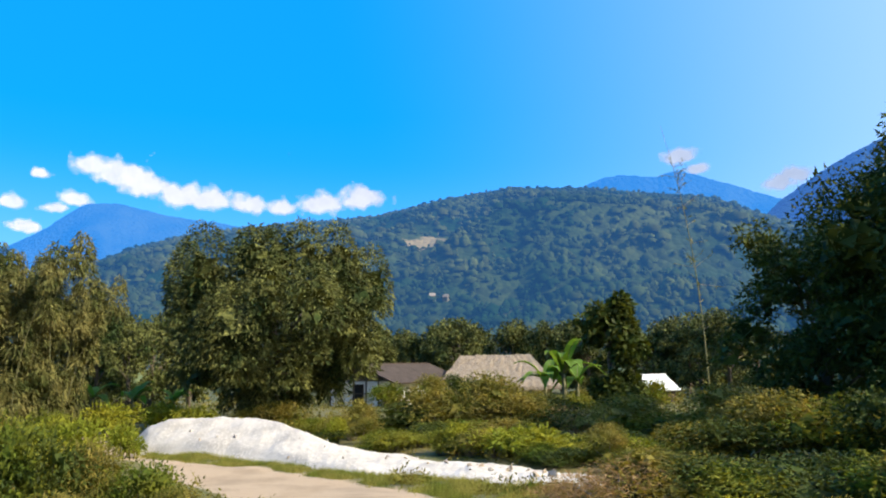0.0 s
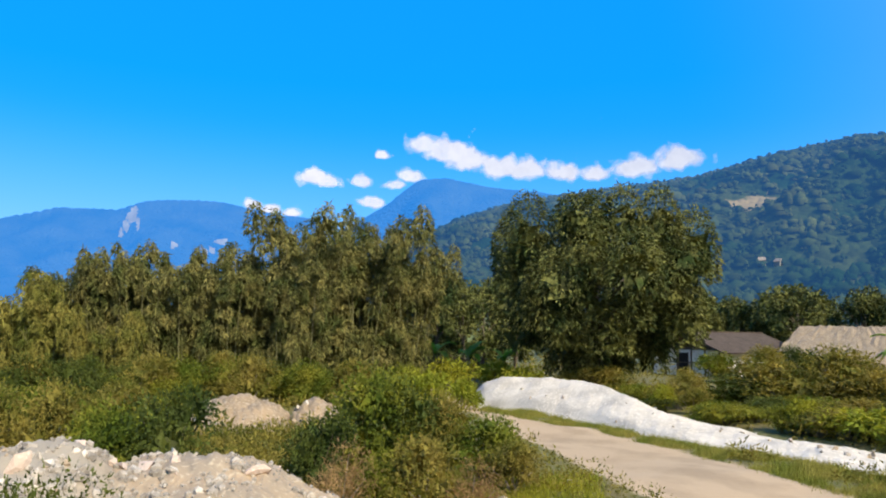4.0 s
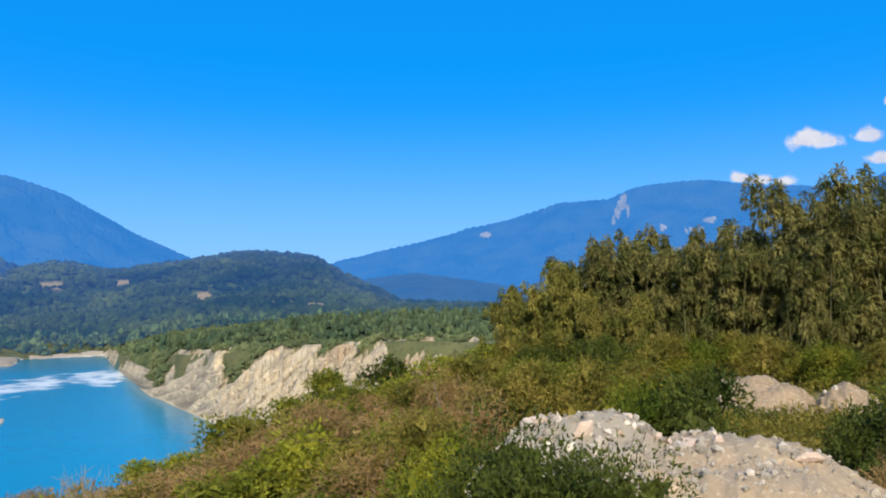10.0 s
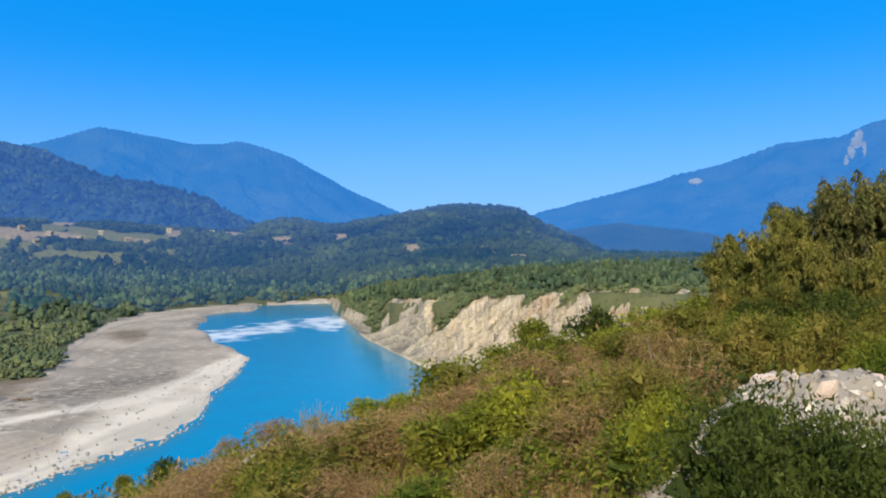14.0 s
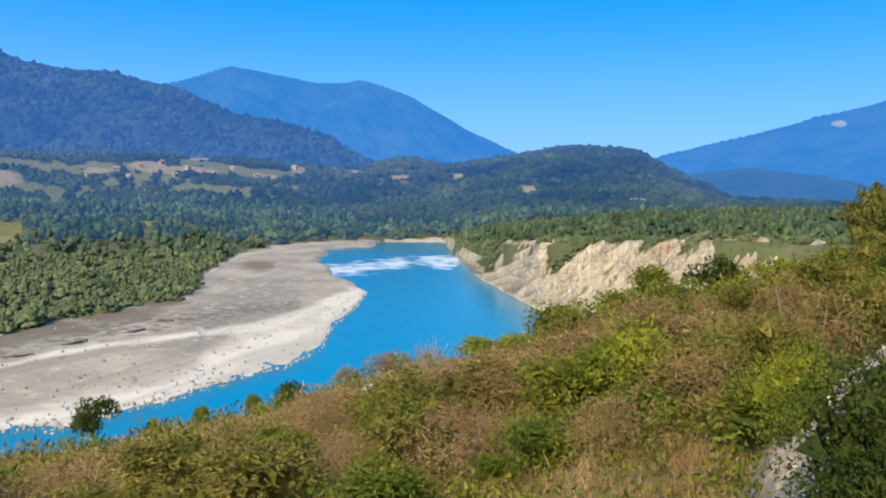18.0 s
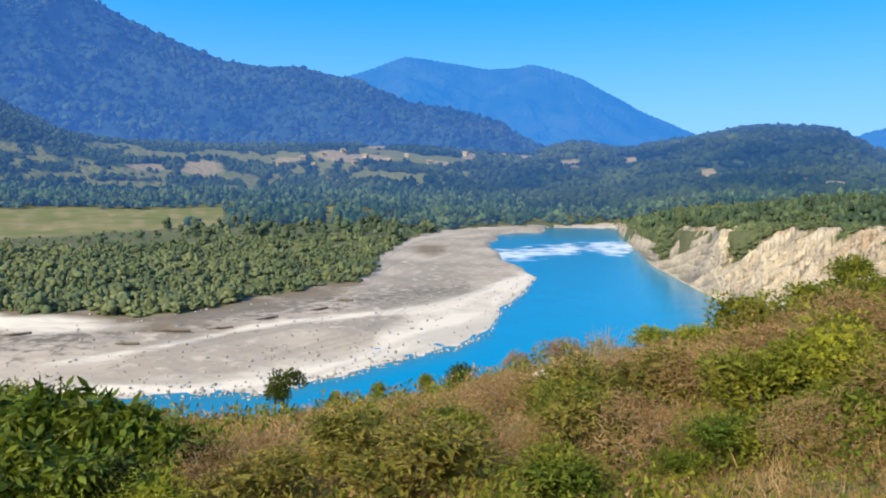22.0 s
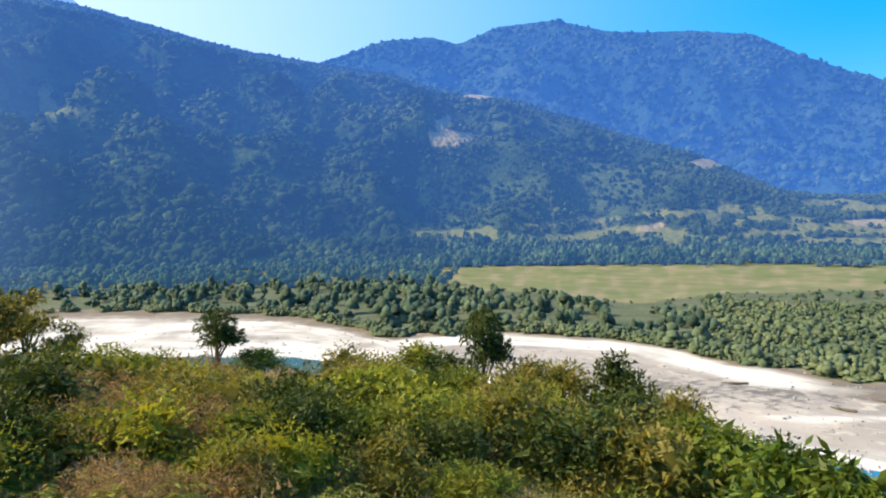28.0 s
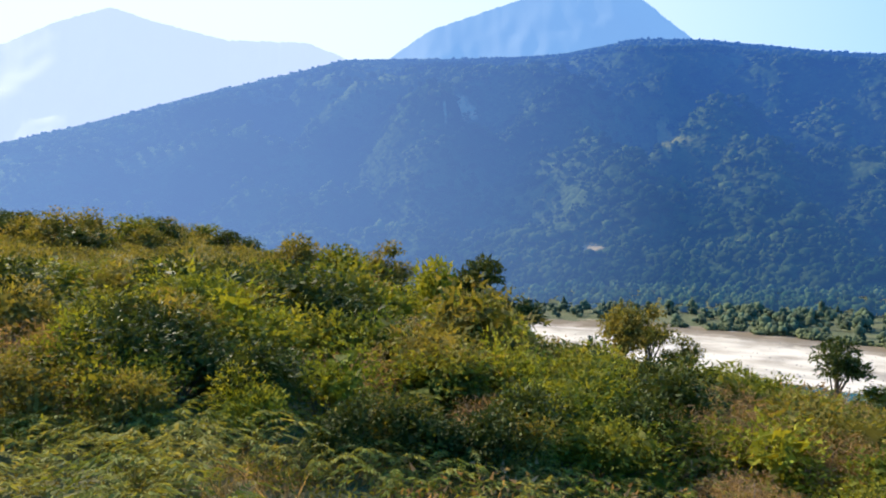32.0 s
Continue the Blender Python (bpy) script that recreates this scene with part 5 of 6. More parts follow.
    plant((CLOSE if r_ < 24 else LOW)[("eeeeeace" if 82 < az < 120 else "acdeeeca")[rs.randint(8)]], az, r_, sc, 1.05 * tall / (1.75 * sc))
for k in range(46):
    az, r_ = rs.uniform(130, 160), rs.uniform(15, 34)
    plant(LOW["aacddabc"[rs.randint(8)]], az, r_, rs.uniform(0.6, 1.05), rs.uniform(0.75, 1.1))

# ---- bamboo, the great tree and the trees of the terrace ----


def make_bamboo(label, h, w, culms, n_leaves, mat, seed, group=G2, low=0.25, arch=1.0, tuft=1.0):
    """A bamboo clump: arching culms and drooping sprays of narrow leaves."""
    rs = np.random.RandomState(seed)
    ob = thing("bamboo_clump", label, "bamboo", group=group)
    lp = []
    for k in range(culms):
        a, d = rs.uniform(0, 6.28), rs.uniform(0.05, 0.30) * w
        o = np.array((math.cos(a), math.sin(a), 0))
        hh = h * rs.uniform(0.72, 1.0)
        lean = rs.uniform(0.06, 0.36) * w * arch
        pts = [tuple(o * (d + lean * t ** 2.2) + np.array((0, 0, hh * (t - 0.10 * t ** 4) - 0.3))) for t in (0, 0.2, 0.4, 0.6, 0.8, 0.93, 1.0)]
        v, f = tube(pts, [0.036, 0.035, 0.032, 0.026, 0.018, 0.010, 0.005], 5)
        part("culm", data("culm", v, f, M_CULM, True), ob)
        for t in (low, low + 0.14, 0.5, 0.62, 0.74, 0.86, 0.97):
            c = o * (d + lean * t ** 2.2) + np.array((0, 0, hh * (t - 0.10 * t ** 4)))
            q = w * rs.uniform(0.055, 0.115) * tuft * (1.1 - 0.35 * t)
            lp.append((tuple(c + rs.normal(size=3) * 0.10 * w * np.array((1, 1, 0.4))), (q, q, q * rs.uniform(1.5, 2.8))))
    v, f = crown(rs, lp, n_leaves * 2, 0.22, 0.26, droop=1.5, spread=0.5, shell=0.72, core=6)
    part("foliage", data("foliage", v, f, mat), ob)
    return ob


def place(ob, az, r, width, height_m, turn):
    ob.matrix_basis = on_ground(az, r, 0, turn) @ Matrix.Diagonal((width, width, height_m, 1))
    return ob


bam_a = make_bamboo("tall olive-green bamboo clump with drooping leaf sprays", 8.0, 4.6, 12, 12500, L_BAMBOO, 301, low=0.16, arch=1.55, tuft=1.15)
bam_b = make_bamboo("dense bamboo clump with visible thin pale culms", 6.4, 3.4, 15, 9500, L_BAMBOO, 302, low=0.3)
bam_c = make_bamboo("low yellowing bamboo clump at the grove's edge", 4.6, 3.2, 11, 6500, L_BAMBOO2, 303, low=0.15)
GROVE = [("a", 30.6, 35, 1.0, 8.7), ("a", 34.6, 34, 1.0, 8.6), ("a", 27.4, 36, 0.9, 8.0), ("b", 37.6, 34, 1.05, 7.6), ("b", 40.4, 33, 1.0, 5.6), ("b", 43.4, 33, 0.95, 5.9), ("b", 46.4, 33, 0.95, 6.3), ("b", 49.0, 33, 0.9, 5.4), ("b", 51.2, 33.5, 0.85, 5.0),
         ("c", 54.2, 33, 0.95, 3.2), ("c", 56.6, 33, 0.75, 1.4), ("c", 52.6, 32, 0.7, 2.6), ("a", 32.6, 38, 0.9, 8.2), ("b", 36.0, 32, 0.8, 5.0), ("c", 47.6, 31, 0.55, 0.8), ("c", 50.5, 31, 0.5, 0.5)]
first = {}
for kd, az, r_, wd, top in GROVE:
    proto, h0 = {"a": (bam_a, 7.4), "b": (bam_b, 6.0), "c": (bam_c, 4.3)}[kd]
    tall = (EYE + r_ * math.tan(radians(top)) - ground_at(az, r_)) / h0
    m = on_ground(az, r_, 0, az * 53 % 360) @ Matrix.Diagonal((wd, wd, tall, 1))
    ob = copy_thing(proto, m) if kd in first else proto
    ob.matrix_basis = m
    first[kd] = 1


def make_tree(name, label, h, w, trunk, lumps, n_leaves, length, width, mat, seed, droop=0.4, low=0.3, spread=0.8, group="", tall=1.15, shell=0.62, lump=(0.075, 0.14), inner=0.1, waist=0.0):
    """A tree: tapered trunk, limbs and a crown of many leafy lumps."""
    rs = np.random.RandomState(seed)
    ob = thing(name, label, "tree", group=group)
    v, f = tube([(0, 0, -0.5), (0.02 * h, 0, h * 0.2), (0, 0.02 * h, h * 0.45), (0.02 * h, 0, h * 0.8)], [trunk * 1.3, trunk, trunk * 0.75, trunk * 0.2], 9)
    part("trunk", data("trunk", v, f, M_BARK, True), ob)
    lp = []
    for k in range(lumps):
        z = h * (low + (0.95 - low) * rs.uniform(0, 1) ** 0.8)
        rim = 0.5 * w * math.sqrt(max(0.05, 1 - ((z / h - 0.52) / 0.56) ** 2))
        rim *= min(1.0, 1 - waist + waist * (z / h) / 0.42)
        a, d = rs.uniform(0, 6.28), rim * math.sqrt(rs.uniform(inner, 1)) * rs.uniform(0.78, 0.96)
        q = w * rs.uniform(*lump)
        lp.append(((d * math.cos(a), d * math.sin(a), z - 0.02 * h), (q, q, q * tall * rs.uniform(0.7, 1.3))))
    for k in range(0, lumps, 3):
        c = np.array(lp[k][0])
        s0 = np.array((0.01 * h, 0.01 * h, min(c[2] * 0.6, h * 0.6)))
        v, f = tube([tuple(s0), tuple((s0 + c) / 2 + np.array((0, 0, 0.06 * h))), tuple(c)], [trunk * 0.35, trunk * 0.22, trunk * 0.06], 5)
        part("limb", data("limb", v, f, M_BARK, True), ob)
    v, f = crown(rs, lp, n_leaves, length, width, droop, spread, shell)
    part("crown", data("crown", v, f, mat), ob)
    return ob


L_GREAT = leaf_mat("drooping_olive_leaves", (0.026, 0.045, 0.012), (0.142, 0.146, 0.042), islands=0.6, scale=0.6, trans=0.15)
great = make_tree("great_tree", "large spreading tree with drooping olive-green leaf sprays", 8.25, 11.4, 0.38, 100, 95000, 0.19, 0.42, L_GREAT, 311, droop=1.0, low=0.14, spread=0.5, tall=1.7, shell=0.80, lump=(0.055, 0.115), inner=0.3, waist=0.8)
great.matrix_basis = on_ground(13.0, 36.5)
dark = make_tree("dark_tree", "tall dark green broadleaf tree at the terrace's edge", 10.3, 11.5, 0.34, 130, 60000, 0.19, 0.5, L_DARK, 312, low=0.10, lump=(0.085, 0.15))
dark.matrix_basis = on_ground(-37.6, 28.5)
dark2 = make_tree("dark_tree", "dark green round tree beside the brush", 8.0, 7.4, 0.22, 70, 22000, 0.19, 0.5, L_DARK, 313, low=0.08)
dark2.matrix_basis = on_ground(-27.0, 31)
broad = make_tree("broadleaf_tree", "dark broadleaf tree with large glossy leaves", 6.6, 4.0, 0.13, 48, 5200, 0.36, 0.6, L_DARK, 314, low=0.06, droop=0.7)
broad.matrix_basis = on_ground(-12.6, 41)
MIDTREES = [(21.5, 54, 4.5, 3.6), (25, 52, 4.5, 4.4), (23, 50, 4, 2.8), (28.5, 54, 4.6, 4.2), (19, 56, 4.6, 3.4), (24, 62, 4.6, 4.2), (20.5, 70, 5.2, 4.0), (26.2, 58, 4.2, 2.6), (2.5, 75, 6, 2.6), (-1.5, 80, 6.5, 3.0), (-5, 85, 6.5, 3.4), (-8, 82, 6, 3.2), (-16, 70, 6, 2.8), (-19, 64, 5.6, 2.6), (5.5, 70, 5, 2.2), (-11, 75, 6, 3.0), (-21, 60, 5.5, 3.2)]
mid_tree = make_tree("village_tree", "green village tree behind the huts", 6.0, 5.4, 0.16, 40, 4500, 0.30, 0.45, L_GREAT, 315, low=0.15, group="trees behind the huts")
q = np.random.RandomState(316)
MIDTREES += [(q.uniform(-23, 9), q.uniform(66, 100), q.uniform(5, 8), q.uniform(1.6, 3.4)) for k in range(26)]
for k, (az, r_, wd, top) in enumerate(MIDTREES):
    m = on_ground(az, r_, 0, az * 31 % 360) @ Matrix.Diagonal((wd / 5.4, wd / 5.4, (EYE + r_ * math.tan(radians(top))) / 5.9, 1))
    ob = copy_thing(mid_tree, m) if k else mid_tree
    ob.matrix_basis = m

# banana plants


def make_banana(label, h, n, seed):
    rs = np.random.RandomState(seed)
    ob = thing("banana_plant", label, "banana", group="banana plants by the huts")
    v, f = tube([(0, 0, -0.3), (0.03, 0, h * 0.3), (0.0, 0.02, h * 0.55)], [0.13, 0.11, 0.07], 8)
    part("stem", data("stem", v, f, M_CULM, True), ob)
    for k in range(n):
        a, up = rs.uniform(0, 6.28), rs.uniform(0.55, 1.5)
        o, sd = np.array((math.cos(a), math.sin(a), 0)), np.array((-math.sin(a), math.cos(a), 0))
        ln, pts = h * rs.uniform(0.42, 0.6), []
        for t in np.linspace(0, 1, 7):
            c = np.array((0, 0, h * 0.52)) + o * ln * t * 0.75 + np.array((0, 0, ln * (up * t - 0.85 * t * t)))
            wd = 0.26 * math.sin(math.pi * min(1, 0.12 + 0.88 * t)) + 0.02
            pts += [c - sd * wd, c + np.array((0, 0, -0.05)), c + sd * wd]
        f = [[3 * i + j, 3 * i + j + 1, 3 * i + j + 4, 3 * i + j + 3] for i in range(6) for j in (0, 1)]
        leaf = part("leaf", data("leaf", np.array(pts), f, L_BANANA), ob)
        v, f = tube([tuple(p + np.array((0, 0, -0.02))) for p in pts[1::3]], [0.03, 0.027, 0.024, 0.02, 0.015, 0.01, 0.004], 4)
        part("midrib", data("midrib", v, f, M_CULM), leaf)
    return ob


for k, (az, r_, h) in enumerate([(-9.0, 36, 4.5), (-7.6, 37, 3.9), (-10.0, 37, 3.6), (22.6, 40, 2.6), (25.2, 41, 2.8), (19.9, 42, 2.2)]):
    make_banana("banana plant with broad torn upright leaves", h, 8, 320 + k).matrix_basis = on_ground(az, r_)

# the tall bare bamboo pole with twigs
pole = thing("bare_bamboo", "tall thin half-bare bamboo stem with few twigs", "bamboo", on_ground(-19.4, 40))
rs = np.random.RandomState(330)
top = polar(np.array(-17.2), np.array(40.0)) - polar(np.array(-19.4), np.array(40.0))
line = [tuple(top * t ** 2.5 + np.array((0, 0, 15.8 * t - 0.4))) for t in np.linspace(0, 1, 10)]
v, f = tube(line, [0.05 * (1 - 0.9 * t) for t in np.linspace(0, 1, 10)], 5)
part("culm", data("culm", v, f, M_CULM, True), pole)
tw, tp, td = [], [], []
for k in range(46):
    t = rs.uniform(0.3, 0.86)
    c = np.array(top) * t ** 2.5 + np.array((0, 0, 15.8 * t - 0.4))
    e = c + rs.normal(size=3) * np.array((0.5, 0.5, 0.2)) + np.array((0, 0, 0.35))
    tw.append(tube([tuple(c), tuple(e)], [0.012, 0.004], 4))
    for j in range(7):
        tp.append(c + (e - c) * rs.uniform(0.4, 1)), td.append(rs.normal(size=3) + np.array((0, 0, -0.6)))
v, f = join(tw)
part("twig", data("twig", v, f, M_TWIG), pole)["kind"] = "stuff"
v, f = leaves(rs, np.array(tp), np.array(td), 0.2, 0.2)
part("foliage", data("foliage", v, f, L_BAMBOO2), pole)

# ---- huts ----
M_PLASTER = surface("weathered_plaster", (0.80, 0.76, 0.69), (0.68, 0.63, 0.56), 2.0, c3=(0.48, 0.42, 0.34), bump=0.3, dist=0.02)
M_TIMBER = surface("dark_timber", (0.06, 0.045, 0.035), (0.10, 0.075, 0.055), 5, bump=0.4, dist=0.01)
M_DARKROOF = surface("dark_sheet_roof", (0.055, 0.042, 0.035), (0.08, 0.062, 0.05), 1.5, c3=(0.10, 0.08, 0.065), spec=0.1, bump=0.3, dist=0.03)
M_THATCH = surface("grey_thatch", (0.29, 0.225, 0.155), (0.21, 0.165, 0.12), 2.5, c3=(0.38, 0.33, 0.26), bump=0.9, dist=0.06)
M_TIN = surface("sunlit_tin_sheet", (0.70, 0.72, 0.74), (0.60, 0.62, 0.64), 1.5, 0.35, 0.1)
M_MAT = surface("woven_bamboo_wall", (0.42, 0.36, 0.24), (0.34, 0.28, 0.18), 6, c3=(0.28, 0.22, 0.14), bump=0.4, dist=0.02)
# near-black colour stands in for the shade inside doorways and windows
M_OPENING_SHADE = surface("painted_interior_shade", (0.012, 0.010, 0.010), (0.02, 0.016, 0.014), 3, bump=0)


def box(x0, x1, y0, y1, z0, z1):
    v = np.array([(x, y, z) for x in (x0, x1) for y in (y0, y1) for z in (z0, z1)])
    return v, np.array([[0, 1, 3, 2], [4, 6, 7, 5], [0, 4, 5, 1], [2, 3, 7, 6], [0, 2, 6, 4], [1, 5, 7, 3]])


def slab(a, b, c, d, th):
    """A thick sheet over four corners."""
    q = np.array((a, b, c, d), float)
    n = np.cross(q[1] - q[0], q[3] - q[0])
    n = n / np.linalg.norm(n) * th
    return np.concatenate([q, q + n]), np.array([[3, 2, 1, 0], [4, 5, 6, 7], [0, 1, 5, 4], [1, 2, 6, 5], [2, 3, 7, 6], [3, 0, 4, 7]])


def put(name, vf, mat, parent, label=""):
    return part(name, data(name, vf[0], vf[1], mat), parent, label)


def make_hut(label, az, r, turn, length, width, eave, ridge_z, roof_mat, wall_mat, over=0.5):
    """A gabled hut: x runs along the ridge from the gable that faces the viewer."""
    ob = thing("hut", label, "hut", on_ground(az, r, 0, turn), group="huts of the village")
    w = width / 2
    for nm, b in (("wall", box(0, 0.12, -w, w, -0.3, eave)), ("wall", box(length - 0.12, length, -w, w, -0.3, eave)), ("wall", box(0.12, length - 0.12, -w, -w + 0.12, -0.3, eave)), ("wall", box(0.12, length - 0.12, w - 0.12, w, -0.3, eave))):
        put(nm, b, wall_mat, ob)
    for x in (0.0, length - 0.1):
        g = np.array([(x, -w, eave), (x, w, eave), (x, 0, ridge_z), (x, 0.001, ridge_z), (x + 0.1, -w, eave), (x + 0.1, w, eave), (x + 0.1, 0, ridge_z), (x + 0.1, 0.001, ridge_z)])
        put("gable", (g, np.array([[0, 1, 3, 2], [5, 4, 6, 7], [0, 4, 5, 1], [0, 2, 6, 4], [1, 5, 7, 3]])), M_TIMBER, ob, "dark board gable")
    k = (ridge_z - eave) / w
    for s in (-1, 1):
        lo = eave - k * over
        c = [(-over, s * (w + over), lo), (length + over, s * (w + over), lo), (length + over, 0, ridge_z), (-over, 0, ridge_z)]
        put("roof", slab(*(c if s < 0 else c[::-1]), 0.09), roof_mat, ob)
    put("ridge_cap", box(-over, length + over, -0.12, 0.12, ridge_z + 0.02, ridge_z + 0.13), roof_mat, ob)
    for y in np.linspace(-w + 0.05, w - 0.05, 6):
        put("post", box(-0.06, 0.0, y - 0.045, y + 0.045, -0.3, eave), M_TIMBER, ob)
    for z in (0.9, eave - 0.05):
        put("rail", box(-0.05, 0.0, -w, w, z - 0.04, z + 0.04), M_TIMBER, ob)
    door = put("door", box(-0.03, 0.06, -0.1 * w, 0.22 * w, -0.2, 1.55), M_OPENING_SHADE, ob, "near-black panel standing in for a shaded doorway")
    for y in (-0.1 * w - 0.05, 0.22 * w):
        put("jamb", box(-0.07, -0.031, y, y + 0.05, -0.2, 1.6), M_TIMBER, door)
    win = put("window", box(-0.03, 0.06, -0.72 * w, -0.42 * w, 0.85, 1.4), M_OPENING_SHADE, ob, "near-black panel standing in for a shaded window")
    put("sill", box(-0.1, -0.031, -0.75 * w, -0.39 * w, 0.79, 0.85), M_TIMBER, win)
    put("mullion", box(-0.06, -0.031, -0.58 * w, -0.56 * w, 0.85, 1.4), M_TIMBER, win)
    return ob


make_hut("plastered half-timbered hut with a dark low roof", 6.5, 53, -27, 9.5, 5.2, 1.85, 2.9, M_DARKROOF, M_PLASTER, 0.7)
# thatched house with a hipped roof
th = thing("thatched_house", "thatched house with a hipped grey straw roof", "house", on_ground(-3.9, 60, 0, 92 - 3.9), group="huts of the village")
for b in (box(-4, 4, -2.6, -2.45, -0.3, 1.7), box(-4, 4, 2.45, 2.6, -0.3, 1.7), box(-4, -3.85, -2.45, 2.45, -0.3, 1.7), box(3.85, 4, -2.45, 2.45, -0.3, 1.7)):
    put("wall", b, M_MAT, th)


def thatch(corners, seed):
    """A sagging straw slope with a ragged lower edge, from two eave and two ridge corners."""
    e0, e1, r1, r0 = (np.array(c, float) for c in corners)
    q = np.random.RandomState(seed)
    nu, nv, th_ = 30, 9, 0.28
    top = []
    for i in range(nu + 1):
        for j in range(nv + 1):
            u, v_ = i / nu, j / nv
            p = (e0 * (1 - u) + e1 * u) * (1 - v_) + (r0 * (1 - u) + r1 * u) * v_
            p = p + np.array((0, 0, q.normal() * 0.04 - 0.10 * math.sin(math.pi * v_) - (q.uniform(0, 0.22) if j == 0 else 0)))
            top.append(p)
    top = np.array(top)
    v_ = np.concatenate([top, top - np.array((0, 0, th_))])
    n, m = len(top), nv + 1
    f = [[i * m + j, (i + 1) * m + j, (i + 1) * m + j + 1, i * m + j + 1] for i in range(nu) for j in range(nv)]
    f += [[n + i * m + j, n + i * m + j + 1, n + (i + 1) * m + j + 1, n + (i + 1) * m + j] for i in range(nu) for j in range(nv)]
    f += [[i * m, n + i * m, n + (i + 1) * m, (i + 1) * m] for i in range(nu)]
    return v_, np.array(f)


A, B, C, D, R0, R1 = (-4.8, -3.4, 1.25), (4.8, -3.4, 1.25), (4.8, 3.4, 1.25), (-4.8, 3.4, 1.25), (-2.8, 0, 3.55), (2.8, 0, 3.55)
for k, cs in enumerate(((A, B, R1, R0), (B, C, R1, R1), (C, D, R0, R1), (D, A, R0, R0))):
    put("thatch", thatch(cs, 340 + k), M_THATCH, th)
make_hut("small dark shed with a bright tin roof", -14.3, 51, -62, 2.4, 2.2, 1.0, 1.8, M_TIN, M_TIMBER, 0.25)
# lean-to shelters and a dark fence under the bamboo
sh2 = thing("shelter", "small dark shelter with a patched tin roof", "shed", on_ground(29.6, 46, 0, 110), group="huts of the village")
for x in (-1.2, 1.2):
    for y in (-0.9, 0.9):
        put("post", box(x - 0.06, x + 0.06, y - 0.06, y + 0.06, -0.2, 1.5), M_TIMBER, sh2)
put("wall", box(-1.1, 1.1, 0.8, 0.88, 0, 1.3), M_TIMBER, sh2)
put("roof", slab((-1.6, -1.3, 1.45), (1.6, -1.3, 1.45), (1.6, 1.3, 1.8), (-1.6, 1.3, 1.8), 0.06), M_TIN, sh2)
fence = thing("fence", "dark board fence under the bamboo", "fence", on_ground(24.6, 43, 0, 108))
rs = np.random.RandomState(350)
for k in range(26):
    x = -2.6 + k * 0.2
    h = rs.uniform(0.95, 1.25)
    put("board", box(x, x + 0.17, -0.02, 0.02, -0.1, h), M_TIMBER, fence)
for z in (0.3, 0.8):
    put("rail", box(-2.7, 2.7, 0.021, 0.07, z - 0.04, z + 0.04), M_TIMBER, fence)

# ---- heaps of sand and rubble ----
M_RUBBLE = surface("sandy_rubble", (0.37, 0.275, 0.18), (0.29, 0.235, 0.17), 1.6, c3=(0.46, 0.37, 0.26), bump=0.5, dist=0.04)
blend_attribute(M_RUBBLE, "grey", (0.31, 0.27, 0.215), 0.8, 1.3, 2.0)
M_DIRT = surface("sandy_dirt", (0.32, 0.235, 0.15), (0.24, 0.18, 0.115), 1.5, c3=(0.42, 0.34, 0.25), bump=0.6, dist=0.04)
M_STONE = surface("pale_stone", (0.46, 0.415, 0.36), (0.29, 0.255, 0.215), 6, c3=(0.56, 0.51, 0.45), bump=0.6, dist=0.02, each=0.38, islands=0.3)
M_PINK = surface("pinkish_stone_slab", (0.55, 0.44, 0.37), (0.46, 0.36, 0.30), 4, c3=(0.62, 0.52, 0.45), bump=0.4, dist=0.02)


def heap(name, label, az0, az1, near, far, crest, mat, seed, lump=0.08, scale=1.6, na=150, nr=44, peak=0.5, steep=False):
    """A heap lying between two edges, with a crest line; tables run over the azimuth."""
    ob = thing(name, label, "heap")
    a, u = np.meshgrid(np.linspace(az0, az1, na), np.linspace(0, 1, nr), indexing="ij")
    r = lut(a, near, 1.0) * (1 - u) + lut(a, far, 1.0) * u
    p = polar(a, r)
    w = np.minimum(u / peak, (1 - u) / (1 - peak))
    prof = w * (1.25 - 0.25 * w) if steep else np.sin(w * math.pi / 2) ** 1.2
    z0 = height(a, r)
    top = lut(a, crest, 0.8) * prof
    rim = np.clip(np.minimum(np.minimum(a - az0, az1 - a) / (0.06 * (az1 - az0)), 1), 0, 1) * np.clip(np.minimum(u, 1 - u) * 8, 0, 1)
    z = z0 - 0.08 + (top + lump * wave(p[..., 0], p[..., 1], scale, seed, 5) + lump * 0.5 * wave(p[..., 0], p[..., 1], scale * 0.22, seed + 1, 3)) * rim + 0.05 * rim
    f = np.array([[i * nr + j, i * nr + j + 1, (i + 1) * nr + j + 1, (i + 1) * nr + j] for i in range(na - 1) for j in range(nr - 1)])
    me = data("body", polar(a, r, z).reshape(-1, 3), f, mat, True)
    me.attributes.new("grey", "FLOAT", "POINT").data.foreach_set("value", np.asarray(np.clip((a - 44) / 6, 0, 1) * np.clip((62 - a) / 3, 0, 1), np.float32).ravel())
    part("body", me, ob)
    return ob, (a, r, z)


def stone_mesh(seed, mat, sub=1):
    bm = bmesh.new()
    bmesh.ops.create_icosphere(bm, subdivisions=sub, radius=1)
    q = random.Random(seed)
    k = [Vector((q.uniform(-1, 1), q.uniform(-1, 1), q.uniform(-1, 1))).normalized() for _ in range(7)]
    for w in bm.verts:
        n = w.co.normalized()
        w.co = n * min([1.15] + [0.62 / max(n.dot(c), 1e-3) for c in k if n.dot(c) > 0.45]) * q.uniform(0.72, 1.22)
    me = bpy.data.meshes.new("stone")
    bm.to_mesh(me)
    bm.free()
    me.materials.append(mat)
    return me


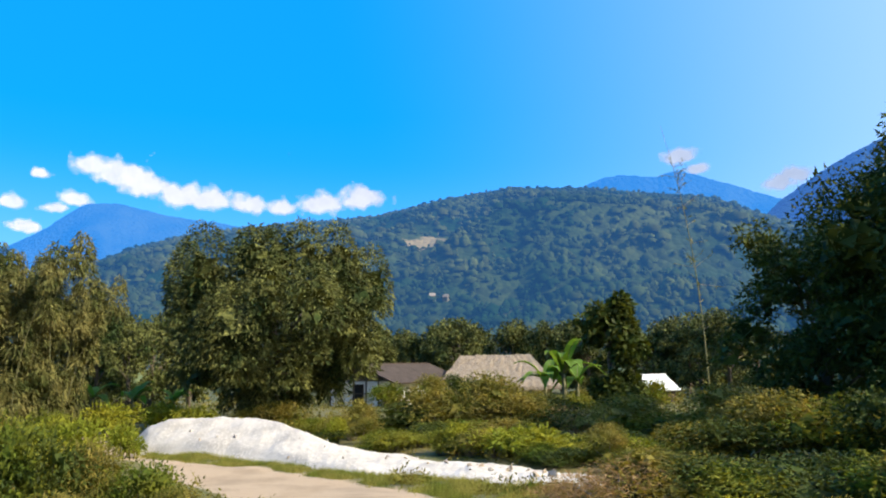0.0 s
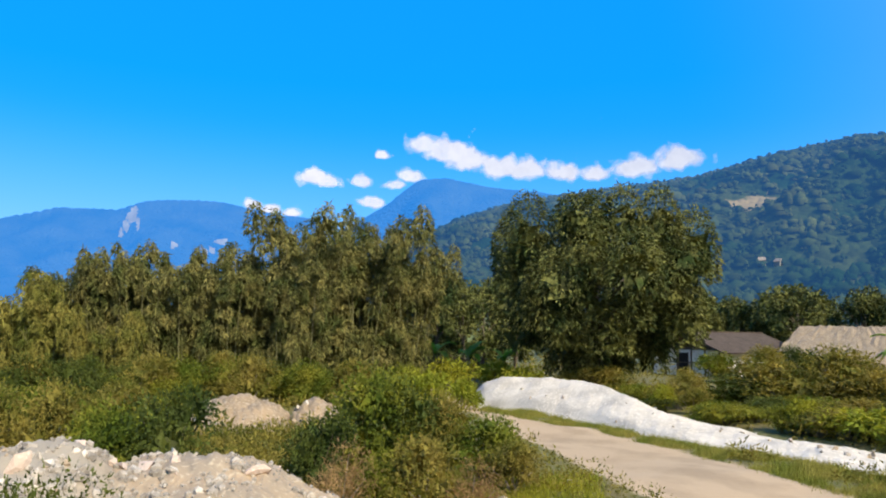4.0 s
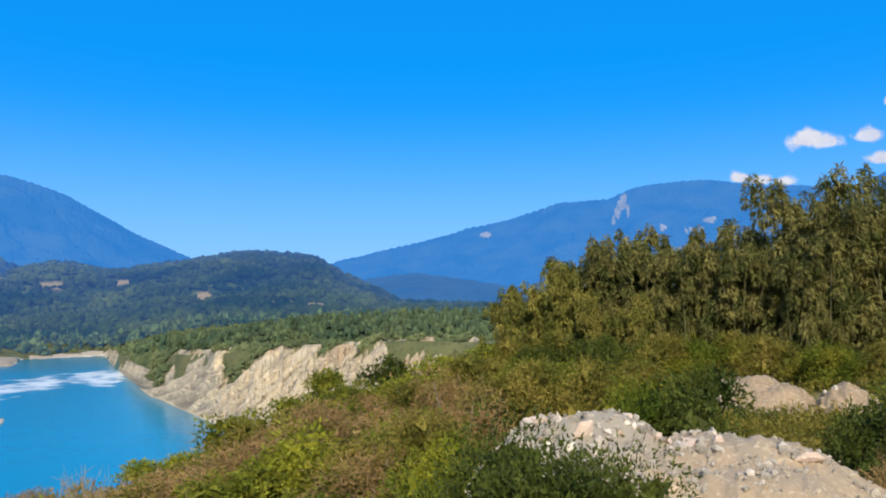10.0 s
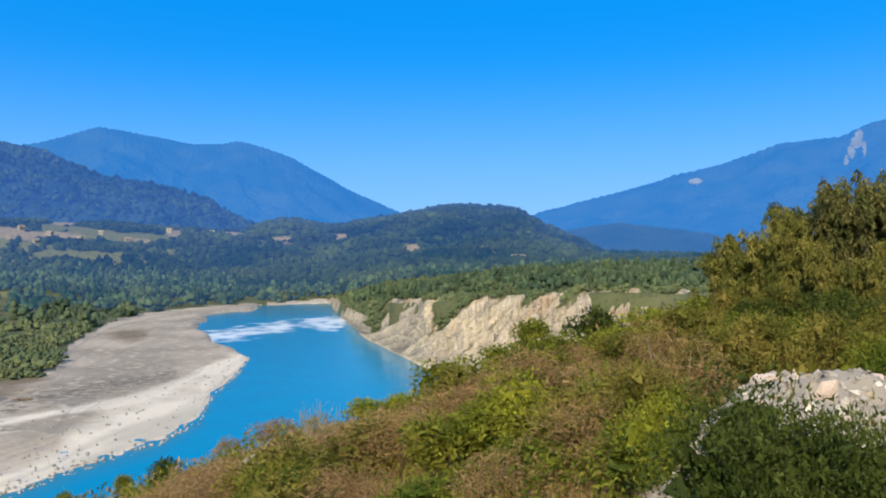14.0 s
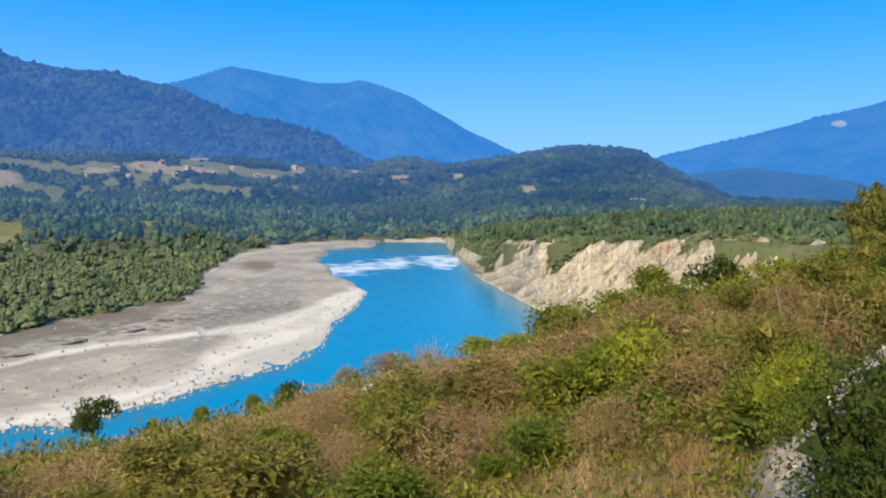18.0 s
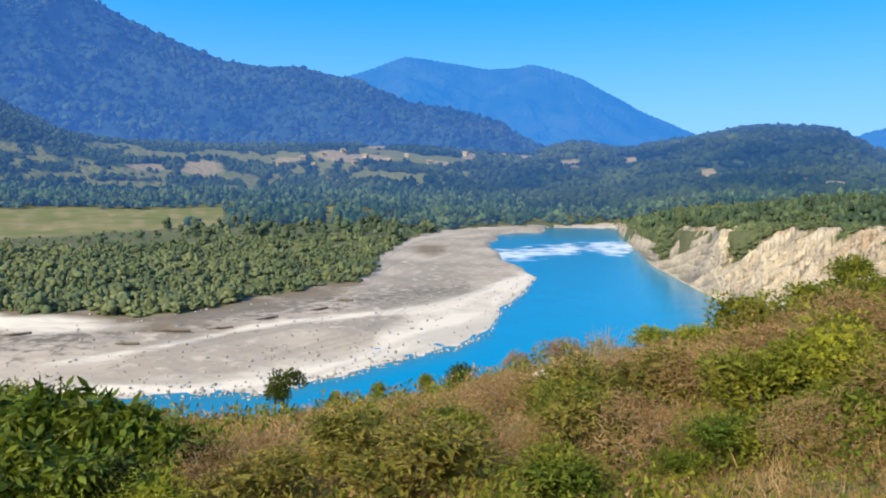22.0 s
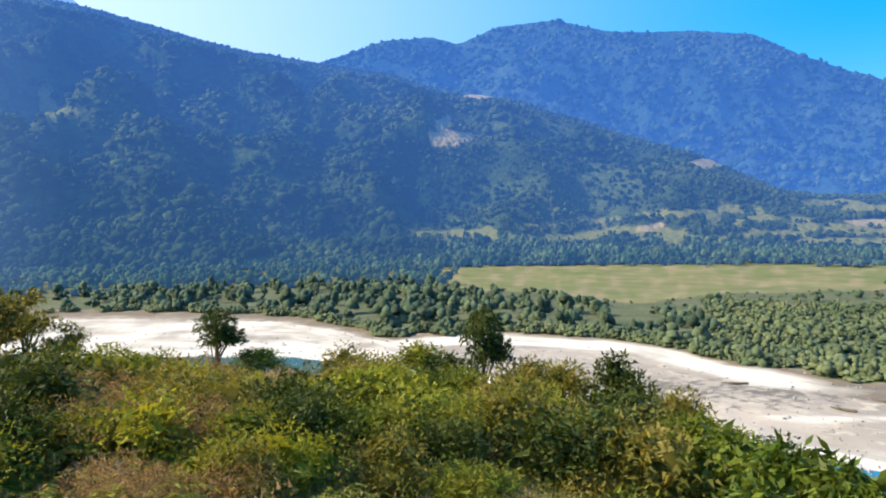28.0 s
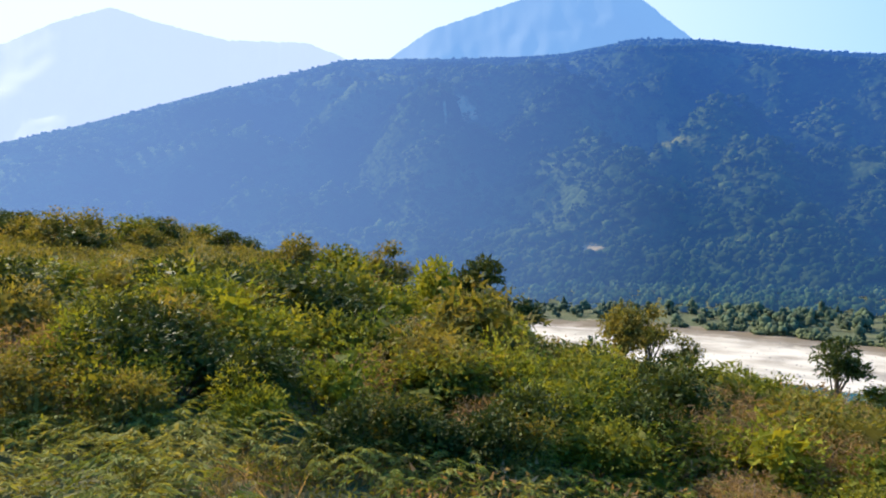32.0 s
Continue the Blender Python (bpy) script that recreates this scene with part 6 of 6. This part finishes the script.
STONES = [stone_mesh(s, M_STONE) for s in range(7)] + [stone_mesh(20 + s, M_RUBBLE) for s in range(2)] + [stone_mesh(40, M_PINK)]


def strew(parent, grid, n, smin, smax, seed, keep=lambda a, r: True):
    """Stones half sunk into a heap, as its parts."""
    a, r, z = grid
    q = np.random.RandomState(seed)
    k = 0
    while k < n:
        i, j = q.randint(a.shape[0]), q.randint(a.shape[1])
        if not keep(a[i, j], r[i, j]):
            continue
        s = smin * (smax / smin) ** (q.uniform(0, 1) ** 1.6)
        ob = part("stone", STONES[q.randint(len(STONES))], parent)
        p = polar(a[i, j] + q.uniform(-0.2, 0.2), r[i, j])
        ob.matrix_basis = Matrix.LocRotScale((p[0], p[1], z[i, j] + s * 0.15), Euler(q.uniform(0, 6.28, 3)), Vector((s * q.uniform(0.8, 1.5), s, s * q.uniform(0.5, 0.9))))
        k += 1


sand, sg = heap("sand_heap", "long heap of white building sand beside the track", -13, 23.6, [(-13, 16.8), (-4.7, 17.6), (7.3, 20.6), (15.6, 24.4), (20, 26.6), (23.6, 28.6)], SAND_FAR,
                [(-13, 0.10), (-6, 0.22), (0, 0.26), (5, 0.34), (7.5, 0.46), (9.9, 0.72), (12, 1.0), (14, 1.12), (18.5, 1.18), (20.5, 1.05), (22, 0.65), (23.6, 0.2)], M_SAND, 361, 0.05, 1.8, 260, 60, 0.45, True)
strew(sand, sg, 46, 0.03, 0.10, 362)
q = np.random.RandomState(374)
for k in range(14):
    i, j = q.randint(10, 120), q.randint(6, 40)
    p = polar(sg[0][i, j], sg[1][i, j])
    ob = part("dirt_clod", STONES[7 + k % 2], sand, "dark clod of dirt")
    sz = q.uniform(0.07, 0.2)
    ob.matrix_basis = Matrix.LocRotScale((p[0], p[1], sg[2][i, j]), Euler(q.uniform(0, 6.28, 3)), Vector((sz * 1.6, sz, sz * 0.4)))
strew(sand, sg, 26, 0.04, 0.13, 369, lambda a, r: a < 8)
mound, mg = heap("rubble_mound", "mound of sandy rubble strewn with pale broken stones", 25, 66, [(25, 4.6), (45, 4.9), (66, 4.6)], [(25, 12), (45, 12.6), (66, 10.5)],
                 [(25, 0.4), (28.7, 0.62), (31.8, 0.84), (34.6, 1.06), (37.3, 1.32), (39.9, 1.42), (43.4, 1.38), (46.4, 1.32), (48.5, 1.6), (53.1, 1.66), (56.7, 1.6), (59.1, 1.3), (61, 0.8), (66, 0.25)], M_RUBBLE, 363, 0.08, 1.1, 220, 80, 0.52)
strew(mound, mg, 295, 0.025, 0.11, 364, lambda a, r: 29 < a < 63 and 5.4 < r < 10 and wave(np.array(a * 6), np.array(r * 8), 22, 373, 2) > (0.15 if a < 42 else -0.6))
for az, r_, z_, sx, sy, sz, tilt in ((34.4, 7.9, 0.06, 0.30, 0.15, 0.07, 22), (32.6, 7.6, 0.05, 0.16, 0.13, 0.11, 10), (44.5, 6.7, 0.05, 0.15, 0.12, 0.1, 0), (40.2, 6.6, 0.04, 0.12, 0.15, 0.1, 15), (55.5, 8.4, 0.04, 0.18, 0.13, 0.08, 8), (37.5, 8.5, 0.03, 0.16, 0.1, 0.08, 30), (47.4, 6.4, 0.04, 0.13, 0.1, 0.09, 20), (42.3, 6.9, 0.04, 0.11, 0.13, 0.08, 35)):
    ob = part("slab", STONES[9], mound, "larger pinkish stone slab")
    p = polar(np.array(az), np.array(r_))
    near = np.argmin((mg[0] - az) ** 2 * 0.02 + (mg[1] - r_) ** 2)
    ob.matrix_basis = Matrix.LocRotScale((p[0], p[1], mg[2].ravel()[near] + z_), Euler((radians(tilt), radians(tilt * 0.5), radians(az * 3))), Vector((sx, sy, sz)))
d1, dg = heap("dirt_heap", "heap of light brown sandy dirt among weeds", 35.6, 43.6, [(35, 19.8), (44, 19.8)], [(35, 25), (44, 25)], [(35.6, 0.15), (37, 0.6), (39, 0.80), (41.2, 0.78), (42.6, 0.45), (43.6, 0.12)], M_DIRT, 365, 0.13, 1.4, 70, 30)
strew(d1, dg, 24, 0.03, 0.12, 366)
d2, dg = heap("dirt_heap", "smaller heap of stony brown dirt", 31.8, 35.9, [(31, 20.4), (36, 20.4)], [(31, 24.6), (36, 24.6)], [(31.8, 0.12), (33, 0.5), (34.4, 0.85), (35.9, 0.25)], M_DIRT, 367, 0.13, 1.2, 50, 30)
strew(d2, dg, 24, 0.03, 0.14, 368)
for az, r_, s in ((20.0, 12.2, 0.30), (16.6, 12.8, 0.10), (15.2, 14.5, 0.08), (25.8, 9.2, 0.2), (107, 11.2, 0.09), (10.5, 12.2, 0.12), (60.8, 6.6, 0.14), (62, 6.2, 0.1), (92.5, 30, 0.5)):
    ob = tagged(new("rock", STONES[0 if s < 0.2 else 2]), "pale rock lying on the ground", "rock", "loose rocks")
    ob.matrix_basis = on_ground(az, r_, s * 0.35) @ Matrix.Diagonal((s * 1.4, s, s * 0.8, 1))

a, u = np.random.RandomState(370).uniform(27, 60, 6000), np.random.RandomState(371).uniform(0.06, 0.9, 6000)
gi, gj = np.clip(((a - 25) / 41 * 219).astype(int), 0, 219), (u * 79).astype(int)
base_p = polar(mg[0][gi, gj], mg[1][gi, gj], mg[2][gi, gj])
q = np.random.RandomState(372)
sv, sf = blob(95, 1)
size = (0.010 + 0.055 * q.uniform(0, 1, 6000) ** 3) * np.clip(0.5 + wave(a * 6, u * 40, 22, 373, 2) + 0.5 * (a > 43), 0.12, 1.3)
rot = q.uniform(0, 6.28, 6000)
vv = np.stack([sv[:, 0] * np.cos(rot)[:, None] - sv[:, 1] * np.sin(rot)[:, None], (sv[:, 0] * np.sin(rot)[:, None] + sv[:, 1] * np.cos(rot)[:, None]) * 0.7, np.tile(sv[:, 2] * 0.9, (6000, 1))], -1) * size[:, None, None] + base_p[:, None, :] + q.uniform(-0.06, 0.06, (6000, 1, 3)) * np.array((1, 1, 0))
part("gravel", data("gravel", vv.reshape(-1, 3), (sf[None] + (np.arange(6000) * len(sv))[:, None, None]).reshape(-1, 3), M_STONE), mound)["kind"] = "stuff"

# ---- brush on the terrace ----
brush_a = make_bush("brush", "green roadside bush with fine leaves", "bush", 3.0, 2.3, 10, 3400, 0.13, 0.45, L_GREEN, 401, group=G3)
brush_b = make_bush("brush", "olive bush mixed with dry stalks", "bush", 3.0, 2.2, 10, 3400, 0.13, 0.4, L_OLIVE, 402, group=G3, bare=M_TWIG)
brush_c = make_bush("brush", "dark green bush with small leaves", "bush", 3.0, 2.3, 9, 3400, 0.13, 0.45, L_DARK, 403, group=G3)
brush_d = make_bush("bright_fern", "bright yellow-green ferny bush beside the sand", "bush", 2.4, 1.4, 8, 1300, 0.22, 0.3, L_LIME, 404, group=G3)
brush_e = make_bush("dry_brush", "dry grey-brown bush of bare stalks", "bush", 2.6, 1.6, 9, 2000, 0.2, 0.1, L_RUST, 405, group=G3, spread=1.2, bare=M_TWIG)
brush_f = make_bush("fine_bush", "dark green bush with tiny leaves against the rubble", "bush", 2.6, 2.0, 14, 14000, 0.055, 0.5, L_DARK, 406, group=G3)
brush_g = make_bush("fine_bush", "light green bush with tiny leaves", "bush", 2.6, 1.8, 12, 7000, 0.07, 0.5, L_LIME, 407, group=G3)
TALL.update({"F": (2.6, 1.85), "G": (2.6, 1.7), "A": (3.0, 2.15), "B": (3.0, 2.05), "C": (3.0, 2.15), "D": (2.4, 1.3), "E": (2.6, 1.5)})
KIND.update({"F": brush_f, "G": brush_g, "A": brush_a, "B": brush_b, "C": brush_c, "D": brush_d, "E": brush_e})
BELT = [(12.2, 34, 2.4, -3.3, "B"), (10, 33, 2.6, -4.3, "A"), (7.4, 33, 2.6, -4.5, "D"), (5, 32, 2.8, -4.3, "A"), (2.4, 31.5, 2.8, -3.4, "C"), (0, 31, 3.0, -2.8, "B"), (-2.6, 30.5, 3.2, -2.0, "B"), (-5, 30, 3.0, -3.2, "B"),
        (-7.4, 29.5, 2.8, -3.8, "C"), (-10, 29, 3.0, -4.2, "E"), (-12.6, 28.5, 3.2, -3.4, "B"), (-15, 28, 3.2, -4, "A"), (-17.6, 27, 3.2, -4.6, "C"), (-20, 27, 3.4, -3.0, "B"), (-1, 28, 2.6, -4.6, "A"), (-4, 27.5, 2.6, -4.8, "B")]
BELT2 = [(-8.6, 24, 1.8, -6.4, "D"), (-10.6, 23, 1.8, -6.6, "D"), (-13, 22.5, 2.0, -6.4, "D"), (-6.4, 26, 1.8, -5.8, "D"), (-15, 22, 2.4, -6, "A"), (-18, 22, 2.6, -5.4, "B"), (-21, 22, 2.8, -4.6, "D"), (-24, 23, 3.0, -3.4, "B"), (-27.5, 22, 3.0, -3.2, "A"), (-31, 21, 3.0, -2.8, "D"), (-35, 20, 3, -2.5, "B"), (-9, 15.5, 1.6, -9, "E"), (-12, 15, 2.2, -8.0, "E"), (-15, 15.5, 2.2, -7.4, "B"), (-18, 16, 2.4, -7, "E"), (-21.5, 15, 2.2, -7.4, "A"), (-25, 15, 2.4, -6.8, "D"), (-29, 14.5, 2.4, -6.6, "A")]
BELT3 = [(-33, 14, 2.4, -6, "B"), (-20, 12, 1.6, -10, "D"), (-26, 11.5, 1.8, -10, "B"), (-31, 11, 1.8, -9.4, "A"), (30.4, 14.5, 1.6, -3.2, "A"), (33.4, 13.2, 1.0, -6.4, "C"), (27.4, 14.5, 1.6, -4.2, "C"), (24.4, 14.8, 1.3, -5.8, "B"), (21.6, 14.4, 1.6, -6.4, "A"), (19.2, 13.4, 1.2, -8.6, "B"),
         (28.8, 11.8, 1.0, -9.4, "A"), (25.5, 11.4, 1.4, -9, "B"), (31.8, 11.6, 0.7, -9.4, "E"), (22.4, 11.2, 1.1, -10.4, "E")]
BELT4 = [(44.4, 13.2, 1.3, -4.8, "C"), (46.6, 13.4, 1.2, -5.4, "A"), (49, 14.5, 1.4, -5.6, "A"), (51.5, 15.5, 1.8, -5.2, "B"), (54.5, 16, 2.0, -5.2, "B"), (57.5, 15.5, 2.0, -6, "B"), (60.5, 14, 2.0, -7, "E"), (63.5, 12, 1.8, -9, "B"), (62, 20, 2.4, -5.5, "E"),
         (54.6, 5.6, 0.85, -11.4, "F"), (52.0, 5.5, 0.6, -13.0, "F"), (56.8, 5.5, 0.5, -13.4, "F"), (53.4, 5.0, 0.5, -15.4, "F"), (61.5, 9.6, 0.7, -11.2, "G"), (40, 28, 2.4, -3.4, "B"), (44.6, 27, 2.2, -3.8, "A"), (36, 28, 2.2, -3.2, "A"), (48, 22, 2.1, -4.6, "B"), (52, 22, 2.4, -4.2, "A")]
BELT5 = [(43, 38, 3.4, 0.2, "C"), (45.4, 38, 3.4, 0.4, "C"), (47.8, 38, 3.4, 0.0, "C"), (50, 38, 3.4, -0.3, "C"), (40.6, 39, 3.4, 0.4, "C"), (-8.4, 33, 2.8, -2.6, "C"), (-10.2, 34, 2.6, -2.4, "A"), (-6.6, 34, 2.6, -2.6, "B"), (4.2, 46, 3.0, -1.4, "A"), (1.6, 45, 3.2, -1.3, "B"), (-1.2, 47, 2.6, -0.9, "C"), (-13.4, 45, 2.2, -0.9, "C"), (-15.6, 46, 2.2, -1.4, "A"), (-11, 44, 2.4, -2.2, "B"), (56, 22, 2.6, -4.2, "A"), (31, 27, 2.0, -3.0, "B"), (28, 26, 2.0, -2.8, "A"), (24, 34, 2.4, -2.6, "D"), (20.6, 36, 2.6, -2.6, "D"), (39, 27, 2.0, -2.8, "B"), (35, 27, 2.0, -2.6, "A"), (18.2, 33.5, 2.0, -3.0, "D"), (15.4, 34, 2, -3.3, "B"), (60, 24, 2.8, -4.4, "B"), (64, 25, 2.6, -6, "B"), (26.5, 24, 1.6, -3.6, "D"), (23, 27, 1.4, -4.0, "D")]
q = np.random.RandomState(431)
for k in range(22):       # bushes hiding the foot of the bamboo
    az = 34 + k * 1.1 + q.uniform(-0.4, 0.4)
    stand("AACBCCBA"[q.randint(8)], az, q.uniform(27.5, 31), q.uniform(1.6, 2.6), q.uniform(-3.6, -2.3))
q = np.random.RandomState(430)
for k in range(26):       # bushes close behind the spread sand
    az = -14 + k * 0.95 + q.uniform(-0.3, 0.3)
    far_by = q.uniform(0.5, 4.0)
    stand("CADCBDCA"[q.randint(8)], az, float(lut(az, SAND_FAR)) + far_by, q.uniform(1.0, 2.3), -6.4 + 0.06 * (az + 14) + 0.35 * far_by + q.uniform(-0.7, 0.7))
for az, r_, wd, top, kd in BELT + BELT2:
    stand("C" if az < -16 and kd in "DE" else kd, az, r_, wd * 1.25, top + 0.4)
for az, r_, wd, top, kd in BELT3 + BELT4 + BELT5:
    stand(kd, az, r_, wd, top)

# bare twiggy bush on the brow
bare = thing("bare_bush", "leafless pale twiggy bush on the slope", "bush", on_ground(87.6, 25))
rs = np.random.RandomState(420)
tw = []
for k in range(26):
    d = np.array((rs.normal() * 0.45, rs.normal() * 0.45, rs.uniform(0.9, 1.9)))
    tw.append(tube([(0, 0, -0.1), tuple(d * 0.5 + rs.normal(size=3) * 0.05), tuple(d)], [0.02, 0.012, 0.003], 4))
    for j in range(4):
        b = d * rs.uniform(0.4, 0.9)
        tw.append(tube([tuple(b), tuple(b + rs.normal(size=3) * 0.2 + np.array((0, 0, 0.25)))], [0.007, 0.002], 4))
v, f = join(tw)
part("twig", data("twig", v, f, M_TWIG), bare)["kind"] = "stuff"

# ---- clouds, far houses, pylon, river stones ----
# part of the clouds' sunlit white is emission, not lit colour
M_CLOUD = surface("white_cloud_glow", (0.36, 0.34, 0.34), (0.28, 0.27, 0.29), 0.012, 1.0, 0, spec=0, glow=(0.27, 0.28, 0.32))
cn, cl_ = M_CLOUD.node_tree.nodes, M_CLOUD.node_tree.links
ctr, cms, cno, cge, cmr, cat, cad = (cn.new(q) for q in ("ShaderNodeBsdfTransparent", "ShaderNodeMixShader", "ShaderNodeTexNoise", "ShaderNodeNewGeometry", "ShaderNodeMapRange", "ShaderNodeAttribute", "ShaderNodeMath"))
cat.attribute_name = "vapour"
cno.inputs["Scale"].default_value, cno.inputs["Detail"].default_value = 0.013, 9
cl_.new(cge.outputs["Position"], cno.inputs["Vector"])
cad.operation = "MULTIPLY_ADD"
cl_.new(cno.outputs["Fac"], cad.inputs[0])
cad.inputs[1].default_value = 1.7
cl_.new(cat.outputs["Fac"], cad.inputs[2])
cl_.new(cad.outputs[0], cmr.inputs["Value"])
cmr.inputs["From Min"].default_value, cmr.inputs["From Max"].default_value, cmr.inputs["To Max"].default_value = 1.22, 1.75, 0.9
cl_.new(cmr.outputs[0], cms.inputs[0])
cl_.new(ctr.outputs[0], cms.inputs[1])
cl_.new(cn["Principled BSDF"].outputs[0], cms.inputs[2])
cl_.new(cms.outputs[0], cn["Material Output"].inputs["Surface"])


def make_cloud(label, puffs, seed, dist=4500):
    """A bank of vapour far behind the peaks: dense in its puffs, thinning out to nothing."""
    p = np.array(puffs)
    a, e = np.meshgrid(np.arange(p[:, 0].min() - 3, p[:, 0].max() + 3, 0.12), np.arange(p[:, 1].min() - 2, p[:, 1].max() + 2, 0.12), indexing="ij")
    dens = np.zeros(a.shape)
    for ca, ce, cs in puffs:
        up = e - ce + 0.1 * cs
        dens = np.maximum(dens, 1.35 * np.exp(-((a - ca) / (1.15 * cs)) ** 2 - (up / np.where(up > 0, 0.62 * cs, 0.42 * cs)) ** 2))
    r = np.full(a.shape, float(dist))
    z = EYE + dist * np.tan(np.radians(e))
    n, m = a.shape
    i, j = np.meshgrid(np.arange(n - 1), np.arange(m - 1), indexing="ij")
    f = np.stack([i * m + j, (i + 1) * m + j, (i + 1) * m + j + 1, i * m + j + 1], -1).reshape(-1, 4)
    me = data("cloud", polar(a, r, z).reshape(-1, 3), f, M_CLOUD, True)
    me.attributes.new("vapour", "FLOAT", "POINT").data.foreach_set("value", np.asarray(dens, np.float32).ravel())
    ob = tagged(new("backdrop_cloud", me), label, "cloud", kind="structure")
    return ob


make_cloud("long white cumulus bank over the blue peak", [(26.2, 14.5, 1.4), (24.6, 14.1, 1.8), (22.9, 13.5, 1.7), (20.3, 12.8, 1.7), (18.1, 12.6, 1.6), (15.2, 12.4, 1.4), (12.8, 12.2, 1.1), (9.7, 12.6, 1.6), (6.7, 13.1, 1.7)], 501)
make_cloud("small white cloud", [(35.2, 11.7, 1.1), (34.0, 11.4, 0.95)], 502)
make_cloud("small white cloud", [(31.3, 11.5, 0.95)], 503)
make_cloud("small white clouds beside the peak", [(30.4, 9.9, 0.95), (27.4, 12.0, 0.95), (29.7, 13.6, 0.7), (28.5, 11.3, 0.75)], 504)
make_cloud("thin white cloud behind the ridge", [(39.6, 9.3, 0.8), (38.4, 9.0, 0.7), (36.6, 8.8, 0.7)], 505)
make_cloud("small round white cloud", [(-18.8, 15.2, 1.1), (-19.8, 14.2, 0.8)], 506)
make_cloud("white cloud behind the mountain flank", [(-25.6, 12.6, 1.1), (-26.6, 13.0, 1.0)], 507)


def dist_at(az, el, r0=500, r1=1900):
    """The distance at which the hillside shows at that elevation."""
    r = np.linspace(r0, r1, 600)
    e = np.degrees(np.arctan2(height(np.full_like(r, az), r) - EYE, r))
    hit = np.where(e >= el)[0]
    return float(r[hit[0]]) if len(hit) else r1


M_HOUSEWALL = surface("far_house_wall", (0.34, 0.33, 0.31), (0.26, 0.25, 0.24), 0.5, bump=0)
M_STEEL = surface("grey_steel", (0.16, 0.17, 0.19), (0.20, 0.21, 0.23), 0.5, bump=0)
M_HOUSEROOF = surface("far_house_roof", (0.30, 0.26, 0.24), (0.20, 0.19, 0.19), 0.5, bump=0)
rs = np.random.RandomState(510)
FAR_HOUSES = [(0.9, 5.0), (-0.2, 4.9), (106.4, 1.9), (108.1, 2.3), (109.6, 2.0), (111.2, 1.7), (104.6, 1.6), (103.2, 2.0), (107.2, 1.4), (110.4, 1.2), (98.6, 2.2), (94.6, 1.9), (113, 1.2), (101.4, 1.5), (95.6, 2.1)]
for k, (az, el) in enumerate(FAR_HOUSES):
    r_ = dist_at(az, el)
    ob = thing("far_house", "small pale house on the far hillside", "house", on_ground(az, r_, 0, az + 90 + rs.uniform(-40, 40)), "houses of the far village")
    L, Wd = (rs.uniform(2.6, 4.2), rs.uniform(1.6, 2.4)) if az > 60 else (2.6, 2.0)
    put("wall", box(-L, L, -Wd, Wd, -2, 3.2), M_HOUSEWALL, ob)
    g = np.array([(-L - 0.6, -Wd - 0.6, 3.0), (L + 0.6, -Wd - 0.6, 3.0), (L + 0.6, Wd + 0.6, 3.0), (-L - 0.6, Wd + 0.6, 3.0), (-L, 0, 5.6), (L, 0, 5.6)])
    put("roof", (g, np.array([[0, 1, 5, 4], [2, 3, 4, 5], [0, 4, 4, 3], [1, 2, 5, 5]])), M_HOUSEROOF, ob)
r_ = dist_at(104.0, 3.3)
py = thing("pylon", "slim lattice pylon on the wooded hill", "pylon", on_ground(104.0, r_))
for sx in (-1, 1):
    for sy in (-1, 1):
        put("leg", tube([(sx * 2.2, sy * 2.2, -1), (sx * 0.9, sy * 0.9, 16), (sx * 0.35, sy * 0.35, 27)], [0.22, 0.18, 0.15], 4), M_STEEL, py)
for z in (18, 22, 26):
    arm = put("crossarm", box(-3, 3, -0.12, 0.12, z - 0.12, z + 0.12), M_STEEL, py)
    for x in (-2.8, 2.8):
        put("insulator", box(x - 0.1, x + 0.1, -0.1, 0.1, z - 1.1, z - 0.12), M_STEEL, arm)
M_GREYSTONE = surface("grey_river_stones", (0.34, 0.32, 0.29), (0.24, 0.23, 0.21), 1.0, c3=(0.44, 0.42, 0.38), bump=0)
n = 2400
a = 92.8 + 112 * rs.uniform(0, 1, n) ** 1.5
r2_ = lut(a, FAR_SHORE)
r = r2_ + rs.normal(size=n) * 1.6 + rs.uniform(0, 1, n) ** 4 * (lut(a, GRAVEL_R) - r2_)
sv = [(bv, bf) for bv, bf in (blob(90 + s_, 1) for s_ in range(6))]
scatter("river_stones", "grey and pale boulders along the water's edge", a, r, rs.uniform(0.12, 0.50, n) ** 1.4, rs.uniform(0.2, 0.6, n), M_GREYSTONE, 521, sv, "stones")
# driftwood on the gravel
for k, (az, r_, ln) in enumerate(((121, 142, 7), (117.5, 143, 5), (114, 150, 6), (124, 135, 4), (131, 150, 5), (110, 160, 5), (108, 172, 4))):
    ob = thing("driftwood", "dark driftwood trunk stranded on the gravel", "driftwood", on_ground(az, r_, 0.15, az + 75 + 30 * (k % 3)), "driftwood on the gravel")
    v, f = tube([(-ln / 2, 0, 0), (0, 0.3, 0.1), (ln / 2, 0, 0.2)], [0.28, 0.22, 0.1], 6)
    part("trunk", data("trunk", v, f, M_BARK, True), ob)
    v, f = tube([(0, 0.3, 0.1), (0.9, 0.9, 0.7)], [0.1, 0.03], 5)
    part("limb", data("limb", v, f, M_BARK), ob)
